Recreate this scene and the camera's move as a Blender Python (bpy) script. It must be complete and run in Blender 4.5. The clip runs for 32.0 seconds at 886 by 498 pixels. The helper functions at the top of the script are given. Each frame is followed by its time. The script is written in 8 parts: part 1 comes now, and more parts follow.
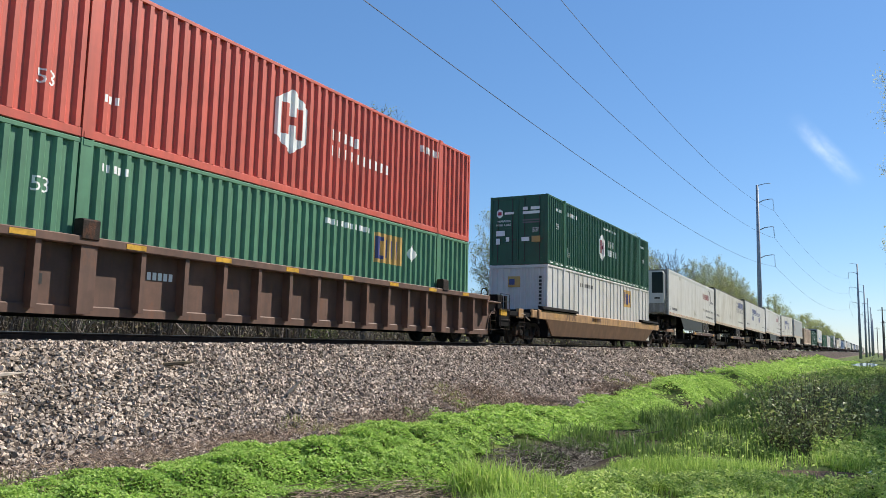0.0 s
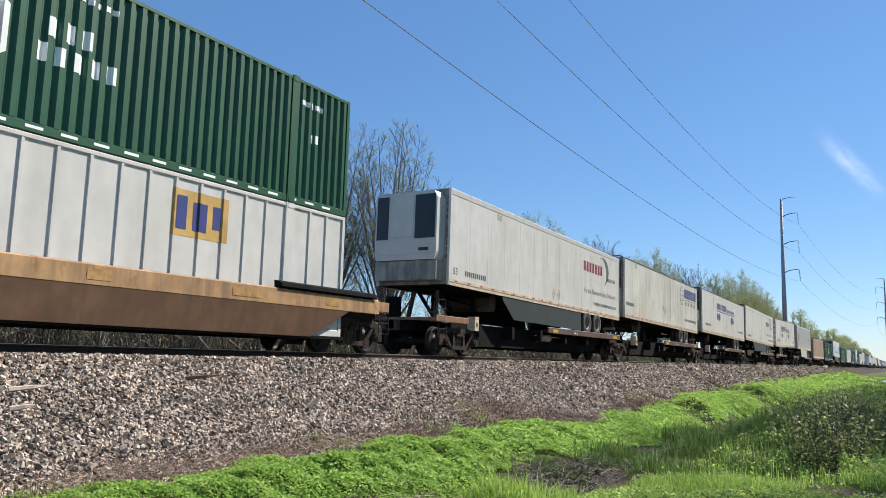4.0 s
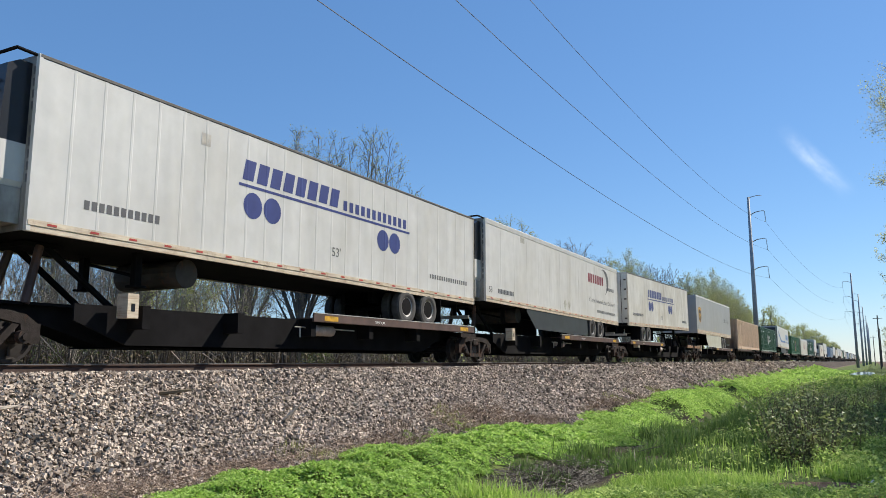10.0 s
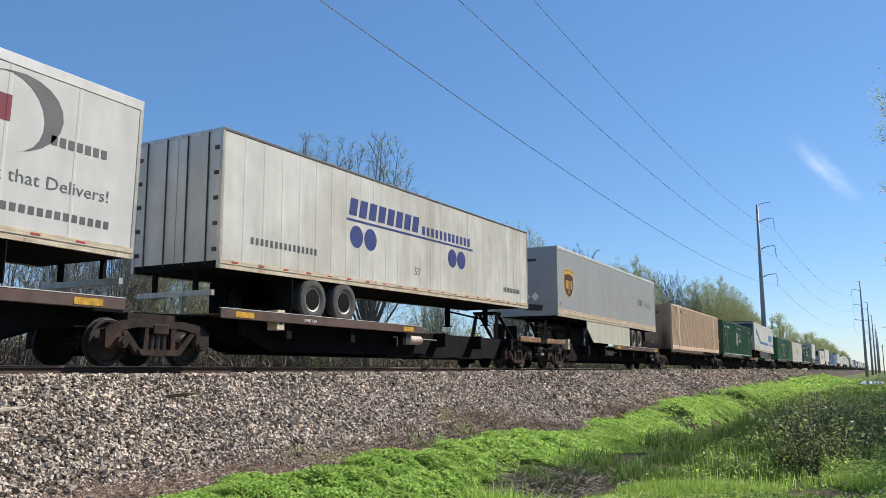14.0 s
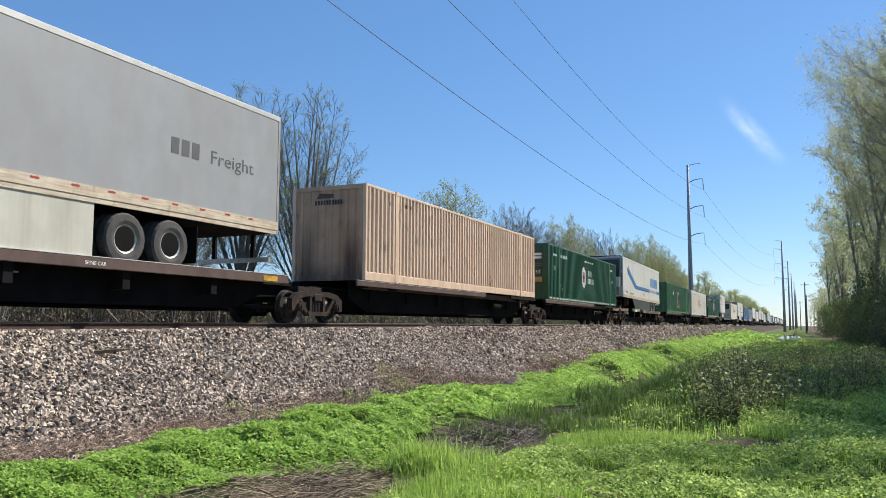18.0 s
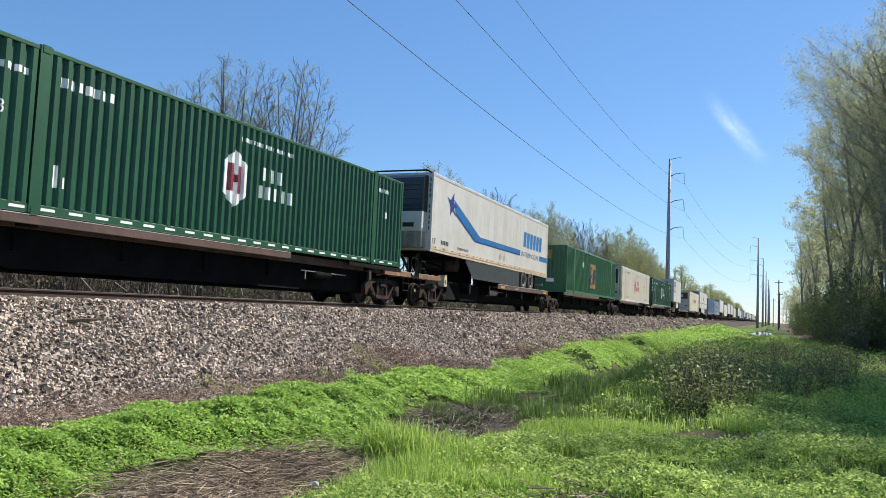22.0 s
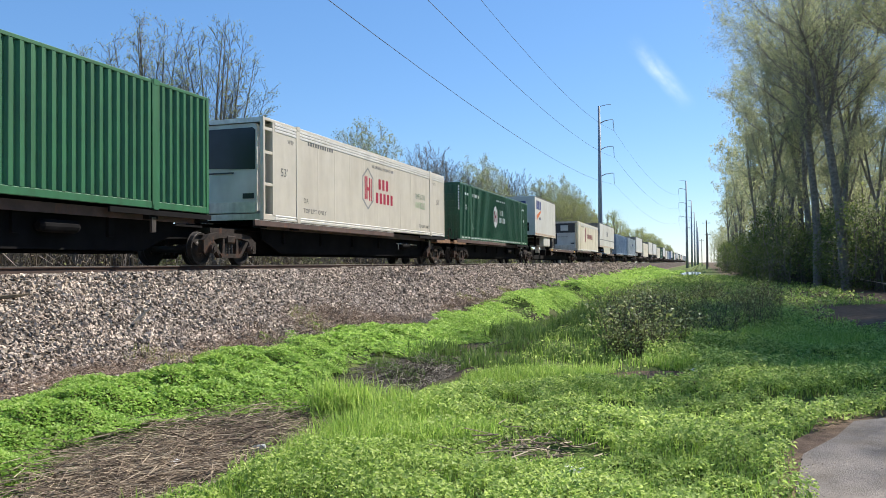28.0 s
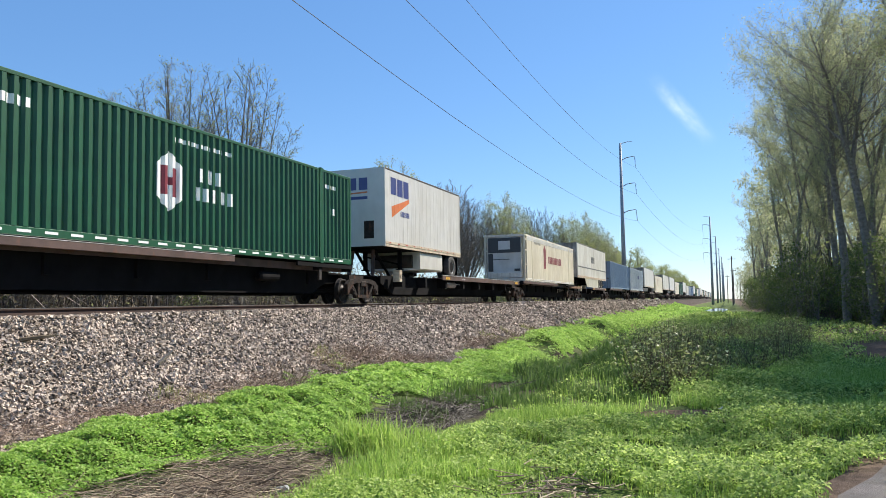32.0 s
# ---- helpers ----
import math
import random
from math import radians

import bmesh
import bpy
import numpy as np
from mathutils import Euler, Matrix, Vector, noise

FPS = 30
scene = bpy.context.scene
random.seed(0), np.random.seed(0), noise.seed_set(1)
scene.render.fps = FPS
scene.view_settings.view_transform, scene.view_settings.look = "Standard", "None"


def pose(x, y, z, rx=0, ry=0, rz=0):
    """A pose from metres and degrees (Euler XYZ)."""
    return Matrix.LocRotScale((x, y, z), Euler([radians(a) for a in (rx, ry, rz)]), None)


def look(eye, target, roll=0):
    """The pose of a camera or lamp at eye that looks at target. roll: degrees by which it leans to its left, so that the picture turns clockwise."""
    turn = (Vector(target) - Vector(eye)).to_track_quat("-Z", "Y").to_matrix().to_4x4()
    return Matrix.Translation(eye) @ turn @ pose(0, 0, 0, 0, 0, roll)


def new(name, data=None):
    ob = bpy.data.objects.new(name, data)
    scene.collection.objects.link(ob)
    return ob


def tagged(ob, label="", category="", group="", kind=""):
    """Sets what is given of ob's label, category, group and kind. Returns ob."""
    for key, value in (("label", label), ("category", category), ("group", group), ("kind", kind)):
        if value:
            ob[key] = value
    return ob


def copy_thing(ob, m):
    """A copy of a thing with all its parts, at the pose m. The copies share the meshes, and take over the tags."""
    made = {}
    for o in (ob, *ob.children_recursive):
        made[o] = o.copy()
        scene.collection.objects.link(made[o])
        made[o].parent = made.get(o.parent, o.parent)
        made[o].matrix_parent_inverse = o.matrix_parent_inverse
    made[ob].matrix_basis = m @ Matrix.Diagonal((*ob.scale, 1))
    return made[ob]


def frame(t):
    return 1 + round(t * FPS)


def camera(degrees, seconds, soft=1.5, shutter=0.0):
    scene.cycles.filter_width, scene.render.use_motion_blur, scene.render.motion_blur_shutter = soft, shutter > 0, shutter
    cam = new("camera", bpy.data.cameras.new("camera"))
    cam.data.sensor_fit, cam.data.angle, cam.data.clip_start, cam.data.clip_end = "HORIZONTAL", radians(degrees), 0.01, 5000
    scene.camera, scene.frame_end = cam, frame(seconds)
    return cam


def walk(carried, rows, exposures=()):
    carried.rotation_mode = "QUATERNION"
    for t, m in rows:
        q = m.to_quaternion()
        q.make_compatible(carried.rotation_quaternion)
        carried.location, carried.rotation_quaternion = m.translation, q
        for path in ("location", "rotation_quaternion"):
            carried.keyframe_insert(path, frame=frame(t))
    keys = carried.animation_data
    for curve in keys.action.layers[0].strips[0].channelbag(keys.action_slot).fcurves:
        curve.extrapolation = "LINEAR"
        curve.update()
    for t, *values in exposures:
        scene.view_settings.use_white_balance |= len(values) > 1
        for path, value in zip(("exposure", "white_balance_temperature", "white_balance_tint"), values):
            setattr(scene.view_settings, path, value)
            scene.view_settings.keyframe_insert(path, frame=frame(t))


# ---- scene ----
cam = camera(59.1, 32.0, soft=0.75)
EYE = (0.0, 0.0, 0.03)
PATH = [
    (0, pose(*EYE, 96.84, -1.31, 28.82)),
    (0.5, pose(*EYE, 96.93, -1.20, 28.90)),
    (1, pose(*EYE, 97.24, -1.47, 28.96)),
    (1.5, pose(*EYE, 97.56, -1.63, 29.28)),
    (2, pose(*EYE, 97.81, -1.55, 29.53)),
    (2.5, pose(*EYE, 98.05, -1.43, 29.77)),
    (3, pose(*EYE, 98.17, -1.45, 29.91)),
    (3.5, pose(*EYE, 98.15, -1.51, 30.23)),
    (4, pose(*EYE, 97.85, -1.52, 30.33)),
    (4.5, pose(*EYE, 97.53, -1.17, 29.80)),
    (6.5, pose(*EYE, 97.86, -1.50, 29.24)),
    (7, pose(*EYE, 98.00, -0.40, 28.71)),
    (7.5, pose(*EYE, 97.66, 0.58, 27.93)),
    (8, pose(*EYE, 97.73, 0.62, 28.21)),
    (8.5, pose(*EYE, 97.90, 0.62, 28.47)),
    (9, pose(*EYE, 97.90, 0.61, 28.49)),
    (9.5, pose(*EYE, 98.10, 0.31, 28.59)),
    (10, pose(*EYE, 98.34, 0.31, 28.61)),
    (10.5, pose(*EYE, 98.60, 0.18, 28.68)),
    (11, pose(*EYE, 98.84, -0.02, 28.91)),
    (11.5, pose(*EYE, 99.11, -0.05, 29.22)),
    (12, pose(*EYE, 99.11, -0.03, 29.23)),
    (12.5, pose(*EYE, 98.82, 0.02, 29.05)),
    (13, pose(*EYE, 98.65, -0.14, 28.98)),
    (13.5, pose(*EYE, 98.69, -0.12, 28.95)),
    (15.5, pose(*EYE, 98.50, -0.83, 30.07)),
    (16, pose(*EYE, 97.75, -0.79, 30.22)),
    (16.5, pose(*EYE, 97.02, -0.31, 29.29)),
    (17, pose(*EYE, 96.15, -0.24, 27.85)),
    (17.5, pose(*EYE, 95.73, -0.35, 26.03)),
    (18, pose(*EYE, 95.53, -0.18, 24.42)),
    (18.5, pose(*EYE, 94.94, -0.40, 22.83)),
    (19, pose(*EYE, 94.53, -0.34, 22.35)),
    (19.5, pose(*EYE, 94.32, -0.51, 22.81)),
    (20, pose(*EYE, 94.34, -1.02, 23.43)),
    (20.5, pose(*EYE, 94.49, -1.21, 23.80)),
    (21, pose(*EYE, 94.66, -1.62, 23.39)),
    (21.5, pose(*EYE, 94.41, -1.91, 22.96)),
    (22, pose(*EYE, 94.34, -2.49, 22.75)),
    (22.5, pose(*EYE, 94.17, -2.96, 22.83)),
    (23, pose(*EYE, 93.67, -2.77, 23.59)),
    (23.5, pose(*EYE, 93.10, -1.87, 23.96)),
    (24, pose(*EYE, 92.37, -0.09, 21.75)),
    (24.5, pose(*EYE, 91.79, 0.51, 19.69)),
    (25, pose(*EYE, 91.78, 0.85, 18.33)),
    (25.5, pose(*EYE, 90.97, 1.28, 18.48)),
    (27.5, pose(*EYE, 90.91, 0.66, 18.60)),
    (28, pose(*EYE, 91.13, 0.51, 18.25)),
    (28.5, pose(*EYE, 91.62, 0.74, 18.03)),
    (29, pose(*EYE, 92.32, 0.86, 18.06)),
    (29.5, pose(*EYE, 92.99, 1.02, 19.06)),
    (30, pose(*EYE, 93.23, 1.21, 20.44)),
    (30.5, pose(*EYE, 93.44, 1.42, 20.62)),
    (31, pose(*EYE, 93.70, 1.42, 20.05)),
    (31.5, pose(*EYE, 93.98, 1.29, 19.88)),
    (32, pose(*EYE, 93.96, 0.92, 19.92)),
]
walk(cam, PATH, [(0, 0.62), (4, 0.6), (8, 0.58), (13, 0.56), (16, 0.6), (19, 0.68), (24, 0.7), (25, 0.68), (27, 0.8), (28, 0.8), (30, 0.72), (32, 0.84)])

# ---------------------------------------------------------------- light
SUN_AZ, SUN_EL = 32.0, 45.5        # degrees from the track's far direction towards +x, and above the horizon
to_sun = Vector((math.sin(radians(SUN_AZ)) * math.cos(radians(SUN_EL)),
                 math.cos(radians(SUN_AZ)) * math.cos(radians(SUN_EL)), math.sin(radians(SUN_EL))))
world = bpy.data.worlds.new("world")
scene.world = world
world.use_nodes = True
wn = world.node_tree
sky = wn.nodes.new("ShaderNodeTexSky")
sky.sky_type, sky.sun_disc = "NISHITA", False
sky.sun_elevation, sky.sun_rotation = radians(SUN_EL), radians(SUN_AZ)
sky.air_density, sky.dust_density, sky.ozone_density, sky.altitude = 1.0, 0.15, 5.0, 200
deepen = wn.nodes.new("ShaderNodeHueSaturation")
deepen.inputs["Saturation"].default_value = 1.1
wn.links.new(sky.outputs[0], deepen.inputs["Color"])
even = wn.nodes.new("ShaderNodeMix")
even.data_type = "RGBA"
even.inputs[0].default_value, even.inputs[7].default_value = 0.38, (0.85, 2.0, 4.2, 1)
wn.links.new(deepen.outputs[0], even.inputs[6])
wn.links.new(even.outputs[2], wn.nodes["Background"].inputs[0])
wn.nodes["Background"].inputs[1].default_value = 0.1
sun = new("sun", bpy.data.lights.new("sun", "SUN"))
sun.data.energy, sun.data.angle, sun.data.color = 5.0, radians(0.6), (1.0, 0.93, 0.82)
sun.matrix_world = look(to_sun * 60, (0, 0, 0))


# ---------------------------------------------------------------- materials
def nodes_of(name):
    m = bpy.data.materials.new(name)
    m.use_nodes = True
    t = m.node_tree
    return m, t, t.nodes["Principled BSDF"]


def mixc(t, fac, a, b, kind="MIX"):
    n = t.nodes.new("ShaderNodeMix")
    n.data_type, n.blend_type = "RGBA", kind
    for sock, val in ((n.inputs[0], fac), (n.inputs[6], a), (n.inputs[7], b)):
        if isinstance(val, (int, float)):
            sock.default_value = val
        elif isinstance(val, tuple):
            sock.default_value = (*val, 1)
        else:
            t.links.new(val, sock)
    return n.outputs[2]


def noise_out(t, scale, stretch=(1, 1, 1), detail=4.0, lo=0.35, hi=0.65, rough=0.55):
    co = t.nodes.new("ShaderNodeTexCoord")
    mp = t.nodes.new("ShaderNodeMapping")
    mp.inputs["Scale"].default_value = stretch
    t.links.new(co.outputs["Object"], mp.inputs[0])
    n = t.nodes.new("ShaderNodeTexNoise")
    n.inputs["Scale"].default_value, n.inputs["Detail"].default_value = scale, detail
    n.inputs["Roughness"].default_value = rough
    t.links.new(mp.outputs[0], n.inputs["Vector"])
    r = t.nodes.new("ShaderNodeMapRange")
    r.inputs[1].default_value, r.inputs[2].default_value = lo, hi
    t.links.new(n.outputs[0], r.inputs[0])
    return r.outputs[0]


def times(t, a, k):
    n = t.nodes.new("ShaderNodeMath")
    n.operation = "MULTIPLY"
    t.links.new(a, n.inputs[0])
    if isinstance(k, (int, float)):
        n.inputs[1].default_value = k
    else:
        t.links.new(k, n.inputs[1])
    return n.outputs[0]


def mat(name, col, rough=0.5, metal=0.0, var=0.12, scale=2.0, dirt=None, dirt_amt=0.0, streak=(5, 5, 0.35), rust=0.0,
        bump=0.0, bscale=60.0, spec=0.5, rand=0.0, ripple=0.0, worn=0.42):
    """A painted or raw surface: two scales of tone, streaks of dirt or rust running down it, fine relief."""
    m, t, b = nodes_of(name)
    dark = tuple(c * (1 - var) for c in col)
    lite = tuple(min(1, c * (1 + var)) for c in col)
    c = mixc(t, noise_out(t, scale), dark, lite)
    c = mixc(t, times(t, noise_out(t, scale * 11, lo=0.3, hi=0.7), 0.6 * var), c, tuple(x * 0.55 for x in col))
    if dirt:
        c = mixc(t, times(t, noise_out(t, 1.0, streak, 4, worn, worn + 0.33), dirt_amt), c, dirt)
    if rust:
        c = mixc(t, times(t, noise_out(t, 3.1, (1, 1, 0.5), 7, 0.56, 0.66, 0.7), rust), c, (0.17, 0.065, 0.03))
    if rand:
        oi = t.nodes.new("ShaderNodeObjectInfo")
        c = mixc(t, times(t, oi.outputs["Random"], rand), c, tuple(x * 0.45 for x in col))
    t.links.new(c, b.inputs["Base Color"])
    b.inputs["Roughness"].default_value, b.inputs["Metallic"].default_value = rough, metal
    b.inputs["Specular IOR Level"].default_value = spec
    if ripple:                               # a thin sheet's upright waves and dents
        bn = t.nodes.new("ShaderNodeBump")
        bn.inputs["Strength"].default_value, bn.inputs["Distance"].default_value = ripple, 0.05
        t.links.new(noise_out(t, 1.1, (1.5, 1.5, 0.35), 1.5, 0.1, 0.9), bn.inputs["Height"])
        t.links.new(bn.outputs[0], b.inputs["Normal"])
    if bump:
        bn = t.nodes.new("ShaderNodeBump")
        bn.inputs["Strength"].default_value, bn.inputs["Distance"].default_value = bump, 0.02
        t.links.new(noise_out(t, bscale, detail=6, lo=0.2, hi=0.8), bn.inputs["Height"])
        t.links.new(bn.outputs[0], b.inputs["Normal"])
    return m


def island_mat(name, cols, rough=0.6, trans=0.0, noise_scale=0.25, spec=0.3):
    """Many small pieces in one mesh (stones, leaves, blades): each piece its own tone, with drifts over metres."""
    m, t, b = nodes_of(name)
    g = t.nodes.new("ShaderNodeNewGeometry")
    r = t.nodes.new("ShaderNodeValToRGB")
    for i, c in enumerate(cols):
        e = r.color_ramp.elements[i] if i < 2 else r.color_ramp.elements.new(1.0)
        e.color = (*c, 1)
    for i, e in enumerate(r.color_ramp.elements):
        e.position = i / (len(cols) - 1)
    t.links.new(g.outputs["Random Per Island"], r.inputs[0])
    c = mixc(t, times(t, noise_out(t, noise_scale, detail=3), 0.25), r.outputs[0], tuple(x * 0.6 for x in cols[0]))
    t.links.new(c, b.inputs["Base Color"])
    b.inputs["Roughness"].default_value = rough
    b.inputs["Specular IOR Level"].default_value = spec
    if trans:
        tr = t.nodes.new("ShaderNodeBsdfTranslucent")
        t.links.new(c, tr.inputs[0])
        mx = t.nodes.new("ShaderNodeMixShader")
        mx.inputs[0].default_value = trans
        t.links.new(b.outputs[0], mx.inputs[1])
        t.links.new(tr.outputs[0], mx.inputs[2])
        t.links.new(mx.outputs[0], t.nodes["Material Output"].inputs[0])
    return m


M = {}
M["red"] = mat("red paint", (0.574, 0.100, 0.067), 0.5, var=0.1, dirt=(0.287, 0.067, 0.048), dirt_amt=0.5)
M["green_old"] = mat("faded green paint", (0.0782, 0.216, 0.124), 0.5, var=0.12, dirt=(0.046, 0.11, 0.0736), dirt_amt=0.5)
M["green"] = mat("deep green paint", (0.0105, 0.086, 0.041), 0.42, var=0.12, dirt=(0.0145, 0.05, 0.029), dirt_amt=0.5)
M["green_emp"] = mat("mid green paint", (0.0276, 0.138, 0.0598), 0.45, var=0.12, dirt=(0.0276, 0.0736, 0.0368), dirt_amt=0.5)
M["tan"] = mat("tan paint", (0.69, 0.51, 0.375), 0.5, var=0.07, dirt=(0.42, 0.27, 0.165), dirt_amt=0.45, rust=0.5)


def sooty_end():
    """Tan paint on the end wall, with two broad streaks of rust and soot that climb from the floor, and a dirty foot."""
    m = mat("tan paint with soot", (0.47, 0.32, 0.215), 0.55, var=0.1, dirt=(0.3, 0.18, 0.1), dirt_amt=0.5, rust=0.3)
    t, b = m.node_tree, m.node_tree.nodes["Principled BSDF"]
    co, sp = t.nodes.new("ShaderNodeTexCoord"), t.nodes.new("ShaderNodeSeparateXYZ")
    t.links.new(co.outputs["Object"], sp.inputs[0])

    def band(src, lo, hi):
        r = t.nodes.new("ShaderNodeMapRange")
        r.interpolation_type = "SMOOTHSTEP"
        r.inputs[1].default_value, r.inputs[2].default_value = lo, hi
        t.links.new(src, r.inputs[0])
        return r.outputs[0]

    c = b.inputs["Base Color"].links[0].from_socket
    rag = noise_out(t, 1.0, (5, 5, 0.5), 5, 0.12, 0.5)
    low = band(sp.outputs[2], 2.05, 0.5)
    for x0, x1, amount in ((-1.1, -0.45, 0.75), (0.35, 1.2, 1.0)):
        mid = (x0 + x1) / 2
        streak = times(t, band(sp.outputs[0], x0 - 0.12, mid), band(sp.outputs[0], x1 + 0.12, mid))
        c = mixc(t, times(t, times(t, times(t, streak, low), rag), amount), c, (0.075, 0.035, 0.022))
    c = mixc(t, times(t, times(t, band(sp.outputs[2], 0.75, 0.0), rag), 0.8), c, (0.06, 0.04, 0.03))
    t.links.new(c, b.inputs["Base Color"])
    return m


M["tan_end"] = sooty_end()
M["white"] = mat("white trailer sheet", (0.585, 0.578, 0.56), 0.42, var=0.05, dirt=(0.464, 0.439, 0.390), dirt_amt=0.5, streak=(1.0, 1.0, 0.4), ripple=0.5)
M["white_dirty"] = mat("grimy white sheet", (0.592, 0.580, 0.543), 0.45, var=0.08, scale=1.2, dirt=(0.378, 0.336, 0.275), dirt_amt=0.7, streak=(1.0, 1.0, 0.4), ripple=0.6)
M["cream"] = mat("cream sheet", (0.637, 0.584, 0.467), 0.45, var=0.06, dirt=(0.404, 0.329, 0.233), dirt_amt=0.6, streak=(1.3, 1.3, 0.5), ripple=0.5)
M["grey_side"] = mat("light grey sheet", (0.336, 0.342, 0.355), 0.4, var=0.04, dirt=(0.262, 0.253, 0.243), dirt_amt=0.4, streak=(1.14, 1.14, 0.44), ripple=0.25)
M["beige"] = mat("pale beige sheet", (0.547, 0.508, 0.440), 0.4, var=0.04, dirt=(0.410, 0.361, 0.293), dirt_amt=0.4, streak=(1.2, 1.2, 0.46), ripple=0.5)
M["blue_box"] = mat("blue grey paint", (0.138, 0.218, 0.345), 0.5, var=0.1, dirt=(0.092, 0.127, 0.184), dirt_amt=0.5)
M["silver_box"] = mat("silver grey paint", (0.345, 0.402, 0.460), 0.5, var=0.1, dirt=(0.230, 0.253, 0.287), dirt_amt=0.5)
M["alu"] = mat("aluminium rail", (0.57, 0.534, 0.478), 0.38, metal=0.6, var=0.12, scale=5, dirt=(0.276, 0.221, 0.166), dirt_amt=0.6)
M["dark"] = mat("black underframe", (0.009, 0.0085, 0.0095), 0.9, var=0.3, spec=0.1)
M["black_panel"] = mat("black grille", (0.012, 0.014, 0.02), 0.3, var=0.2)
M["grime_rail"] = mat("grimy top rail", (0.06, 0.055, 0.05), 0.6, var=0.35, scale=6)
M["sill_cream"] = mat("rust-lined cream sill", (0.610, 0.525, 0.403), 0.5, var=0.12, scale=4, dirt=(0.305, 0.171, 0.098), dirt_amt=0.7, streak=(2, 2, 30), rust=0.4)
M["nose_grime"] = mat("grimy nose sheet", (0.34, 0.33, 0.31), 0.5, var=0.2, scale=2, dirt=(0.05, 0.045, 0.04), dirt_amt=0.9, streak=(2.5, 2.5, 0.7), worn=0.4)
M["skirt_dark"] = mat("dark grey skirt", (0.035, 0.042, 0.048), 0.5, var=0.15)
M["skirt_pale"] = mat("pale skirt", (0.531, 0.520, 0.445), 0.45, var=0.06, dirt=(0.318, 0.276, 0.212), dirt_amt=0.5)
M["brown_car"] = mat("brown car paint", (0.118, 0.062, 0.044), 0.65, var=0.25, dirt=(0.066, 0.04, 0.031), dirt_amt=0.7, rust=0.5)
M["ochre_car"] = mat("ochre rusted car paint", (0.391, 0.230, 0.103), 0.65, var=0.22, dirt=(0.138, 0.086, 0.057), dirt_amt=0.8, rust=0.6)
# Grimy brown, darkened because the leaning plate catches less light.
M["brown_low"] = mat("grimy brown tub plate with shade in its tone", (0.155, 0.085, 0.05), 0.6, var=0.2, dirt=(0.09, 0.055, 0.035), dirt_amt=0.6, rust=0.3)
M["end_rust"] = mat("orange rusted end sill", (0.27, 0.145, 0.075), 0.65, var=0.3, dirt=(0.09, 0.055, 0.04), dirt_amt=0.7, rust=0.5)
M["deck"] = mat("rusted deck edge", (0.085, 0.05, 0.042), 0.65, var=0.3, rust=0.5)
M["yellow"] = mat("dusty yellow reflector", (0.56, 0.31, 0.03), 0.5, var=0.3, scale=8)
M["orange"] = mat("worn orange patch", (0.40, 0.23, 0.08), 0.5, var=0.3, scale=6, dirt=(0.3, 0.18, 0.08), dirt_amt=0.7)
M["frame_cast"] = mat("dusty cast steel", (0.032, 0.025, 0.022), 0.75, var=0.3, scale=6, rust=0.4, bump=0.3, spec=0.15)
M["spring"] = mat("spring steel", (0.065, 0.055, 0.05), 0.6, var=0.3, rust=0.4, spec=0.25)
M["wheel_steel"] = mat("wheel steel", (0.045, 0.04, 0.038), 0.55, metal=0.3, var=0.3, spec=0.15)
M["tyre"] = mat("dusty tyre rubber", (0.055, 0.053, 0.052), 0.85, var=0.25, scale=6)
M["rim"] = mat("rim steel", (0.45, 0.43, 0.41), 0.45, metal=0.3, var=0.3, scale=8, rust=0.3)
M["rail"] = mat("rusted rail web", (0.0472, 0.0237, 0.0167), 0.75, var=0.25, scale=5)
M["rail_head"] = mat("worn rail head", (0.42, 0.40, 0.38), 0.3, metal=0.9, var=0.15, scale=5)
M["tie"] = mat("weathered timber tie", (0.11, 0.085, 0.065), 0.9, var=0.3, scale=9, bump=0.5, rand=0.4)
M["navy"] = mat("navy lettering", (0.045, 0.06, 0.20), 0.4, var=0.1)
M["maroon"] = mat("maroon lettering", (0.22, 0.035, 0.05), 0.4, var=0.1)
M["grey_ink"] = mat("grey lettering", (0.11, 0.11, 0.115), 0.45, var=0.1)
M["black_ink"] = mat("black lettering", (0.03, 0.03, 0.03), 0.5, var=0.1)
M["white_ink"] = mat("white lettering", (0.842, 0.850, 0.831), 0.45, var=0.06)
M["red_ink"] = mat("crimson lettering", (0.37, 0.015, 0.05), 0.4, var=0.1)
M["placard"] = mat("worn pale placard", (0.46, 0.45, 0.39), 0.5, var=0.25, scale=9, dirt=(0.2, 0.19, 0.15), dirt_amt=0.7)
M["pale_red"] = mat("red reflective tape", (0.42, 0.06, 0.05), 0.4, var=0.15)
M["brown_ink"] = mat("brown badge", (0.07, 0.03, 0.018), 0.4, var=0.15)
M["gold_ink"] = mat("gold badge", (0.62, 0.36, 0.07), 0.4, var=0.15)
M["wedge"] = mat("orange red wedge", (0.62, 0.17, 0.05), 0.45, var=0.12)
M["dark_green_ink"] = mat("dark green lettering", (0.2, 0.27, 0.2), 0.45, var=0.1)
M["foil"] = mat("crumpled pale litter", (0.7, 0.7, 0.68), 0.4, var=0.1, scale=20)
M["blue_ink"] = mat("bright blue stripe", (0.012, 0.15, 0.40), 0.4, var=0.15, scale=0.7)
M["navy_star"] = mat("navy star", (0.02, 0.04, 0.20), 0.4, var=0.1)
M["lime_ink"] = mat("pale green lettering", (0.3, 0.45, 0.25), 0.4, var=0.08)
M["amber"] = mat("amber sign panel", (0.52, 0.32, 0.09), 0.5, var=0.2, dirt=(0.4, 0.3, 0.16), dirt_amt=0.5)
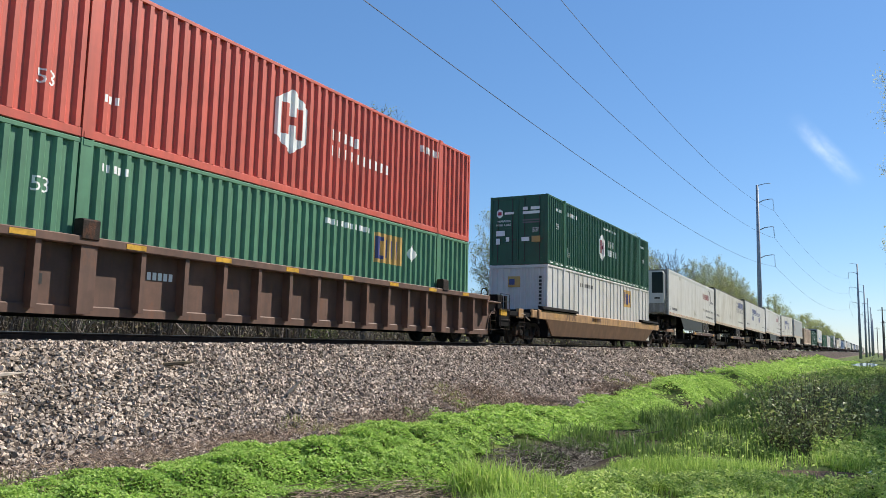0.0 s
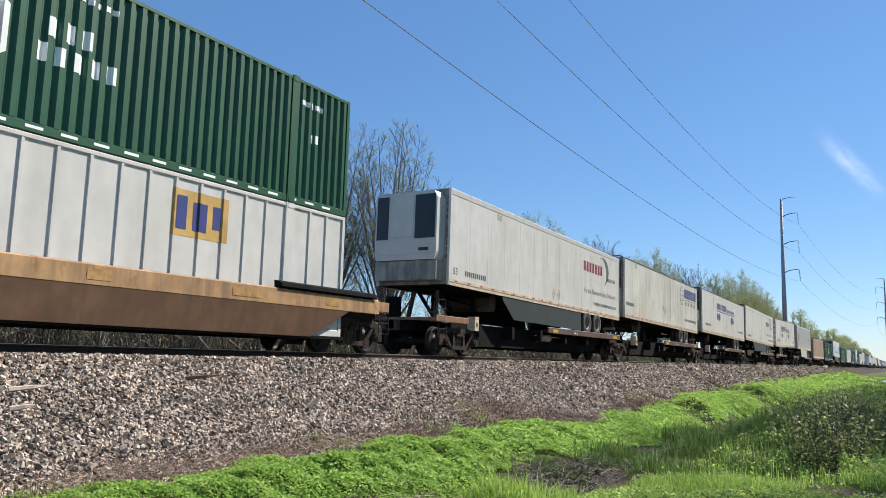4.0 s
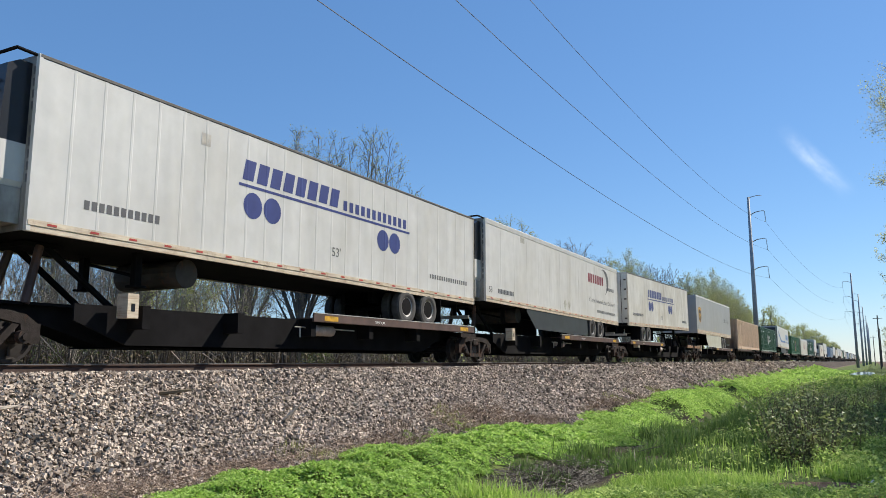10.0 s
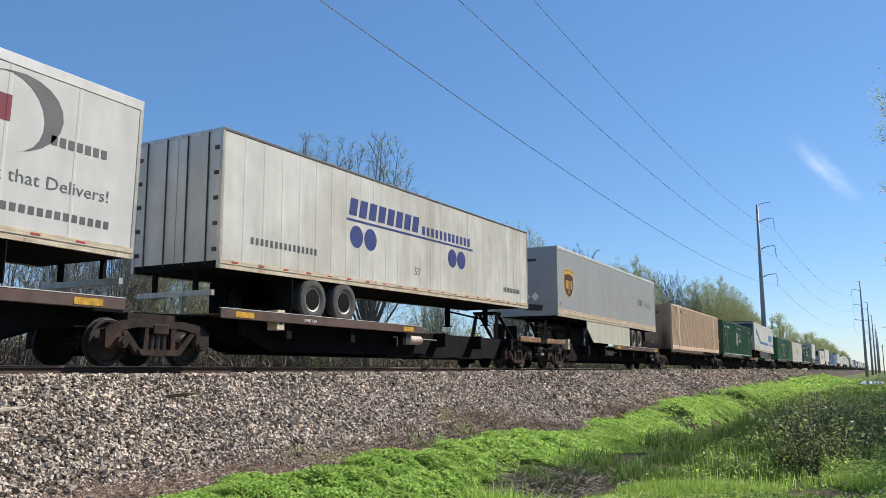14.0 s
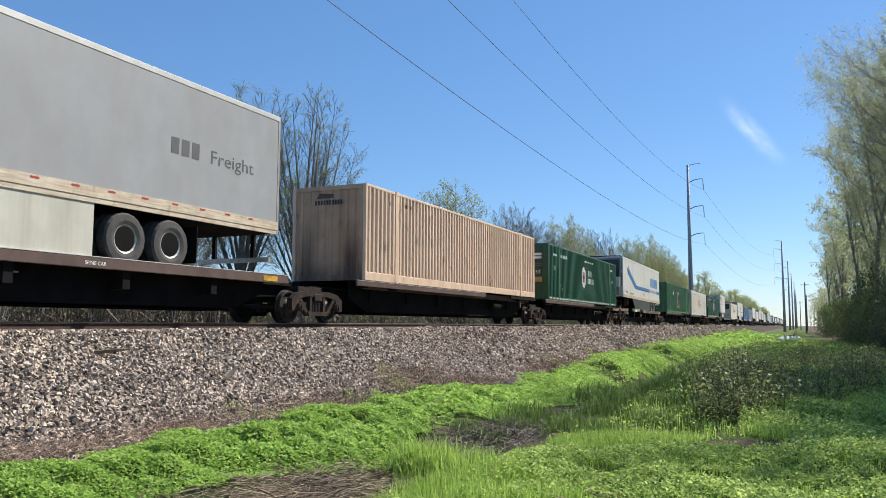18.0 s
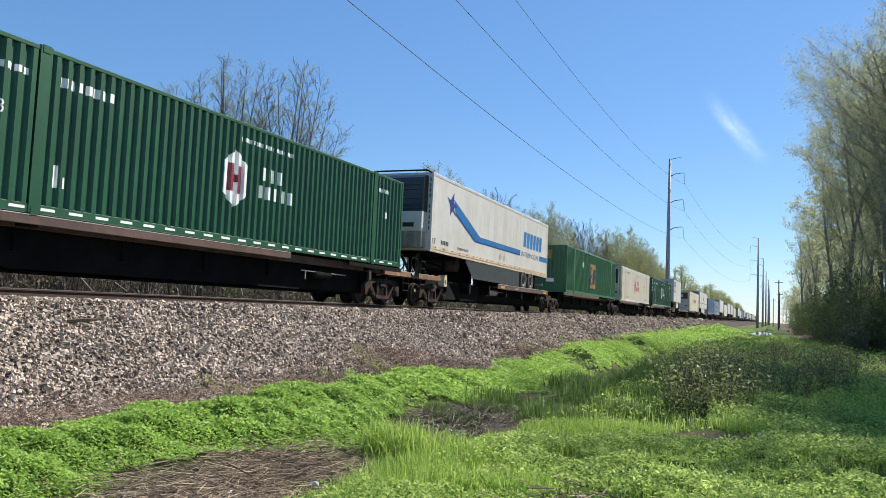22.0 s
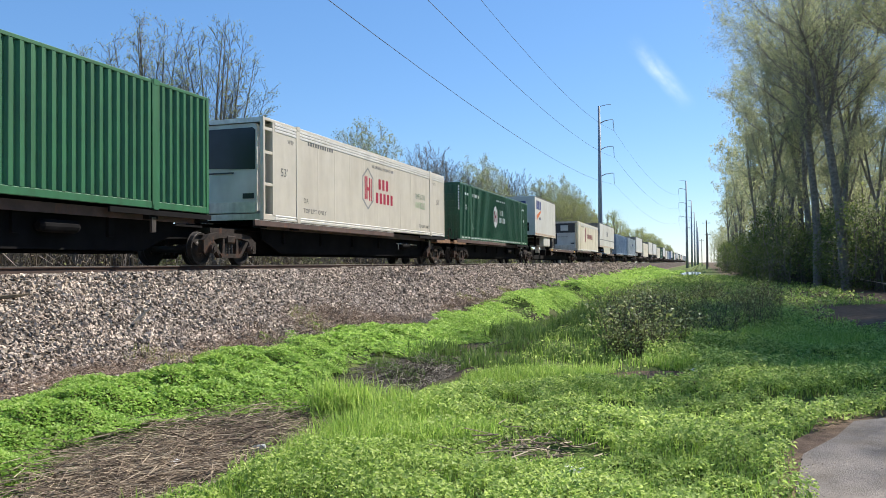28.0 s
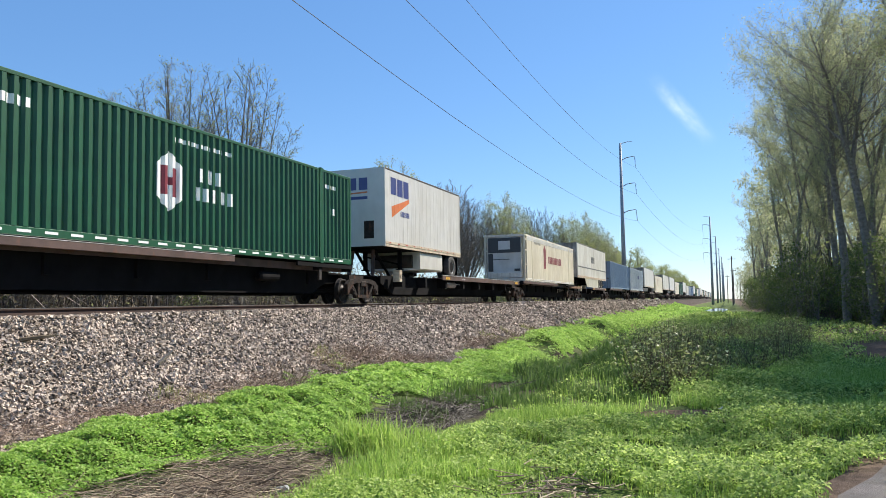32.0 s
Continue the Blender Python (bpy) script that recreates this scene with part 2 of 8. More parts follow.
# A darker amber, for the sign on a container's end.
M["amber_dim"] = mat("dim amber sign panel", (0.33, 0.22, 0.05), 0.5, var=0.25)
M["bright_alu"] = mat("bright aluminium band", (0.72, 0.70, 0.66), 0.35, metal=0.4, var=0.08, scale=3)
M["tank_pale"] = mat("pale dusty tank", (0.42, 0.33, 0.29), 0.6, var=0.2, scale=6, rust=0.3)
M["frame_grey"] = mat("grey outline", (0.26, 0.26, 0.265), 0.5, var=0.1)
M["pole"] = mat("weathered pole steel", (0.324, 0.351, 0.392), 0.6, var=0.15, scale=3, streak=(6, 6, 0.2), dirt=(0.135, 0.135, 0.149), dirt_amt=0.5)
M["wood_pole"] = mat("weathered wooden pole", (0.13, 0.11, 0.095), 0.85, var=0.25, scale=5)
M["wire"] = mat("dark wire", (0.02, 0.022, 0.028), 0.6, var=0.1)
M["bark"] = mat("grey bark", (0.19, 0.175, 0.15), 0.9, var=0.3, scale=4, streak=(9, 9, 0.7), dirt=(0.0725, 0.0609, 0.0522), dirt_amt=0.8, bump=0.5, bscale=25)
M["bark_pale"] = mat("pale grey bark", (0.4, 0.375, 0.31), 0.9, var=0.25, scale=4, streak=(9, 9, 0.7), dirt=(0.12, 0.105, 0.085), dirt_amt=0.6, bump=0.4, bscale=25)
M["bark_dark"] = mat("dark bark", (0.21, 0.195, 0.17), 0.9, var=0.3, scale=4, bump=0.5, bscale=25)
M["leaf_spring"] = island_mat("spring leaves", [(0.252, 0.296, 0.104), (0.341, 0.378, 0.148), (0.429, 0.445, 0.215)], 0.65, 0.55, 0.25, 0.15)
M["leaf_wood"] = island_mat("woodland leaves", [(0.3, 0.335, 0.18), (0.41, 0.435, 0.24), (0.53, 0.535, 0.34)], 0.65, 0.6, 0.25, 0.15)
M["leaf_bud"] = island_mat("bud twigs", [(0.16, 0.12, 0.085), (0.22, 0.18, 0.12), (0.26, 0.24, 0.13)], 0.75, 0.25)
M["weed"] = island_mat("bright weeds", [(0.185, 0.33, 0.06), (0.375, 0.57, 0.12), (0.58, 0.735, 0.25)], 0.55, 0.52, 0.9, 0.2)
M["weed_low"] = island_mat("low ground leaves", [(0.15, 0.265, 0.055), (0.4, 0.54, 0.13), (0.67, 0.77, 0.28)], 0.55, 0.52, 0.9, 0.18)
M["grass"] = island_mat("grass blades", [(0.187, 0.33, 0.055), (0.352, 0.517, 0.099), (0.594, 0.715, 0.22)], 0.6, 0.5, 0.6, 0.15)
# Darker copy of the grass blades: the shade over the ditch is in its colour.
M["sedge"] = island_mat("grass blades with shade in their colour", [(0.06, 0.115, 0.028), (0.12, 0.21, 0.05), (0.24, 0.33, 0.1)], 0.6, 0.4, 0.6, 0.15)
M["pale_grass"] = island_mat("pale grass blades", [(0.22, 0.26, 0.07), (0.33, 0.36, 0.12), (0.46, 0.45, 0.2)], 0.65, 0.4, 0.6, 0.15)
M["shrub_leaf"] = island_mat("shrub leaves", [(0.1, 0.15, 0.042), (0.21, 0.255, 0.08), (0.48, 0.52, 0.21)], 0.5, 0.4, 0.8, 0.4)
M["brush_stem"] = island_mat("grey brush stems", [(0.07, 0.06, 0.05), (0.13, 0.112, 0.092), (0.22, 0.19, 0.16)], 0.8)
M["under_leaf"] = island_mat("undergrowth leaves", [(0.07, 0.11, 0.035), (0.13, 0.18, 0.055), (0.24, 0.29, 0.1)], 0.6, 0.45, 0.8, 0.25)
M["stem"] = island_mat("dead stems", [(0.07, 0.05, 0.035), (0.12, 0.09, 0.06), (0.2, 0.16, 0.1)], 0.8)
M["wet_stalk"] = island_mat("wet dead stalks", [(0.025, 0.02, 0.015), (0.05, 0.04, 0.028), (0.11, 0.09, 0.06)], 0.6)
M["bramble"] = island_mat("dry brambles", [(0.12, 0.08, 0.06), (0.24, 0.17, 0.13), (0.4, 0.3, 0.22)], 0.8)
M["reed"] = island_mat("dead reeds", [(0.05, 0.036, 0.026), (0.12, 0.087, 0.06), (0.24, 0.18, 0.125), (0.5, 0.41, 0.29)], 0.75, 0.0, 0.7)
M["stone"] = island_mat("ballast stone", [(0.085, 0.067, 0.053), (0.31, 0.25, 0.2), (0.49, 0.405, 0.33), (0.68, 0.565, 0.465)], 0.85, 0.0, 1.2, 0.2)
M["path"] = mat("worn asphalt path", (0.19, 0.165, 0.145), 0.9, var=0.2, scale=3, dirt=(0.1, 0.078, 0.058), dirt_amt=0.85, streak=(2, 2, 2), bump=0.6, bscale=90)
M["dirt"] = mat("brown dirt", (0.15, 0.105, 0.075), 0.95, var=0.35, scale=5, bump=0.8, bscale=40, spec=0.1)
M["debris"] = mat("bleached timber", (0.52, 0.44, 0.36), 0.8, var=0.2, scale=8)


# ---------------------------------------------------------------- mesh helpers
class MB:
    """Vertices and faces of one mesh, put together from simple solids."""

    def __init__(self):
        self.v, self.f = [], []

    def quad(self, *pts):
        n = len(self.v)
        self.v += [tuple(p) for p in pts]
        self.f.append(tuple(range(n, n + len(pts))))
        return self

    def box(self, x0, x1, y0, y1, z0, z1, b=0.0):
        """A box; b chamfers the edges that run along y."""
        if b:
            return self.prism([(x0 + b, z0), (x1 - b, z0), (x1, z0 + b), (x1, z1 - b), (x1 - b, z1), (x0 + b, z1), (x0, z1 - b), (x0, z0 + b)], y0, y1)
        n = len(self.v)
        self.v += [(x, y, z) for z in (z0, z1) for x, y in ((x0, y0), (x1, y0), (x1, y1), (x0, y1))]
        self.f += [tuple(n + i for i in q) for q in ((3, 2, 1, 0), (4, 5, 6, 7), (0, 1, 5, 4), (1, 2, 6, 5), (2, 3, 7, 6), (3, 0, 4, 7))]
        return self

    def prism(self, xz, y0, y1):
        """A profile in x and z drawn out along y."""
        n, k = len(self.v), len(xz)
        self.v += [(x, y0, z) for x, z in xz] + [(x, y1, z) for x, z in xz]
        self.f += [(n + i, n + (i + 1) % k, n + k + (i + 1) % k, n + k + i) for i in range(k)]
        self.f += [tuple(n + k - 1 - i for i in range(k)), tuple(n + k + i for i in range(k))]
        return self

    def slab(self, yz, x0, x1):
        """A profile in y and z with a thickness along x."""
        n, k = len(self.v), len(yz)
        self.v += [(x0, y, z) for y, z in yz] + [(x1, y, z) for y, z in yz]
        self.f += [(n + i, n + (i + 1) % k, n + k + (i + 1) % k, n + k + i) for i in range(k)]
        self.f += [tuple(n + k - 1 - i for i in range(k)), tuple(n + k + i for i in range(k))]
        return self

    def tube(self, a, b, r0, r1=None, k=6, caps=True):
        r1 = r0 if r1 is None else r1
        a, b = Vector(a), Vector(b)
        d = (b - a).normalized()
        u = d.orthogonal().normalized()
        w = d.cross(u)
        n = len(self.v)
        for c, r in ((a, r0), (b, r1)):
            self.v += [tuple(c + (u * math.cos(6.2832 * i / k) + w * math.sin(6.2832 * i / k)) * r) for i in range(k)]
        self.f += [(n + i, n + (i + 1) % k, n + k + (i + 1) % k, n + k + i) for i in range(k)]
        if caps:
            self.f += [tuple(n + k - 1 - i for i in range(k)), tuple(n + k + i for i in range(k))]
        return self

    def ring(self, cx, cy, cz, profile, k=20):
        """A profile of (x, radius) turned round an axle along x."""
        n, p = len(self.v), len(profile)
        for i in range(k):
            a = 6.2832 * i / k
            self.v += [(cx + x, cy + r * math.cos(a), cz + r * math.sin(a)) for x, r in profile]
        for i in range(k):
            j = (i + 1) % k
            self.f += [(n + i * p + q, n + i * p + q + 1, n + j * p + q + 1, n + j * p + q) for q in range(p - 1)]
        return self

    def mesh(self, name, material, smooth=False):
        me = bpy.data.meshes.new(name)
        me.from_pydata(self.v, [], self.f)
        me.materials.append(material)
        if smooth:
            me.shade_smooth()
        me.update()
        return me


def arrays_mesh(name, verts, faces, material):
    """A mesh from arrays of equal-sided faces, for things in their thousands."""
    me = bpy.data.meshes.new(name)
    verts, faces = np.asarray(verts, np.float32), np.asarray(faces, np.int32)
    me.vertices.add(len(verts))
    me.vertices.foreach_set("co", verts.ravel())
    me.loops.add(faces.size)
    me.loops.foreach_set("vertex_index", faces.ravel())
    me.polygons.add(len(faces))
    me.polygons.foreach_set("loop_start", np.arange(0, faces.size, faces.shape[1], dtype=np.int32))
    me.update(calc_edges=True)
    me.shade_flat()
    me.materials.append(material)
    return me


def thing(name, label, category, group="", mesh=None, kind=""):
    return tagged(new(name, mesh), label, category, group, kind)


def part(name, mb, material, parent, label="", smooth=False):
    me = mb if isinstance(mb, bpy.types.Mesh) else mb.mesh(name, material, smooth)
    ob = new(name, me)
    ob.parent = parent
    return tagged(ob, label) if label else ob


def text_tris(words, size):
    """The triangles of some words in the built-in font: lying in x and y, from the left end of the base line."""
    cu = bpy.data.curves.new("words", "FONT")
    cu.body, cu.size, cu.resolution_u = words, size, 2
    ob = new("words", cu)
    me = bpy.data.meshes.new_from_object(ob.evaluated_get(bpy.context.evaluated_depsgraph_get()))
    me.calc_loop_triangles()
    tris = [[(me.vertices[i].co.x, me.vertices[i].co.y) for i in t.vertices] for t in me.loop_triangles]
    bpy.data.objects.remove(ob)
    bpy.data.curves.remove(cu)
    bpy.data.meshes.remove(me)
    return tris


def cut(poly, a, keep_more):
    out = []
    for (p, q) in zip(poly, poly[1:] + poly[:1]):
        inp, inq = (p[0] >= a) == keep_more, (q[0] >= a) == keep_more
        if inp:
            out.append(p)
        if inp != inq:
            k = (a - p[0]) / (q[0] - p[0])
            out.append((a, p[1] + k * (q[1] - p[1])))
    return out


def painted(polys, profile, lift=0.004):
    """Paint on a side that faces +x: convex shapes in (y, z) laid over a profile of (y, x), following its folds."""
    mb = MB()
    for poly in polys:
        lo, hi = min(p[0] for p in poly), max(p[0] for p in poly)
        for (ya, xa), (yb, xb) in zip(profile, profile[1:]):
            if yb <= lo or ya >= hi or yb - ya < 1e-6:
                continue
            q = cut(cut(poly, ya, True), yb, False)
            if len(q) > 2:
                mb.quad(*[(xa + (xb - xa) * (y - ya) / (yb - ya) + lift, y, z) for y, z in q])
    return mb


def rect(y0, y1, z0, z1, slant=0.0):
    return [(y0, z0), (y1, z0), (y1 + slant, z1), (y0 + slant, z1)]


def disc(y, z, ry, rz=None, n=16):
    rz = rz or ry
    return [(y + ry * math.cos(6.2832 * i / n), z + rz * math.sin(6.2832 * i / n)) for i in range(n)]


def letters(y0, y1, z0, z1, n, gap=0.2, slant=0.0):
    """Plain upright bars, one for each letter of a word that is not spelt out."""
    w = (y1 - y0) / n
    return [rect(y0 + i * w, y0 + (i + 1 - gap) * w, z0 + (0.0 if i % 3 else 0.02 * (z1 - z0)), z1, slant) for i in range(n)]


def words(body, y0, z0, size, width=None):
    """Real words on a side that faces +x, seen from there reading left to right along +y."""
    tris = text_tris(body, size)
    w = max(p[0] for t in tris for p in t) or 1
    k = width / w if width else 1
    return [[(y0 + x * k, z0 + y) for x, y in t] for t in tris]


# ---------------------------------------------------------------- ground
def smooth(a, b, x):
    t = np.clip((x - a) / (b - a), 0, 1)
    return t * t * (3 - 2 * t)


def wob(x, y, s, seed=0.0):
    """A cheap smooth wobble between about -1 and 1."""
    return (np.sin(x / s + 1.7 * np.sin(y / s * 0.73 + seed) + seed) * np.cos(y / s * 1.13 - seed * 2 + 0.9 * np.sin(x / s * 1.31)))


TOE_Y = (-20, 4, 6.3, 7.8, 9, 11.6, 15, 17, 18.2, 21, 24, 29, 34, 38, 44, 60, 140)
TOE_X = (-7.6, -7.5, -7.7, -8.0, -7.75, -7.75, -8.35, -8.25, -7.7, -7.65, -7.85, -8.1, -8.1, -8.3, -8.7, -9.0, -9.3)


def toe(y):
    """Where the stones end and the plants begin."""
    return np.interp(y, TOE_Y, TOE_X) + 0.12 * np.sin(y * 0.97 + 0.4) + 0.1 * np.sin(y * 2.1) + 0.06 * np.sin(y * 5.3)


def weeds_to(y):
    """The lower edge of the weeds, towards the ditch."""
    return np.interp(y, (-20, 3, 5.6, 6.4, 7.8, 9.3, 10, 12, 14, 18, 20, 24, 30, 40, 140), (-5.6, -5.6, -5.75, -6.3, -6.05, -5.5, -5.0, -5.6, -5.9, -5.6, -5.3, -5.2, -5.5, -6.1, -6.1)) + np.clip((y - 60) / 75, 0, 1.2) * 3.0


def ditch_mid(y):
    return np.interp(y, (0, 6, 9, 13, 20, 27, 36, 60), (-4.75, -4.7, -4.6, -4.75, -4.6, -4.85, -5.6, -5.6)) + np.clip((y - 60) / 75, 0, 1.2) * 3.0


def cut_bank(x, y):
    """Two low cut banks across the weeds, facing back along the ditch: how far over each edge a place is."""
    return [(y - y0 + 1.714 * (x + 6)) / 1.98 for y0 in (27.4, 43.0)]


def ground_z(x, y):
    x, y = np.asarray(x, float), np.asarray(y, float)
    m = ditch_mid(y)
    z = np.full(x.shape, -1.62)
    bank = -1.5 - 0.45 * smooth(-8.2, -5.6, x)                       # the planted bank below the stones
    z = np.where(x < m, bank, z)
    deep = np.interp(y, (0, 9.3, 11, 16, 24, 32), (0.58, 0.58, 0.45, 0.45, 0.5, 0.58))
    z = z - deep * (1 - smooth(0.3, 1.2, x - m)) * (x > m) - (deep - 0.33) * np.exp(-((x - m) / 0.8) ** 2) * (x <= m)
    slope = -0.13 - (x + 10.75) * 0.535                              # the stone shoulder towards the ditch
    z = np.where(x < -7.2, np.maximum(z, np.minimum(slope, -0.13)), z)
    far = -0.13 - (-14.9 - x) * 0.45
    z = np.where(x < -14.9, np.maximum(far, -1.35), z)
    for step, tall in zip(cut_bank(x, y), (0.42, 0.36)):
        z = z + tall * smooth(0.0, 0.9, step) * (1 - smooth(1.5, 7.0, step)) * smooth(0.1, 1.3, m - x) * smooth(-9.2, -6.8, x)
    rough = 0.035 * wob(x, y, 0.55, 1.0) + 0.05 * wob(x, y, 1.7, 2.0)
    soft = np.where((x > -8.0) | (x < -17.5), 1.0, 0.15) * np.where(x > 0.6, 0.35, 1.0)
    return z + rough * soft


def span(breaks):
    out = []
    for a, b, n in breaks:
        out += list(np.linspace(a, b, n, endpoint=False))
    return np.array(out + [breaks[-1][1]])


gx = span([(-2500, -200, 8), (-200, -40, 10), (-40, -18, 12), (-18, -15, 6), (-15, -10.5, 10), (-10.5, -3, 50), (-3, 4, 28), (4, 20, 12), (20, 200, 10), (200, 2500, 8)])
gy = span([(-600, -40, 8), (-40, 0, 14), (0, 30, 110), (30, 80, 70), (80, 300, 50), (300, 3500, 24)])
GX, GY = np.meshgrid(gx, gy)
GZ = ground_z(GX, GY)
nx, ny = len(gx), len(gy)
idx = np.arange(nx * ny).reshape(ny, nx)
faces = np.stack([idx[:-1, :-1], idx[:-1, 1:], idx[1:, 1:], idx[1:, :-1]], -1).reshape(-1, 4)


def ground_material():
    """Stony grit on the bed, far darker than the loose stones, dry litter along its foot, green on the banks, mud in
    the ditch.
    """
    m, t, b = nodes_of("ground")
    co = t.nodes.new("ShaderNodeTexCoord")
    sp = t.nodes.new("ShaderNodeSeparateXYZ")
    t.links.new(co.outputs["Object"], sp.inputs[0])

    def shifted(scale, amount):
        n = noise_out(t, scale, detail=5, lo=0.0, hi=1.0)
        a = t.nodes.new("ShaderNodeMath")
        a.operation = "MULTIPLY_ADD"
        t.links.new(n, a.inputs[0])
        a.inputs[1].default_value = amount
        t.links.new(sp.outputs[0], a.inputs[2])
        return a.outputs[0]

    def band(src, a, c):
        r = t.nodes.new("ShaderNodeMapRange")
        r.interpolation_type = "SMOOTHSTEP"
        r.inputs[1].default_value, r.inputs[2].default_value = a, c
        t.links.new(src, r.inputs[0])
        return r.outputs[0]

    edge = shifted(0.9, 1.1)
    green = mixc(t, noise_out(t, 0.6, detail=6), (0.05, 0.085, 0.02), (0.11, 0.15, 0.035))
    green = mixc(t, times(t, noise_out(t, 5, detail=6, lo=0.5, hi=0.75), 0.7), green, (0.10, 0.075, 0.045))
    litter = mixc(t, noise_out(t, 9, detail=6), (0.085, 0.06, 0.045), (0.19, 0.145, 0.10))
    vor = t.nodes.new("ShaderNodeTexVoronoi")
    vor.inputs["Scale"].default_value = 17
    t.links.new(co.outputs["Object"], vor.inputs["Vector"])
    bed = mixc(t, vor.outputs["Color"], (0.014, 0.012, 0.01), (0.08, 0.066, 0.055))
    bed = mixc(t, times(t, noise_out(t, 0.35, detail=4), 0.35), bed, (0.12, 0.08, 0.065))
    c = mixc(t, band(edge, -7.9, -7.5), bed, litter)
    c = mixc(t, band(edge, -7.5, -6.9), c, green)
    left = band(shifted(0.5, 1.5), -17.5, -16.2)
    c = mixc(t, left, litter, c)
    c2 = mixc(t, noise_out(t, 0.12, detail=5), (0.05, 0.075, 0.02), (0.085, 0.07, 0.045))
    far_left = band(sp.outputs[0], -30, -19)
    c = mixc(t, far_left, c2, c)
    shade = times(t, band(shifted(0.6, 1.5), 2.2, 4.5), band(sp.outputs[1], 19, 26))
    c = mixc(t, shade, c, mixc(t, noise_out(t, 2.5, detail=6), (0.07, 0.05, 0.035), (0.16, 0.115, 0.08)))
    wet = shifted(1.1, 0.7)                                          # bare mud in the bottom of the ditch
    along = sp.outputs[1]
    mud = times(t, times(t, band(wet, -5.9, -5.4), band(wet, -2.75, -3.1)), times(t, band(along, 9.2, 11.0), band(along, 36, 28)))
    c = mixc(t, mud, c, mixc(t, noise_out(t, 4, detail=6), (0.018, 0.014, 0.01), (0.07, 0.055, 0.038)))
    t.links.new(c, b.inputs["Base Color"])
    b.inputs["Roughness"].default_value = 0.95
    b.inputs["Specular IOR Level"].default_value = 0.15
    bn = t.nodes.new("ShaderNodeBump")
    bn.inputs["Strength"].default_value, bn.inputs["Distance"].default_value = 0.8, 0.05
    t.links.new(vor.outputs["Distance"], bn.inputs["Height"])
    t.links.new(bn.outputs[0], b.inputs["Normal"])
    return m


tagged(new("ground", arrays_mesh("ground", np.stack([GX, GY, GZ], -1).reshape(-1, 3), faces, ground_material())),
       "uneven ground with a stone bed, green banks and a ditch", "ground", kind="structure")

# ---------------------------------------------------------------- track
TRACK_X = -12.82
RAIL_Z = 0.06                    # top of the rails


def rail_profile(head):
    if head:
        return [(-0.036, -0.012), (-0.036, -0.004), (-0.03, 0.0), (0.03, 0.0), (0.036, -0.004), (0.036, -0.012)]
    return [(-0.07, -0.172), (0.07, -0.172), (0.07, -0.158), (0.014, -0.14), (0.009, -0.05), (0.036, -0.036), (0.036, -0.012), (-0.036, -0.012),
            (-0.036, -0.036), (-0.009, -0.05), (-0.014, -0.14), (-0.07, -0.158)]


for sx in (-0.7525, 0.7525):
    rail = thing("rail", "rusted steel running rail with a bright worn head", "rail", "rails of the track")
    rail.location = (TRACK_X + sx, 0, RAIL_Z)
    part("rail_web", MB().prism(rail_profile(False), -120, 900), M["rail"], rail)
    part("rail_head", MB().prism(rail_profile(True), -120, 900), M["rail_head"], rail, "bright worn rail head")

# ---------------------------------------------------------------- rail cars and their loads
SPEED, T0 = 7.72, 16.0
HW = 1.295                       # half the width of a load
moving = []                      # things that go with the train, with their place at T0
wheelsets = []


def on_train(ob, y, x=TRACK_X, z=0.0, tilt=0.0, pivot=12.4):
    """tilt: degrees by which a trailer's far end is raised, about its tyres at y = pivot."""
    z = z + RAIL_Z - pivot * math.sin(radians(tilt))
    ob.matrix_basis = pose(x, y, z, tilt)
    moving.append((ob, x, y, z, tilt))
    return ob


def folds(y0, y1, pitch=0.245, deep=0.055, out=0.09, slope=0.045):
    """The corrugated profile (y, x) of a container's side, at x = HW outside."""
    n = max(1, round((y1 - y0) / pitch))
    p = (y1 - y0) / n
    pts = []
    for i in range(n):
        a = y0 + i * p
        pts += [(a, HW - deep), (a + (p - out - 2 * slope) / 1.0, HW - deep), (a + p - out - slope, HW), (a + p - slope, HW)]
    return pts + [(y1, HW - deep)]


def seams(y0, y1, pitch=1.22, deep=0.0035, wide=0.035):
    """A trailer's sheet side: flat panels with narrow standing seams."""
    n = max(1, round((y1 - y0) / pitch))
    p = (y1 - y0) / n
    pts = [(y0, HW - deep)]
    for i in range(1, n):
        a = y0 + i * p
        pts += [(a - wide, HW - deep), (a - wide * 0.6, HW), (a + wide * 0.6, HW), (a + wide, HW - deep)]
    return pts + [(y1, HW - deep)]


def hats(y0, y1, pitch=0.61, deep=0.03, wide=0.06):
    """Smooth sheets between raised upright posts."""
    n = max(1, round((y1 - y0) / pitch))
    p = (y1 - y0) / n
    pts = [(y0, HW - deep)]
    for i in range(1, n):
        a = y0 + i * p
        pts += [(a - wide / 2, HW - deep), (a - wide / 2 + 0.004, HW), (a + wide / 2 - 0.004, HW), (a + wide / 2, HW - deep)]
    return pts + [(y1, HW - deep)]


def side_sheet(profile, z0, z1, flip=False):
    mb = MB()
    s = -1 if flip else 1
    for (ya, xa), (yb, xb) in zip(profile, profile[1:]):
        q = [(s * xa, ya, z0), (s * xb, yb, z0), (s * xb, yb, z1), (s * xa, ya, z1)]
        mb.quad(*(q[::-1] if flip else q))
    return mb


C_LEN, C_H = 16.15, 2.88


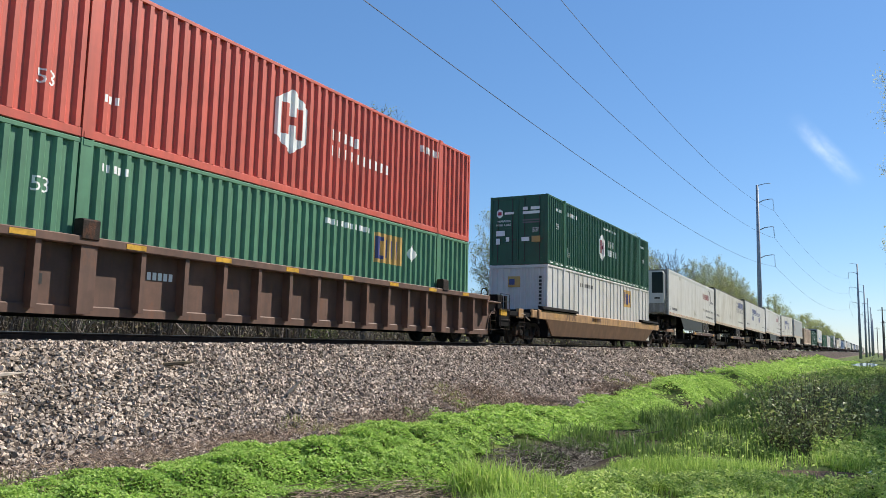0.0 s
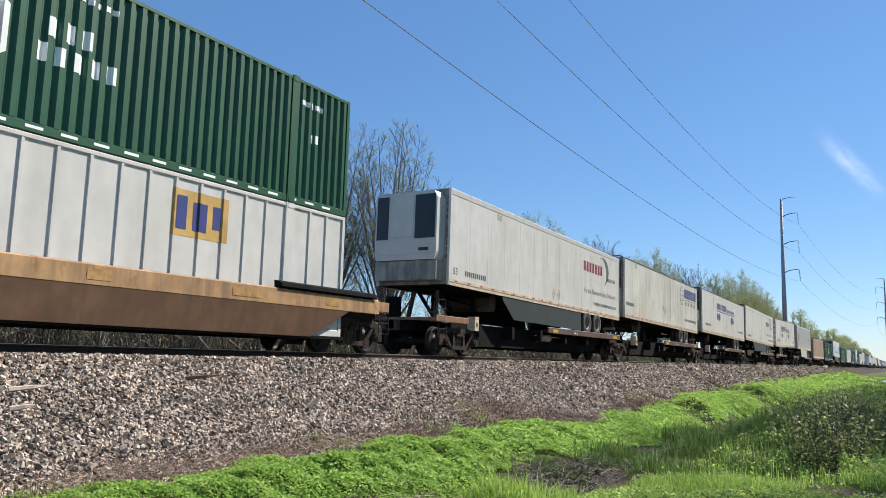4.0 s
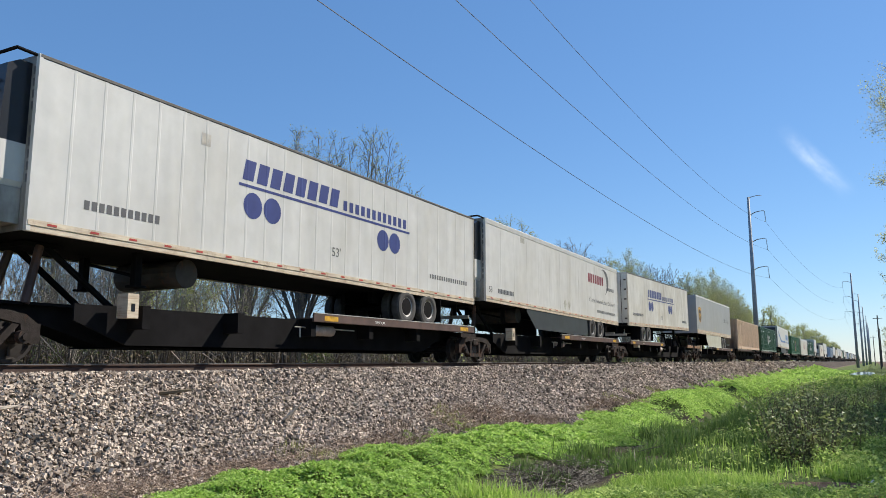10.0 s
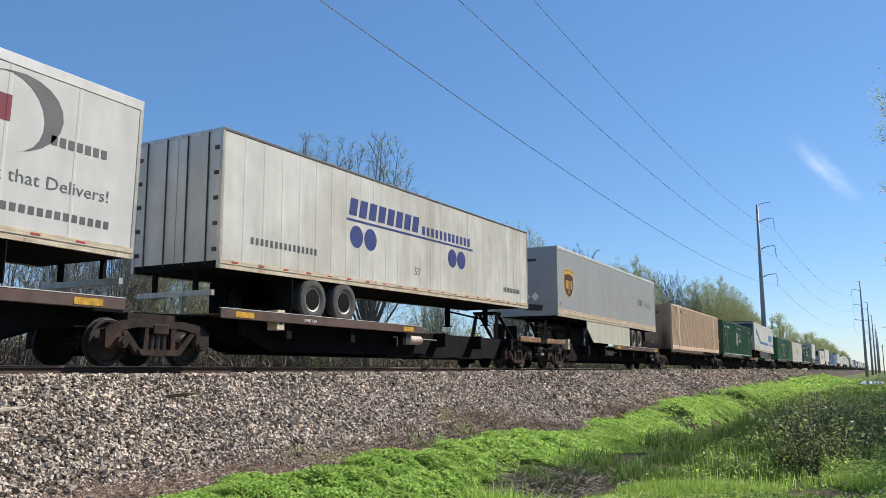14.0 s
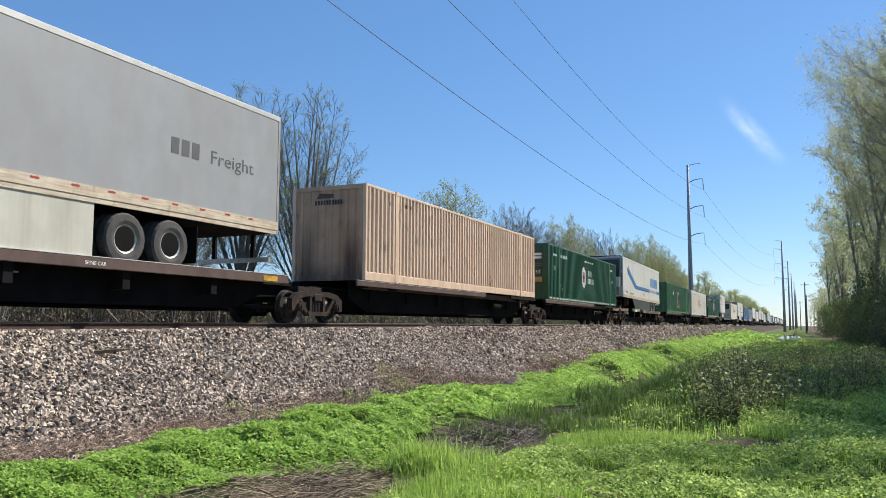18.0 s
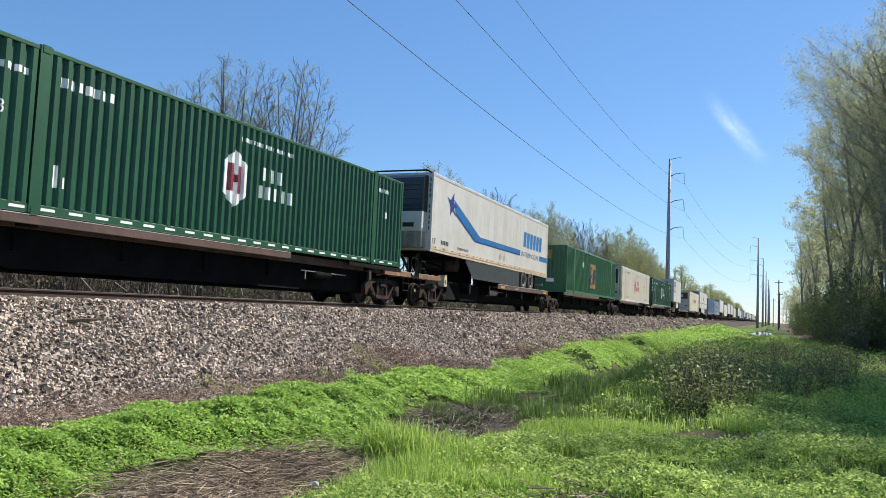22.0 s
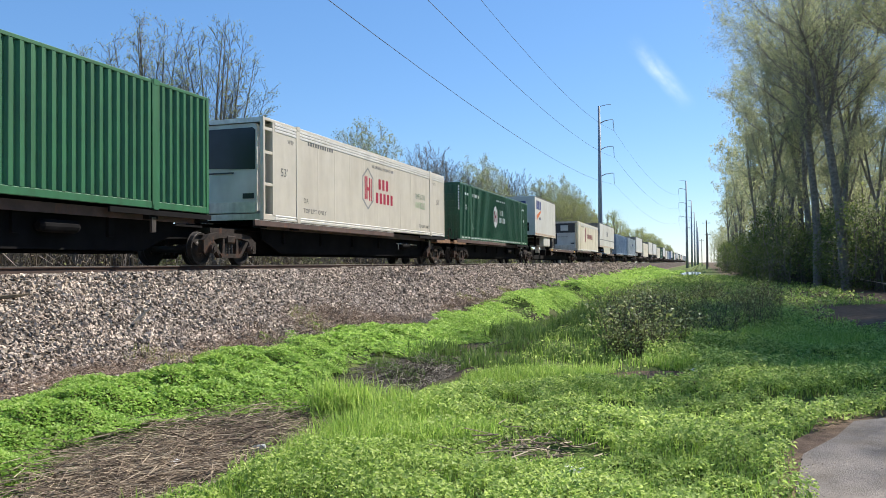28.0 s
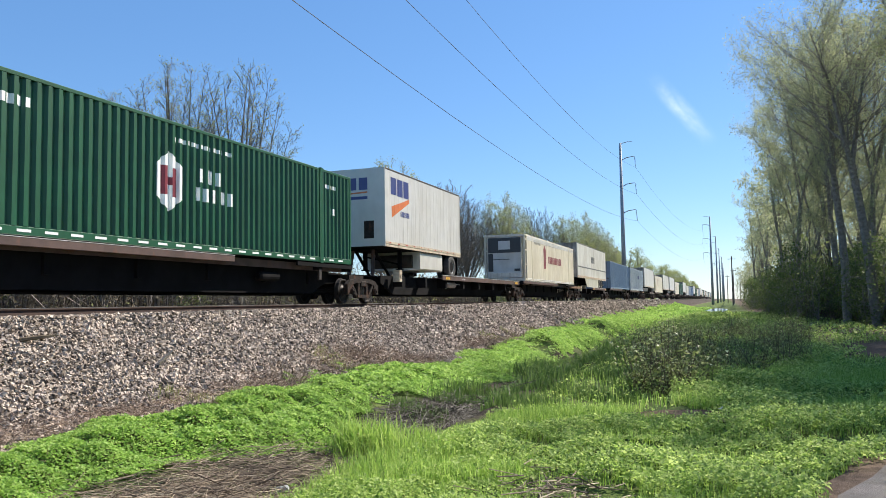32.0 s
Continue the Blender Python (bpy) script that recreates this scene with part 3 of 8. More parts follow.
def container(name, label, colour, style="folds", doors=True, end_mat=None, group="containers on the train", start=0.09, height=C_H, tape=False, posts=True, pitch=0.0, deep=0.055, sill=0.16):
    """A 53 foot box: y from 0 to its length, the near end at y = 0, base at z = 0. Returns the thing and its side profile."""
    L, H = C_LEN, height
    c = thing(name, label, "container", group)
    m = M[colour]
    em = M[end_mat or colour]
    zb, zt = sill, H - 0.09
    p1, p2 = 1.98, L - 1.98
    make = {"folds": folds, "hats": hats, "seams": seams}[style]
    if style == "folds":
        make = lambda a, b: folds(a, b, pitch or 0.245, deep, 0.09 if deep > 0.04 else 0.105)
    prof = []
    runs = [(start, p1 - 0.115), (p1 + 0.115, p2 - 0.115), (p2 + 0.115, L - 0.09)] if posts else [(start, L - 0.09)]
    for a, b in runs:
        pr = make(a, b)
        prof += pr
        part("side_panel", side_sheet(pr, zb, zt), m, c)
    part("far_side_panel", side_sheet(make(start, L - 0.09), zb, zt, True), m, c)
    for s in (1, -1):
        e = s * HW
        part("top_rail", MB().box(min(e, e - s * 0.06), max(e, e - s * 0.06), 0.09, L - 0.09, zt, H - 0.005, 0.012), m, c)
        part("bottom_rail", MB().box(min(e, e - s * 0.06), max(e, e - s * 0.06), 0.09, L - 0.09, 0.0, zb, 0.012), m, c)
        for y in (0.0, L - 0.09):
            part("corner_post", MB().box(min(e + s * 0.004, e - s * 0.1), max(e + s * 0.004, e - s * 0.1), y, y + 0.09, 0, H, 0.01), m, c)
        for y in (p1, p2) if posts else ():
            part("lifting_post", MB().box(min(e + s * 0.012, e - s * 0.05), max(e + s * 0.012, e - s * 0.05), y - 0.12, y + 0.12, 0, H + 0.012, 0.008), m, c)
            part("corner_casting", MB().box(min(e + s * 0.02, e - s * 0.06), max(e + s * 0.02, e - s * 0.06), y - 0.08, y + 0.08, H - 0.11, H + 0.02), m, c)
            part("corner_casting", MB().box(min(e + s * 0.02, e - s * 0.06), max(e + s * 0.02, e - s * 0.06), y - 0.08, y + 0.08, -0.02, 0.1), m, c)
    part("roof", MB().box(-HW + 0.02, HW - 0.02, 0.03, L - 0.03, H - 0.05, H - 0.012), m, c)
    part("floor", MB().box(-HW + 0.07, HW - 0.07, 0.03, L - 0.03, 0.02, 0.15), M["dark"], c)
    # the end that leads (y = 0) and the end that trails
    for y, near in ((0.0, True), (L, False)):
        s = 1 if near else -1
        part("end_header", MB().box(-HW + 0.1, HW - 0.1, min(y + s * 0.005, y + s * 0.08), max(y + s * 0.005, y + s * 0.08), H - 0.14, H - 0.01), em, c)
        part("end_sill", MB().box(-HW + 0.1, HW - 0.1, min(y + s * 0.005, y + s * 0.08), max(y + s * 0.005, y + s * 0.08), 0, 0.17), em, c)
        if near and doors == "none":
            continue
        if near and doors:
            for x0, x1 in ((-HW + 0.1, -0.012), (0.012, HW - 0.1)):
                d = part("door", MB().box(x0, x1, 0.03, 0.07, 0.17, H - 0.14), em, c)
                for k in range(4):
                    za = 0.2 + k * (H - 0.36) / 4
                    part("door_panel", MB().box(x0 + 0.08, x1 - 0.08, 0.018, 0.03, za + 0.05, za + (H - 0.36) / 4 - 0.03), em, d)
                for x in (x0 + 0.26, x1 - 0.26):
                    part("lock_rod", MB().tube((x, 0.0, 0.1), (x, 0.0, H - 0.06), 0.017, k=6), M["spring"] if colour != "tan" else em, d)
                    part("rod_handle", MB().box(x - 0.02, x + 0.16, -0.018, -0.004, 1.0, 1.04), M["spring"], d)
        else:
            mb = MB()
            n = 9
            w = (2 * HW - 0.2) / n
            yy = [y + s * 0.06, y + s * 0.02]
            for i in range(n):
                a = -HW + 0.1 + i * w
                xs = [(a, yy[0]), (a + w * 0.5, yy[0]), (a + w * 0.6, yy[1]), (a + w * 0.9, yy[1]), (a + w, yy[0])]
                for (xa, ya), (xb, yb) in zip(xs, xs[1:]):
                    q = [(xa, ya, 0.17), (xb, yb, 0.17), (xb, yb, H - 0.14), (xa, ya, H - 0.14)]
                    mb.quad(*(q if near else q[::-1]))
            part("end_wall", mb, em, c)
    if tape:
        for i in range(26):
            y = 0.3 + i * (L - 0.6) / 26
            part("reflector", painted([rect(y, y + 0.3, 0.06, 0.11)], [(0, HW), (L, HW)]), M["white_ink"], c)
    return c, prof


def mark(c, polys, prof, material, name="marking", label="", lift=0.004):
    """Paint on a side: up to eight large shapes are parts of their own, finer lettering is one part."""
    if len(polys) <= 8 and all(len(p) > 3 for p in polys):
        for p in polys:
            part(name, painted([p], prof, lift), M[material], c, label)
        return
    tagged(part(name, painted(polys, prof, lift), M[material], c, label), kind="stuff")


def end_mark(c, polys, material, y=-0.004, name="marking"):
    """Paint on the leading end, which faces -y: shapes in (x, z)."""
    mb = MB()
    for p in polys:
        mb.quad(*[(x, y, z) for x, z in p])
    ob = part(name, mb, M[material], c)
    if len(polys) > 3:
        tagged(ob, kind="stuff")


def hexagon(y, z, w, h):
    return [(y - w, z - h * 0.55), (y, z - h), (y + w, z - h * 0.55), (y + w, z + h * 0.55), (y, z + h), (y - w, z + h * 0.55)]


def badge_hex(c, prof, y, z, w, h, ground_ink, bar_ink):
    mark(c, [hexagon(y, z, w, h)], prof, ground_ink, "badge")
    part("badge_mark", painted([rect(y - w * 0.62, y - w * 0.2, z - h * 0.45, z + h * 0.5), rect(y + w * 0.2, y + w * 0.62, z - h * 0.5, z + h * 0.45), rect(y - w * 0.2, y + w * 0.2, z - h * 0.12, z + h * 0.14)], prof, 0.007), M[bar_ink], c)


def tyre_pair(parent, y, z, r=0.5):
    for s in (1, -1):
        for x in (s * 1.16, s * 0.82):
            w = part("wheel", MB().tube((x - 0.1, y, z), (x + 0.1, y, z), 0.24, k=14), M["dark"], parent)
            part("tyre", MB().ring(x, y, z, [(-0.12, r * 0.56), (-0.14, r * 0.7), (-0.13, r * 0.93), (-0.09, r), (0.09, r), (0.13, r * 0.93), (0.14, r * 0.7), (0.12, r * 0.56), (-0.12, r * 0.56)], 22), M["tyre"], w)
            part("rim", MB().ring(x, y, z, [(s * 0.115, r * 0.57), (s * 0.10, r * 0.5), (s * -0.02, r * 0.42), (s * -0.03, r * 0.24), (s * 0.05, r * 0.2), (s * 0.06, 0.0)], 18), M["rim"], w)
    part("axle", MB().tube((-1.1, y, z), (1.1, y, z), 0.07), M["dark"], parent)


def trailer(name, label, colour, L=16.15, H=2.93, zb=0.86, unit="full", band=0.0, reefer=True, rear_near=False, skirt=None, rail_tape="pale_red", tandem=(3.05, 4.28), pitch=1.22, group="road trailers on the train", nose=None, top="grime_rail", sill=0.19):
    """A road trailer: y from 0 to L with its nose at y = 0 (its doors, if rear_near), tyres standing at z = 0."""
    c = thing(name, label, "trailer", group)
    m = M[colour]
    z0, z1 = zb + sill, zb + H - (band or (0.07 if top == "grime_rail" else 0.13))    # zb: underside of the box above the tyres' foot
    prof = seams(0.07, L - 0.07, pitch)
    part("side_panel", side_sheet(prof, z0, z1), m, c)
    part("far_side_panel", side_sheet(prof, z0, z1, True), m, c)
    for s in (1, -1):
        e = s * HW
        part("top_rail", MB().box(min(e + s * 0.006, e - s * 0.05), max(e + s * 0.006, e - s * 0.05), 0.02, L - 0.02, z1, zb + H, 0.012), M[top], c)
        part("bottom_rail", MB().prism([(e + s * 0.012, z0), (e + s * 0.012, zb + 0.10), (e + s * 0.0, zb + 0.09), (e + s * 0.0, zb), (e - s * 0.06, zb), (e - s * 0.06, z0)][::s], 0.02, L - 0.02), M["sill_cream"], c)
        for y in (0.0, L - 0.07):
            part("corner_post", MB().box(min(e + s * 0.004, e - s * 0.08), max(e + s * 0.004, e - s * 0.08), y, y + 0.07, zb, zb + H, 0.01), M["alu"] if y or rear_near else m, c)
    n = round(L / 0.85)
    flat = [(0, HW + 0.012), (L, HW + 0.012)]
    if rail_tape:
        for i in range(n):
            y = 0.35 + i * (L - 0.7) / n
            part("reflective_tape", painted([rect(y, y + 0.17, z0 - 0.066, z0 - 0.03)], flat), M[rail_tape], c)
    part("roof", MB().box(-HW + 0.02, HW - 0.02, 0.03, L - 0.03, zb + H - 0.045, zb + H - 0.008), M["white"], c)
    part("floor", MB().box(-HW + 0.07, HW - 0.07, 0.03, L - 0.03, zb + 0.02, zb + 0.17), M["dark"], c)
    # nose
    yn, s = (L, -1) if rear_near else (0.0, 1)
    part("nose_wall", MB().box(-HW + 0.08, HW - 0.08, min(yn + s * 0.01, yn + s * 0.06), max(yn + s * 0.01, yn + s * 0.06), zb + 0.02, zb + H - 0.01), M[nose or "nose_grime"], c)
    if reefer and not rear_near:
        zu, zt = zb + 1.42, zb + H - 0.14
        if unit == "full":                       # a dark hood over white lower doors
            u = part("cooling_unit", MB().prism([(-1.06, zb + 0.7), (1.06, zb + 0.7), (1.1, zb + 0.8), (1.1, zu), (-1.1, zu), (-1.1, zb + 0.8)], -0.46, 0.01), M["white"], c, "white cooling unit with a dark hood on the nose")
            h = part("hood", MB().slab([(-0.46, zu), (0.01, zu), (0.01, zt), (-0.2, zt), (-0.4, zt - 0.12)], -1.1, 1.1), M["black_panel"], u, "black hood")
            for k in range(6):
                z = zu + 0.12 + k * 0.17
                part("louvre", MB().box(-0.95, 0.95, -0.47, -0.445 + 0.004 * k, z, z + 0.035), M["grime_rail"], u)
            part("door_panel", MB().box(-1.02, -0.05, -0.475, -0.46, zb + 0.78, zu - 0.05), M["white"], u)
            part("door_panel", MB().box(0.02, 1.02, -0.475, -0.46, zb + 0.78, zu - 0.05), M["white"], u)
            part("vent", MB().box(0.35, 0.8, -0.484, -0.475, zb + 0.84, zb + 1.0), M["black_panel"], u)
            part("latch", MB().box(0.12, 0.25, -0.484, -0.475, zb + 0.84, zb + 0.96), M["black_panel"], u)
            part("cable_bar", MB().tube((-1.0, -0.3, zb + H + 0.02), (1.15, -0.3, zb + H + 0.02), 0.03).tube((1.15, -0.3, zb + H + 0.02), (1.22, 0.05, zb + H - 0.02), 0.03), M["dark"], c)
        else:
            u = part("cooling_unit", MB().prism([(-1.04, zb + 0.72), (1.04, zb + 0.72), (1.1, zb + 0.95), (1.1, zt - 0.2), (0.98, zt), (-0.98, zt), (-1.1, zt - 0.2), (-1.1, zb + 0.95)], -0.46, 0.01), M["white"], c, "white cooling unit on the nose")
            for x0, x1 in ((-1.04, -0.62), (0.34, 1.04)):
                part("grille", MB().box(x0, x1, -0.475, -0.46, zb + 1.36, zt - 0.1), M["black_panel"], u, "dark grille")
            part("door_panel", MB().box(-0.56, 0.28, -0.485, -0.46, zb + 1.42, zt - 0.1), M["white"], u)
            part("door_panel", MB().box(-1.02, 1.02, -0.478, -0.46, zb + 0.9, zb + 1.3), M["white"], u)
            part("vent", MB().box(0.5, 0.85, -0.484, -0.478, zb + 0.98, zb + 1.08), M["black_panel"], u)
        part("unit_base", MB().box(-1.08, 1.08, -0.4, 0.0, zb + 0.12, zb + 0.7), M["nose_grime"], c, "soot-stained lower cover")
        for k in range(10):
            if k != 4:
                end_mark(c, [[(1.16, zb + H - 0.34 - k * 0.2), (1.25, zb + H - 0.34 - k * 0.2), (1.25, zb + H - 0.2 - k * 0.2), (1.16, zb + H - 0.2 - k * 0.2)]], "grey_ink", 0.004, "number")
    # doors at the tail
    yt, s = (0.0, 1) if rear_near else (L, -1)
    for x0, x1 in ((-HW + 0.08, -0.01), (0.01, HW - 0.08)):
        d = part("door", MB().box(x0, x1, min(yt + s * 0.015, yt + s * 0.06), max(yt + s * 0.015, yt + s * 0.06), zb + 0.16, zb + H - 0.1), m, c)
        for x in (x0 + 0.3, x1 - 0.3):
            part("lock_rod", MB().tube((x, yt - s * 0.012, zb + 0.1), (x, yt - s * 0.012, zb + H - 0.06), 0.016), M["spring"], d)
        for k in range(5):
            part("hinge", MB().box(x0 + 0.01 if x0 < -0.5 else x1 - 0.13, x0 + 0.13 if x0 < -0.5 else x1 - 0.01, min(yt - s * 0.01, yt + s * 0.014), max(yt - s * 0.01, yt + s * 0.014), zb + 0.35 + k * 0.53, zb + 0.43 + k * 0.53), M["spring"], d)
    part("tail_header", MB().box(-HW + 0.08, HW - 0.08, min(yt + s * 0.01, yt + s * 0.07), max(yt + s * 0.01, yt + s * 0.07), zb + H - 0.1, zb + H - 0.005), M["alu"], c)
    part("bumper_bar", MB().box(-1.1, 1.1, min(yt + s * 0.02, yt + s * 0.1), max(yt + s * 0.02, yt + s * 0.1), 0.42, 0.53), M["alu"], c)
    for x in (-0.6, 0.6):
        part("bumper_stay", MB().box(x - 0.05, x + 0.05, min(yt + s * 0.03, yt + s * 0.1), max(yt + s * 0.03, yt + s * 0.1), 0.53, zb + 0.02), M["dark"], c)
    # running gear
    ya = [yt + s * d for d in tandem]
    for y in ya:
        tyre_pair(c, y, 0.5)
    mid = sum(ya) / len(ya)
    part("slider_frame", MB().box(-0.55, -0.4, mid - 1.3, mid + 1.3, 0.6, zb + 0.02).box(0.4, 0.55, mid - 1.3, mid + 1.3, 0.6, zb + 0.02), M["dark"], c)
    for y in (yt + s * (tandem[0] - 0.75), ):
        for x in (-1.0, 1.0):
            part("mud_flap", MB().box(x - 0.28, x + 0.28, y - 0.01, y + 0.01, 0.18, 0.95), M["dark"], c)
    yl = yn + (2.6 if not rear_near else -2.6)
    for x in (-0.75, 0.75):
        part("landing_leg", MB().box(x - 0.07, x + 0.07, yl - 0.07, yl + 0.07, 0.28, zb + 0.02).box(x - 0.13, x + 0.13, yl - 0.13, yl + 0.13, 0.24, 0.28), M["dark"], c)
    part("landing_brace", MB().tube((-0.75, yl, 0.8), (0.75, yl, 0.45), 0.035), M["dark"], c)
    if not rear_near and skirt != "skirt_pale":
        part("fuel_tank", MB().tube((-0.9, yl + 1.1, 0.62), (0.9, yl + 1.1, 0.62), 0.29, k=16), M["spring"], c)
    if skirt:
        a, b = (yl + 1.1, ya[-1] - 0.75 if not rear_near else 0)
        a, b = min(a, b), max(a, b)
        for s2 in (1, -1):
            e = s2 * (HW - 0.02)
            part("side_skirt", MB().slab([(a + 0.9, 0.12), (b, 0.12), (b, zb + 0.01), (a, zb + 0.01), (a, 0.75)], min(e, e - s2 * 0.02), max(e, e - s2 * 0.02)), M[skirt], c)
    return c, prof, z0, z1


# trucks: cast side frames, springs, wheelsets
def truck_meshes():
    sf = MB()
    top = [(-1.18, 0.62), (-0.95, 0.78), (-0.55, 0.84), (0.55, 0.84), (0.95, 0.78), (1.18, 0.62), (1.18, 0.5), (0.9, 0.62), (0.5, 0.70), (-0.5, 0.70), (-0.9, 0.62), (-1.18, 0.5)]
    sf.slab(top, -0.07, 0.07)
    for s in (1, -1):
        sf.slab([(s * 1.2, 0.64), (s * 1.2, 0.32), (s * 1.06, 0.30), (s * 0.98, 0.36), (s * 0.9, 0.40), (s * 0.86, 0.62)][::s], -0.08, 0.08)
        sf.slab([(s * 0.86, 0.62), (s * 0.74, 0.64), (s * 0.36, 0.22), (s * 0.5, 0.2)][::s], -0.06, 0.06)
        sf.slab([(s * 0.34, 0.72), (s * 0.26, 0.72), (s * 0.26, 0.24), (s * 0.38, 0.24)][::s], -0.06, 0.06)
    sf.slab([(-0.5, 0.30), (-0.42, 0.19), (0.42, 0.19), (0.5, 0.30)], -0.09, 0.09)
    sp = MB()
    for y in (-0.14, 0.0, 0.14):
        for k in range(6):
            z = 0.31 + k * 0.042
            sp.tube((0.0, y, z), (0.0, y, z + 0.022), 0.062, k=10)
        sp.tube((0.0, y, 0.30), (0.0, y, 0.57), 0.04, k=8)
    cap = MB().tube((0.0, 0, 0), (0.12, 0, 0), 0.11, k=12).tube((0.12, 0, 0), (0.15, 0, 0), 0.06, k=6)
    ws = MB()
    for s in (1, -1):
        ws.ring(s * 0.7525, 0, 0, [(s * 0.065, 0.0), (s * 0.065, 0.13), (s * 0.0, 0.2), (s * -0.01, 0.33), (s * 0.05, 0.36), (s * 0.055, 0.405), (s * 0.05, 0.414), (s * -0.055, 0.42), (s * -0.06, 0.447), (s * -0.085, 0.447), (s * -0.09, 0.36), (s * -0.06, 0.3), (s * -0.07, 0.15), (s * -0.09, 0.12), (s * -0.09, 0.0)], 18)
    ws.tube((-1.02, 0, 0), (1.02, 0, 0), 0.085, k=10)
    ws.box(0.76, 0.80, -0.3, 0.3, -0.02, 0.02)
    bo = MB().box(-1.12, 1.12, -0.17, 0.17, 0.57, 0.78, 0.03).tube((0, 0, 0.78), (0, 0, 0.9), 0.25, k=14)
    return (sf.mesh("side_frame", M["frame_cast"]), sp.mesh("spring_nest", M["spring"]), cap.mesh("bearing_cap", M["frame_cast"]),
            ws.mesh("wheelset", M["wheel_steel"]), bo.mesh("truck", M["frame_cast"]))


SF, SPR, CAP, WS, BO = truck_meshes()


def truck(parent, y, spin=True):
    t = part("truck", BO, None, parent, "cast steel truck with coil springs")
    t.location = (0, y, 0)
    for s in (1, -1):
        f = part("side_frame", SF, None, t)
        f.location = (s * 1.03, 0, 0)
        g = part("spring_nest", SPR, None, t)
        g.location = (s * 1.0, 0, 0)
        for yy in (-0.89, 0.89):
            c = part("bearing_cap", CAP, None, t)
            c.location, c.rotation_euler = (s * 1.08, yy, 0.42), (0, 0, 0 if s > 0 else math.pi)
    for yy in (-0.89, 0.89):
        w = part("wheelset", WS, None, t)
        w.location = (0, yy, 0.42)
        if spin:
            wheelsets.append((w, yy))
    return t


def ladder_rail(parent, y, x, z0, z1, w=0.42):
    """A bent grab iron with two rungs below a car's end."""
    mb = MB()
    for yy in (y - w / 2, y + w / 2):
        mb.tube((x, yy, z0), (x, yy, z1), 0.012, k=5)
    for z in (z0, (z0 + z1) / 2, z1):
        mb.tube((x, y - w / 2, z), (x, y + w / 2, z), 0.012, k=5)
    part("grab_iron", mb, M["frame_cast"], parent, "bent steel grab iron")


def spine_unit(load, length, gap_a, gap_b, end_a, end_b, hitch=None, wheels_at=None, spin=True):
    """One platform of a spine car, y = 0 at the near end of its load. gap: to the joint before and after; end: a free end with its own truck."""
    c = thing("spine_car", "black spine platform car with a rusted deck edge, carrying a " + load, "rail car", "rail cars of the train")
    a, b = -gap_a, length + gap_b
    sill = [(a + 1.5, 0.98), (a + 0.1, 0.98), (a + 0.1, 0.72), (a + 1.75, 0.66), (a + 2.9, 0.31), (b - 2.9, 0.31), (b - 1.75, 0.66), (b - 0.1, 0.72), (b - 0.1, 0.98)]
    part("centre_sill", MB().slab(sill[::-1], -0.36, 0.36), M["dark"], c)
    part("sill_flange", MB().box(-0.5, 0.5, a + 0.4, b - 0.4, 0.98, 1.03), M["dark"], c)
    part("sill_flange", MB().box(-0.5, 0.5, a + 2.9, b - 2.9, 0.28, 0.31), M["dark"], c)
    top = 1.03 if wheels_at is not None else 1.24
    for s in (1, -1):
        part("side_girder", MB().slab([(a + 2.0, top), (a + 2.0, 0.74), (a + 3.1, 0.33), (b - 3.1, 0.33), (b - 2.0, 0.74), (b - 2.0, top)], s * 0.8 - 0.02, s * 0.8 + 0.02), M["dark"], c)
    y = a + 3.2
    while y < b - 2.6:
        part("cross_bearer", MB().slab([(y - 0.09, 0.62), (y + 0.09, 0.62), (y + 0.09, 1.04), (y - 0.09, 1.04)], -1.22 if wheels_at else -0.9, 1.22 if wheels_at else 0.9), M["dark"], c)
        y += 2.45
    # platform edges
    runs = []
    if wheels_at is not None:
        runs.append(wheels_at)
        part("deck", MB().box(-1.27, 1.27, wheels_at[0], wheels_at[1], 1.035, 1.065), M["deck"], c, "rusted wheel deck")
    else:
        runs += [(0.25, length - 0.25)]
    for r0, r1 in runs:
        for s in (1, -1):
            e = s * 1.31
            if wheels_at is not None:
                part("deck_edge", MB().box(min(e, e - s * 0.05), max(e, e - s * 0.05), r0, r1, 0.96, 1.165, 0.012), M["deck"], c, "rusted deck edge")
                part("deck_lip", MB().box(min(e + s * 0.004, e - s * 0.06), max(e + s * 0.004, e - s * 0.06), r0, r1, 1.167, 1.182), M["bright_alu"], c, "bright worn deck lip")
                if s > 0:
                    mark(c, words("SPINE CAR", r0 + 2.6, 1.02, 0.1), [(r0, 1.312), (r1, 1.312)], "white_ink", "lettering")
            else:
                part("deck_edge", MB().box(s * 1.05 - 0.03, s * 1.05 + 0.03, r0, r1, 1.02, 1.22), M["deck"], c, "rusted platform edge")
                part("deck_edge", MB().box(s * 1.27 - 0.03, s * 1.27 + 0.03, -0.45, length * 0.6, 1.08, 1.235, 0.008), M["deck"], c, "rusted outer platform edge")
                part("deck_lip", MB().box(s * 1.275 - 0.03, s * 1.275 + 0.03, -0.45, length * 0.6, 1.238, 1.25), M["bright_alu"], c, "bright worn platform lip")
                part("deck_edge", MB().box(s * 1.27 - 0.03, s * 1.27 + 0.03, length - 3.4, length + 0.1, 1.12, 1.235), M["dark"], c)
        if wheels_at is not None:
            for k in range(2):
                y = r0 + 0.4 + k * (r1 - r0 - 1.4)
                part("reflector", painted([rect(y, y + 0.55, 1.0, 1.12)], [(r0, 1.312), (r1, 1.312)]), M["yellow"], c, "yellow reflector")
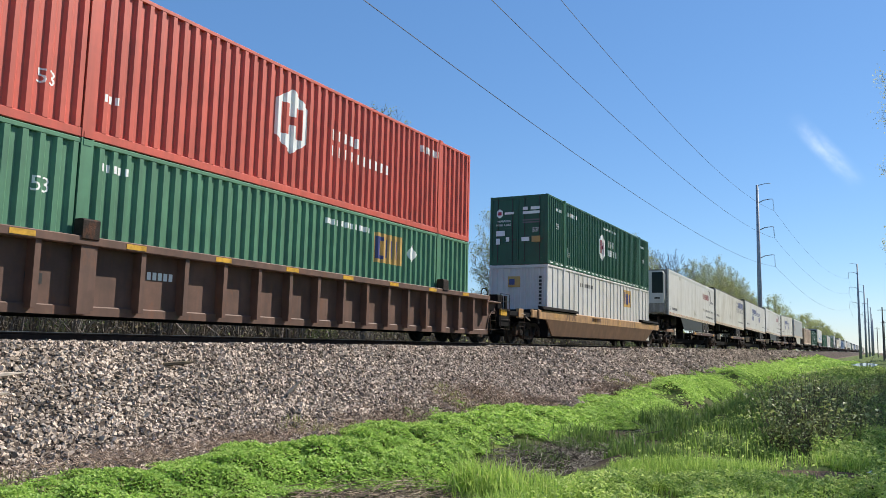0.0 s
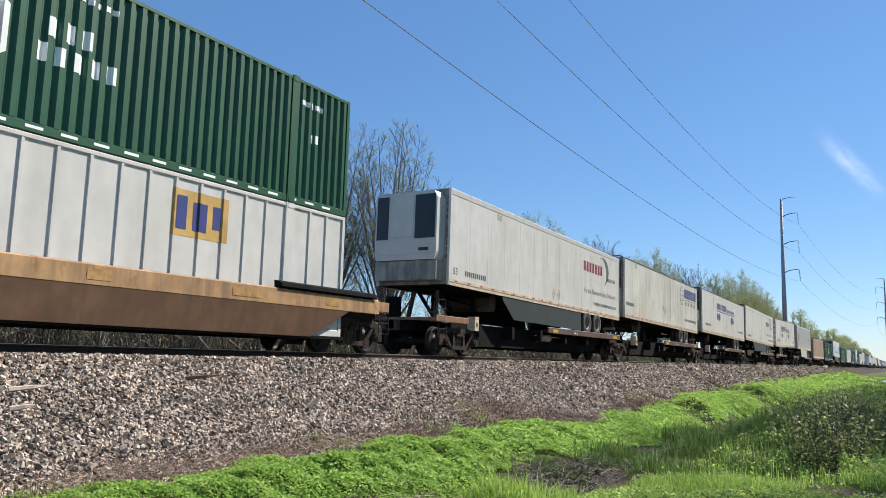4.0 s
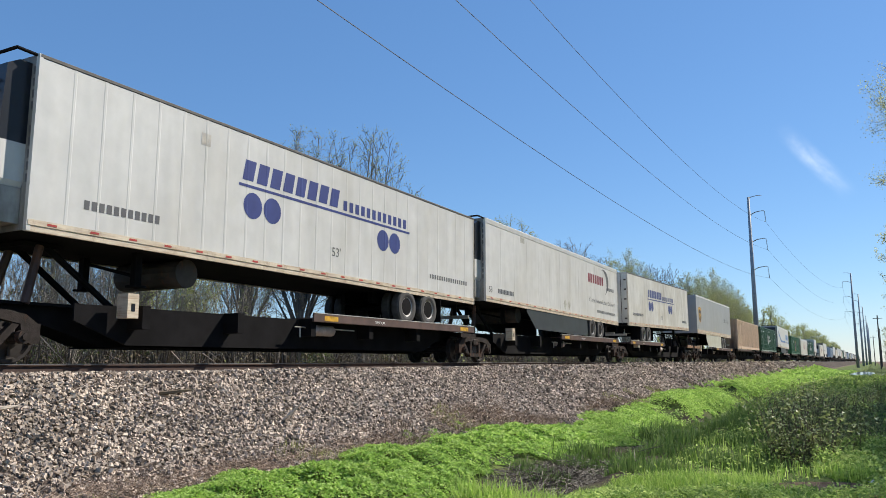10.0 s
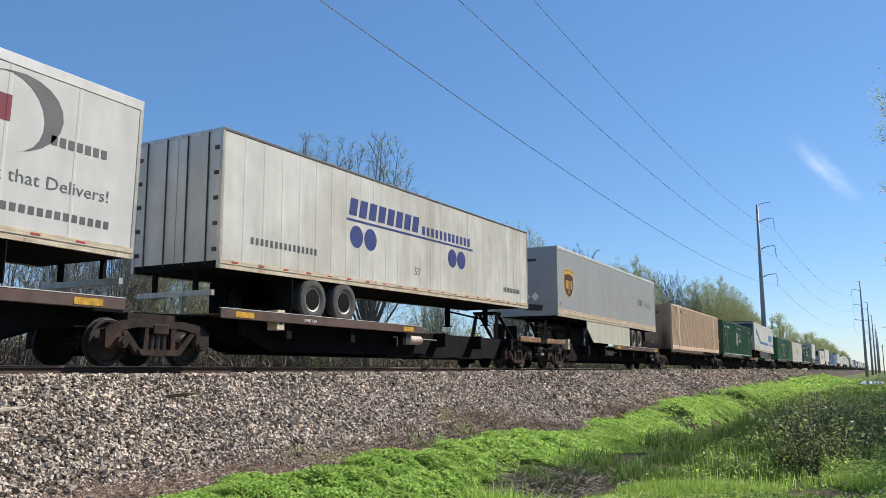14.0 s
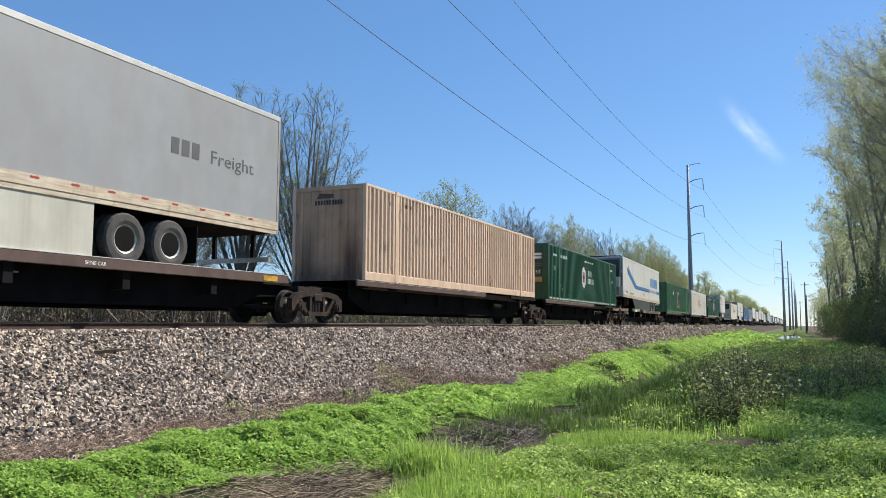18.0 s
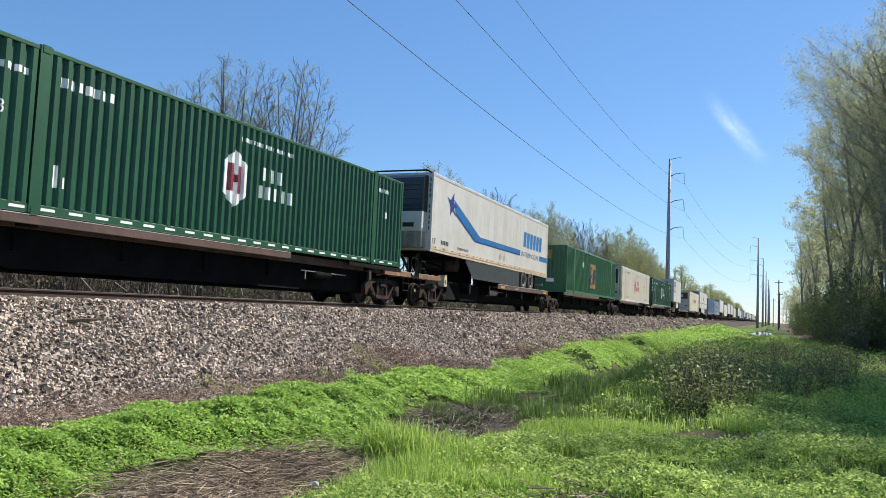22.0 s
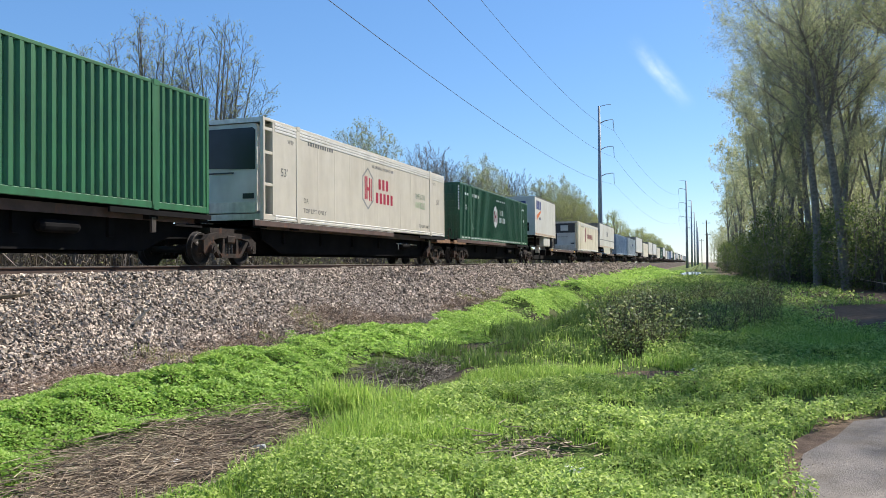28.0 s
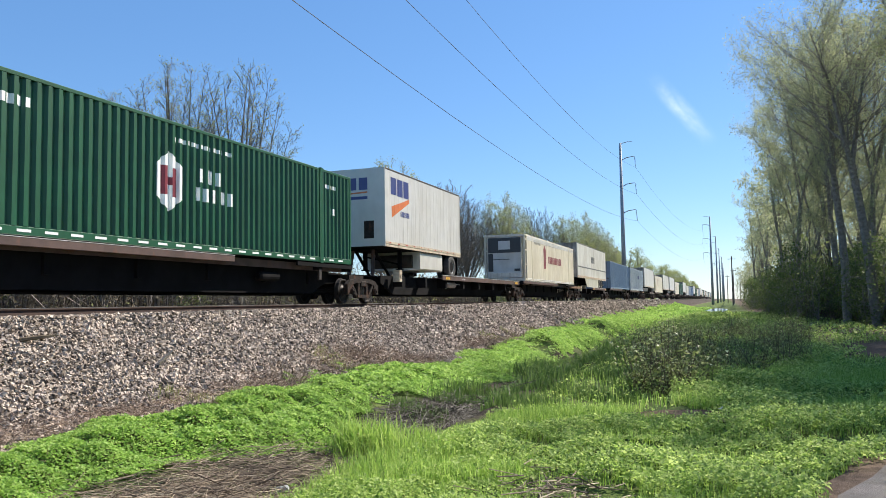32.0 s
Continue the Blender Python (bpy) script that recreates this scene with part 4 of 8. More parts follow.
    if wheels_at is None:
        for y in (0.12, 1.98, length - 1.98, length - 0.12):
            for s in (1, -1):
                part("pedestal", MB().box(s * 1.1 - 0.13, s * 1.1 + 0.13, y - 0.16, y + 0.16, 1.04, 1.27), M["dark"], c)
        for s in (1, -1):
            part("guide_post", MB().box(s * 1.22 - 0.03, s * 1.22 + 0.03, length - 2.05, length - 1.91, 0.74, 1.08, 0.008), M["spring"], c, "pale steel guide post")
    if hitch is not None:
        h = part("hitch", MB().box(-0.42, 0.42, hitch - 0.35, hitch + 0.35, 1.98, 2.06), M["dark"], c, "folding trailer hitch")
        for s in (1, -1):
            part("strut", MB().tube((s * 0.42, hitch - 0.05, 2.0), (s * 0.5, hitch - 0.3, 1.0), 0.075, k=8), M["deck"], h)
            part("strut", MB().tube((s * 0.38, hitch + 0.1, 2.0), (s * 0.42, hitch + 1.45, 1.03), 0.06, k=8), M["dark"], h)
    for s, free, y0 in ((1, end_a, a), (-1, end_b, b)):
        if free:
            yt = y0 + s * 2.05
            part("end_platform", MB().box(-1.25, 1.25, min(y0 + s * 0.35, y0 + s * 1.0), max(y0 + s * 0.35, y0 + s * 1.0), 1.02, 1.10), M["end_rust"], c)
            for e in (-1.26, 1.26):
                part("end_step", MB().box(e - 0.03, e + 0.03, min(y0 + s * 0.35, y0 + s * 2.3), max(y0 + s * 0.35, y0 + s * 2.3), 0.98, 1.16, 0.01), M["end_rust"], c, "rusted end sill")
                ladder_rail(c, y0 + s * 0.7, e + (0.02 if e > 0 else -0.02), 0.52, 1.02)
                ladder_rail(c, y0 + s * 0.7, e, 1.12, 1.62, 0.38)
            part("coupler", MB().box(-0.13, 0.13, min(y0 - s * 0.12, y0 + s * 0.5), max(y0 - s * 0.12, y0 + s * 0.5), 0.74, 0.98).box(-0.2, 0.2, min(y0 - s * 0.12, y0 + s * 0.16), max(y0 - s * 0.12, y0 + s * 0.16), 0.70, 1.0), M["spring"], c)
            part("brake_hose", MB().tube((0.3, y0 + s * 0.4, 0.9), (0.3, y0 + s * 0.1, 0.45), 0.025).tube((0.3, y0 + s * 0.1, 0.45), (0.25, y0 - s * 0.15, 0.38), 0.025), M["dark"], c)
            part("brake_wheel_stand", MB().box(-0.55, -0.2, min(y0 + s * 0.45, y0 + s * 0.75), max(y0 + s * 0.45, y0 + s * 0.75), 1.10, 1.72), M["dark"], c)
            part("brake_wheel", MB().ring(0.98, y0 + s * 0.55, 1.5, [(-0.015, 0.24), (0.015, 0.24), (0.015, 0.27), (-0.015, 0.27), (-0.015, 0.24)], 16), M["dark"], c)
            truck(c, yt, spin)
    if not end_b:
        truck(c, b, spin)
        for s in (1, -1):
            part("side_bearing", MB().box(s * 0.62 - 0.22, s * 0.62 + 0.22, b - 0.55, b + 0.55, 0.84, 0.97), M["frame_cast"], c)
    if wheels_at is not None:
        part("step_box", MB().box(1.0, 1.28, a + 2.72, a + 2.96, 0.8, 1.24), M["sill_cream"], c)
        part("step_hole", MB().box(1.281, 1.286, a + 2.8, a + 2.88, 0.92, 1.06), M["black_panel"], c)
    yt = 7.6 if wheels_at is not None else length * 0.7
    part("air_tank", MB().tube((0.95, yt, 0.78), (0.95, yt + 0.85, 0.78), 0.13, k=14).tube((0.95, yt - 0.08, 0.78), (0.95, yt, 0.78), 0.08, 0.13, 14).tube((0.95, yt + 0.85, 0.78), (0.95, yt + 0.93, 0.78), 0.13, 0.08, 14), M["tank_pale" if wheels_at else "dark"], c, "dusty air tank")
    if wheels_at is not None or end_b:
        part("brake_rod", MB().tube((1.05, yt - 0.7, 0.84), (1.05, yt + 1.7, 0.82), 0.016, k=5).tube((1.05, yt - 0.5, 0.84), (1.05, yt - 0.5, 0.6), 0.02, k=5), M["alu"], c)
    return c


def sill_bars(c, prof, y, z, n, h=0.16, ink="grey_ink", w=0.13):
    mark(c, letters(y, y + n * w, z, z + h, n, 0.3), prof, ink, "number")


def well_car_ribbed():
    """The brown well car with outside posts: y = 0 at the near end of its containers."""
    c = thing("well_car", "brown ribbed well car with yellow reflectors, carrying two stacked containers", "rail car", "rail cars of the train")
    L = C_LEN
    a, b = -1.35, L + 1.15
    for s in (1, -1):
        e = s * 1.56
        part("side_sill", MB().box(min(e, e - s * 0.3), max(e, e - s * 0.3), a, b, 1.42, 1.57, 0.015), M["brown_car"], c, "brown top sill")
        arch = [(1.0 + 0.75 * math.cos(radians(w)), 0.42 + 0.75 * math.sin(radians(w))) for w in range(190, 105, -10)]
        side = [(a - y, z) for y, z in arch[::-1]] + [(b + y, z) for y, z in arch] + [(b + 0.95, 1.28), (b + 0.95, 1.36), (b, 1.42), (a, 1.42), (a - 0.95, 1.36), (a - 0.95, 1.28)]
        part("side_plate", MB().slab(side, min(s * 1.29, s * 1.31), max(s * 1.29, s * 1.31)), M["brown_car"], c)
        for q, d in ((a, -1), (b, 1)):
            mb = MB()
            for (y0, z0), (y1, z1) in zip(arch[:-1], arch[1:]):
                mb.tube((s * 1.33, q + d * y0, z0), (s * 1.33, q + d * y1, z1), 0.028, k=5)
            part("wheel_arch", mb, M["brown_car"], c, "worn rim of the wheel arch")
            part("end_flange", MB().box(min(s * 1.28, s * 1.5), max(s * 1.28, s * 1.5), min(q, q + d * 1.0), max(q, q + d * 1.0), 1.36, 1.41, 0.01), M["brown_car"], c)
        part("bottom_chord", MB().prism([(s * 1.29, 0.28), (s * 1.36, 0.28), (s * 1.36, 0.42), (s * 1.34, 0.44), (s * 1.29, 0.44)][::s], a - 0.2, b + 0.2), M["brown_car"], c)
        n = 19
        for i in range(n):
            y = a + 0.45 + i * 1.005
            if y < b - 0.3:
                part("side_post", MB().slab([(y - 0.05, 0.36), (y + 0.05, 0.36), (y + 0.05, 1.42), (y - 0.05, 1.42)], min(s * 1.3, s * 1.52), max(s * 1.3, s * 1.52)), M["brown_car"], c)
        for y in (1.98, L - 1.98):
            part("latch_post", MB().slab([(y - 0.13, 0.3), (y + 0.13, 0.3), (y + 0.13, 1.42), (y - 0.13, 1.42)], min(s * 1.3, s * 1.53), max(s * 1.3, s * 1.53)), M["brown_car"], c, "wide brown post below the latch")
            part("latch", MB().box(min(e + s * 0.02, e - s * 0.22), max(e + s * 0.02, e - s * 0.22), y - 0.16, y + 0.16, 1.50, 1.86, 0.03), M["frame_cast"], c)
        for k in range(8):
            y = 0.6 + k * 2.1
            part("reflector", MB().box(min(s * 1.561, s * 1.566), max(s * 1.561, s * 1.566), y, y + 0.42, 1.45, 1.54), M["yellow"], c, "yellow reflector")
    part("well_floor", MB().box(-1.29, 1.29, a + 0.5, b - 0.9, 0.28, 0.34), M["dark"], c)
    for s, y0 in ((1, a), (-1, b)):
        part("end_bulkhead", MB().box(-1.5, 1.5, min(y0, y0 + s * 0.12), max(y0, y0 + s * 0.12), 0.9, 1.56), M["brown_car"], c)
        part("end_sill", MB().box(-0.4, 0.4, min(y0, y0 - s * 1.15), max(y0, y0 - s * 1.15), 0.8, 1.1), M["brown_car"], c)
        part("end_platform", MB().prism([(-1.3, 1.16), (1.3, 1.16), (1.3, 1.24), (-1.3, 1.24)], min(y0, y0 - s * 0.95), max(y0, y0 - s * 0.95)), M["brown_car"], c)
        for e in (-1.3, 1.3):
            part("end_apron", MB().box(e - 0.02, e + 0.02, min(y0 - s * 0.9, y0 - s * 0.4), max(y0 - s * 0.9, y0 - s * 0.4), 1.0, 1.36), M["brown_car"], c)
        part("coupler", MB().box(-0.14, 0.14, min(y0 - s * 0.9, y0 - s * 1.55), max(y0 - s * 0.9, y0 - s * 1.55), 0.74, 0.98), M["spring"], c)
        ladder_rail(c, y0 - s * 0.75, 1.33, 0.45, 1.1)
        truck(c, y0 + s * 0.15 - s * 0.1)
    part("grab_iron", MB().tube((1.1, b + 0.85, 1.24), (1.1, b + 0.85, 1.72), 0.014).tube((0.5, b + 0.85, 1.72), (1.1, b + 0.85, 1.72), 0.014), M["alu"], c)
    part("brake_wheel", MB().ring(1.0, b + 0.7, 1.62, [(-0.015, 0.25), (0.015, 0.25), (0.015, 0.28), (-0.015, 0.28), (-0.015, 0.25)], 18), M["dark"], c)
    flat = [(a, 1.315), (b, 1.315)]
    mark(c, letters(3.25, 4.0, 0.98, 1.12, 6, 0.3), flat, "white_ink", "number")
    mark(c, [rect(1.05, 1.35, 0.75, 0.92)], flat, "black_ink", "plate")
    return c


def well_car_tub():
    """The ochre and brown well car with smooth sides that lean in towards the bottom."""
    c = thing("well_car", "ochre and brown rusted well car with smooth leaning sides", "rail car", "rail cars of the train")
    L = C_LEN
    a, b = -1.4, L + 1.25
    for s in (1, -1):
        part("side_sill", MB().prism([(s * 1.52, 0.98), (s * 1.52, 1.30), (s * 1.46, 1.33), (s * 1.36, 1.33), (s * 1.36, 0.98)][::s], a, b), M["ochre_car"], c, "ochre rusted side sill")
        lo = [(a + 0.75, 0.98), (b - 1.2, 0.98), (b - 2.4, 0.34), (a + 1.75, 0.34)]
        mb = MB()
        n = len(mb.v)
        xo = {0.98: 1.515, 0.34: 1.38}
        mb.v += [(s * xo[z], y, z) for y, z in lo] + [(s * (xo[z] - 0.05), y, z) for y, z in lo]
        fs = [(0, 1, 2, 3), (7, 6, 5, 4), (0, 4, 5, 1), (1, 5, 6, 2), (2, 6, 7, 3), (3, 7, 4, 0)]
        mb.f += [f if s < 0 else f[::-1] for f in fs]
        # the dark tone of this face stands in for its weaker light
        part("side_tub", mb, M["brown_low"], c, "grimy lower side, its weaker light put in as dark brown")
        for y0, y1 in ((-1.1, 3.0), (L - 2.4, L + 1.1)):
            part("top_flap", MB().prism([(s * 1.36, 1.33), (s * 1.58, 1.36), (s * 1.56, 1.44), (s * 1.34, 1.50)][::s], y0, y1), M["dark"], c, "dark flared end sill")
    part("well_floor", MB().box(-1.36, 1.36, a + 1.3, b - 1.2, 0.30, 0.36), M["dark"], c)
    part("well_end", MB().box(-1.36, 1.36, -0.12, -0.05, 0.36, 1.3), M["dark"], c)
    for s, y0 in ((1, a), (-1, b)):
        part("end_bulkhead", MB().box(-1.45, 1.45, min(y0 + s * 0.05, y0 + s * 0.2), max(y0 + s * 0.05, y0 + s * 0.2), 0.8, 1.34), M["dark"], c)
        part("end_sill", MB().box(-0.4, 0.4, min(y0, y0 - s * 0.75), max(y0, y0 - s * 0.75), 0.8, 1.15), M["dark"], c)
        part("end_platform", MB().box(-1.4, 1.4, min(y0, y0 - s * 0.55), max(y0, y0 - s * 0.55), 1.10, 1.20), M["dark"], c)
        for e in (-1.41, 1.41):
            part("end_step", MB().box(e - 0.03, e + 0.03, min(y0, y0 - s * 0.55), max(y0, y0 - s * 0.55), 1.02, 1.3), M["ochre_car"], c)
        yc = a - 3.4 if s > 0 else b + 0.5
        part("coupler", MB().box(-0.14, 0.14, min(yc, yc - s * 0.4), max(yc, yc - s * 0.4), 0.74, 0.98), M["spring"], c)
        if s < 0:
            ladder_rail(c, y0 - s * 0.3, 1.46, 0.5, 1.05)
        truck(c, y0 - 0.1 if s > 0 else y0 - 0.45)
    # the long end deck beyond the well, with its brake stand
    e = a - 3.4
    part("end_sill", MB().slab([(e, 0.78), (a - 0.5, 0.78), (a - 0.5, 1.16), (e, 1.16)], -0.42, 0.42), M["dark"], c)
    part("end_deck", MB().box(-1.38, 1.38, e + 0.75, a - 0.55, 1.0, 1.16, 0.01), M["dark"], c)
    part("end_deck", MB().box(-1.3, 1.3, e, e + 0.75, 0.95, 1.05, 0.01), M["dark"], c)
    for s in (1, -1):
        part("corner_plate", MB().box(s * 1.36 - 0.04, s * 1.36 + 0.04, e, e + 0.82, 0.6, 1.2), M["dark"], c)
        part("brake_stand", MB().box(s * 0.98 - 0.28, s * 0.98 + 0.28, e + 0.15, e + 0.6, 1.05, 1.7, 0.04), M["dark"], c)
        part("stand_plate", MB().box(s * 1.3 - 0.03, s * 1.3 + 0.03, e + 0.62, e + 0.8, 1.16, 1.68), M["dark"], c)
        part("reflector", MB().box(s * 1.406 - 0.004, s * 1.406 + 0.004, e + 0.02, e + 0.62, 0.97, 1.19), M["yellow"], c, "yellow reflector plate")
        ladder_rail(c, e + 0.42, s * 1.43, 0.5, 1.16, 0.78)
        ladder_rail(c, e + 0.42, s * 1.42, 1.2, 1.72, 0.78)
        ladder_rail(c, a - 1.5, s * 1.43, 0.62, 0.95, 0.52)
        part("step_box", MB().box(s * 1.36 - 0.06, s * 1.36 + 0.06, a - 1.72, a - 1.32, 0.93, 1.28, 0.015), M["ochre_car"], c)
        part("latch_box", MB().box(s * 1.4 - 0.05, s * 1.4 + 0.05, a - 0.5, a - 0.05, 1.0, 1.3, 0.02), M["ochre_car"], c)
        part("air_pipe", MB().tube((s * 1.4, a - 1.7, 1.12), (s * 1.42, a - 1.15, 1.08), 0.015, k=5).tube((s * 1.42, a - 1.1, 1.0), (s * 1.42, a - 0.7, 0.88), 0.015, k=5), M["alu"], c)
    flat = [(a, 1.522), (b, 1.522)]
    for y, w in ((0.2, 0.7), (5.2, 0.5), (9.2, 0.45), (12.4, 0.8), (15.3, 0.5)):
        mark(c, [rect(y, y + w, 1.06, 1.24)], flat, "orange", "patch")
    mark(c, letters(5.0, 6.3, 1.08, 1.24, 9, 0.35), flat, "brown_ink", "number")
    mark(c, [rect(1.6 + 0.35 * i, 1.72 + 0.35 * i, 1.02, 1.26, 0.1 * (-1) ** i) for i in range(4)], flat, "brown_low", "scrawl")
    return c


Z2 = 0.36                       # base of the lower box in a well
ZS = 1.27                       # base of a box on a spine platform
ZT = 1.065                      # deck under a trailer's tyres

# --- well car with the red box on the green one
Y = -117.15
on_train(well_car_ribbed(), Y)
c, pr = container("container", "faded green steel container with an amber sign panel", "green_old", doors=False, pitch=0.279)
mark(c, [rect(10.7, 12.1, 1.7, 2.5)], pr, "amber", "sign_panel")
part("sign_letters", painted([rect(10.8 + d, 10.8 + d + w, z0, z1) for d, w, z0, z1 in ((0, 0.14, 1.8, 2.4), (0.14, 0.2, 1.8, 1.9), (0.14, 0.2, 2.3, 2.4), (0.45, 0.12, 1.85, 2.35), (0.7, 0.12, 1.85, 2.35), (0.95, 0.12, 1.85, 2.35))], pr, 0.008), M["navy"], c)
mark(c, [[(12.4, 2.1), (12.64, 1.82), (12.88, 2.1), (12.64, 2.4)]], pr, "white_ink", "placard")
mark(c, words("53", 1.05, 1.85, 0.36), pr, "white_ink", "size_mark")
mark(c, letters(2.3, 2.9, 2.4, 2.54, 5, 0.5), pr, "white_ink", "number")
mark(c, letters(8.6, 10.6, 2.42, 2.56, 10, 0.35), pr, "white_ink", "number")
on_train(c, Y, z=Z2)
c, pr = container("container", "red steel container with a white hexagon badge", "red", doors=False, pitch=0.279)
badge_hex(c, pr, 7.2, 1.68, 0.56, 0.76, "white_ink", "red")
mark(c, letters(8.7, 9.95, 1.62, 1.88, 5, 0.55), pr, "white_ink", "lettering")
mark(c, letters(8.7, 11.4, 1.22, 1.48, 10, 0.6), pr, "white_ink", "lettering")
mark(c, words("53", 1.0, 0.7, 0.36), pr, "white_ink", "size_mark")
mark(c, letters(2.25, 2.6, 0.72, 0.86, 3, 0.5), pr, "white_ink", "number")
mark(c, letters(13.0, 14.3, 2.3, 2.5, 8, 0.35), pr, "white_ink", "number")
on_train(c, Y, z=Z2 + C_H + 0.015)


def door_marks(c, H=C_H):
    badge = [(x, z) for x, z in [(-0.98, 2.05), (-0.84, 1.95), (-0.70, 2.05), (-0.70, 2.25), (-0.84, 2.35), (-0.98, 2.25)]]
    end_mark(c, [badge], "white_ink", -0.03)
    end_mark(c, [[(-0.92, 2.08), (-0.76, 2.08), (-0.76, 2.22), (-0.92, 2.22)]], "red_ink", -0.034)
    for x0, x1, z0, z1, ink in ((-0.62, -0.2, 2.1, 2.2, "white_ink"), (0.2, 0.42, 2.25, 2.38, "white_ink"), (0.55, 0.95, 2.25, 2.38, "white_ink"), (0.2, 0.95, 2.08, 2.2, "white_ink"),
                                (0.2, 0.95, 1.8, 1.86, "grey_ink"), (0.2, 0.95, 1.7, 1.76, "grey_ink"),
                                (-1.0, -0.6, 1.2, 1.42, "white_ink"), (-1.0, -0.82, 0.85, 1.1, "white_ink"), (-0.55, -0.4, 0.95, 1.15, "white_ink"), (0.15, 0.5, 0.95, 1.12, "white_ink"), (0.6, 0.98, 0.9, 1.15, "amber")):
        end_mark(c, [[(x0, z0), (x1, z0), (x1, z1), (x0, z1)]], ink, -0.03)
    for body, x, z, s in (("WARNING", -0.95, 1.78, 0.13), ("HIGH CUBE", -1.0, 1.62, 0.13), ("53'", 0.62, 1.32, 0.26)):
        end_mark(c, [[(x + px, z + pz) for px, pz in t] for t in text_tris(body, s)], "white_ink", -0.032)


def green_box(label, doors=True, tape=True):
    c, pr = container("container", label, "green", doors=doors, tape=tape)
    badge_hex(c, pr, 7.25, 1.5, 0.42, 0.68, "white_ink", "maroon")
    mark(c, letters(8.3, 9.25, 1.62, 1.95, 3, 0.5), pr, "white_ink", "lettering")
    mark(c, letters(8.15, 9.75, 1.18, 1.5, 5, 0.5), pr, "white_ink", "lettering")
    mark(c, words("53", 0.95, 1.55, 0.34), pr, "white_ink", "size_mark")
    mark(c, letters(0.95, 1.75, 2.3, 2.42, 5, 0.35), pr, "white_ink", "number")
    mark(c, letters(2.35, 3.6, 2.28, 2.46, 7, 0.35), pr, "white_ink", "number")
    mark(c, letters(7.4, 9.6, 2.42, 2.52, 14, 0.4), pr, "white_ink", "number")
    mark(c, [rect(2.3, 2.42, 0.5, 0.9), rect(2.5, 2.56, 0.5, 0.7)], pr, "white_ink", "number")
    mark(c, letters(14.4, 15.2, 2.3, 2.42, 5, 0.35), pr, "white_ink", "number")
    mark(c, letters(14.75, 15.05, 1.5, 1.7, 2, 0.3), pr, "white_ink", "number")
    if doors:
        door_marks(c)
    return c, pr


# --- well car with the deep green box on the white one
Y = -93.95
on_train(well_car_tub(), Y)
c, pr = container("container", "white sheet container with raised posts and an amber sign panel", "white", "hats", doors=False)
mark(c, [rect(11.0, 12.4, 1.72, 2.6)], pr, "amber", "sign_panel")
part("sign_letters", painted([rect(11.08, 11.35, 1.85, 2.48), rect(11.5, 11.85, 1.85, 2.4), rect(12.0, 12.2, 1.95, 2.4)], pr, 0.008), M["navy"], c)
mark(c, letters(4.1, 6.0, 2.25, 2.42, 9, 0.4), pr, "grey_ink", "number")
end_mark(c, [[(-0.45, 1.95), (0.1, 1.95), (0.1, 2.4), (-0.45, 2.4)]], "amber", 0.012)
end_mark(c, [[(-0.4, 2.05), (-0.15, 2.05), (-0.15, 2.3), (-0.4, 2.3)]], "navy", 0.008)
for i in range(8):
    end_mark(c, [[(0.92, 2.3 - i * 0.15), (1.04, 2.3 - i * 0.15), (1.04, 2.4 - i * 0.15), (0.92, 2.4 - i * 0.15)]], "black_ink", 0.012)
on_train(c, Y, z=Z2)
c, pr = green_box("deep green container with a white badge, stacked on a white one")
on_train(c, Y, z=Z2 + C_H + 0.015)

# --- trailers on the first spine car


def swoosh(c, pr, y, z, k=1.0):
    """A crescent that sweeps over and round the end of a word."""
    polys = []
    pts = []
    for i in range(13):
        u = i / 12
        ang = radians(118 - 200 * u)
        r = 0.62 * k
        pts.append((y + r * 1.15 * math.cos(ang), z + r * math.sin(ang), 0.17 * k * math.sin(math.pi * min(1, 0.06 + u * 0.94))))
    for (y0, z0, w0), (y1, z1, w1) in zip(pts, pts[1:]):
        polys.append([(y0 - w0, z0 - w0 * 0.2), (y0 + w0, z0 + w0 * 0.2), (y1 + w1, z1 + w1 * 0.2), (y1 - w1, z1 - w1 * 0.2)])
    mark(c, polys, pr, "grey_ink", "swoosh", "grey crescent")


def radiant(start, length, label, skirt, unit="full"):
    c, pr, z0, z1 = trailer("trailer", label, "white", length, skirt=skirt, top="bright_alu", band=0.19, unit=unit)
    e = length
    mark(c, letters(e - 4.8, e - 2.35, 2.67, 3.1, 7, 0.3), pr, "maroon", "lettering")
    swoosh(c, pr, e - 2.45, 2.86, 1.02)
    mark(c, letters(e - 1.75, e - 0.65, 2.5, 2.66, 7, 0.3), pr, "grey_ink", "lettering")
    mark(c, words("It's the Network that Delivers!", e - 4.75, 1.76, 0.3, 4.15), pr, "grey_ink", "slogan")
    mark(c, letters(e - 3.55, e - 0.5, 1.3, 1.43, 20, 0.35), pr, "grey_ink", "lettering")
    mark(c, words("53", 0.25, 1.2, 0.3), pr, "black_ink", "size_mark")
    sill_bars(c, pr, 1.0, 1.22, 11)
    mark(c, [rect(3.1, 3.5, 3.35, 3.56)], pr, "placard", "hatch")
    for y in (e - 8.05, e - 7.55):
        mark(c, [[(y - 0.19, 1.36), (y, 1.1), (y + 0.19, 1.36), (y, 1.62)]], pr, "placard", "placard")
    on_train(c, start, z=ZT, tilt=-0.75)
    return c


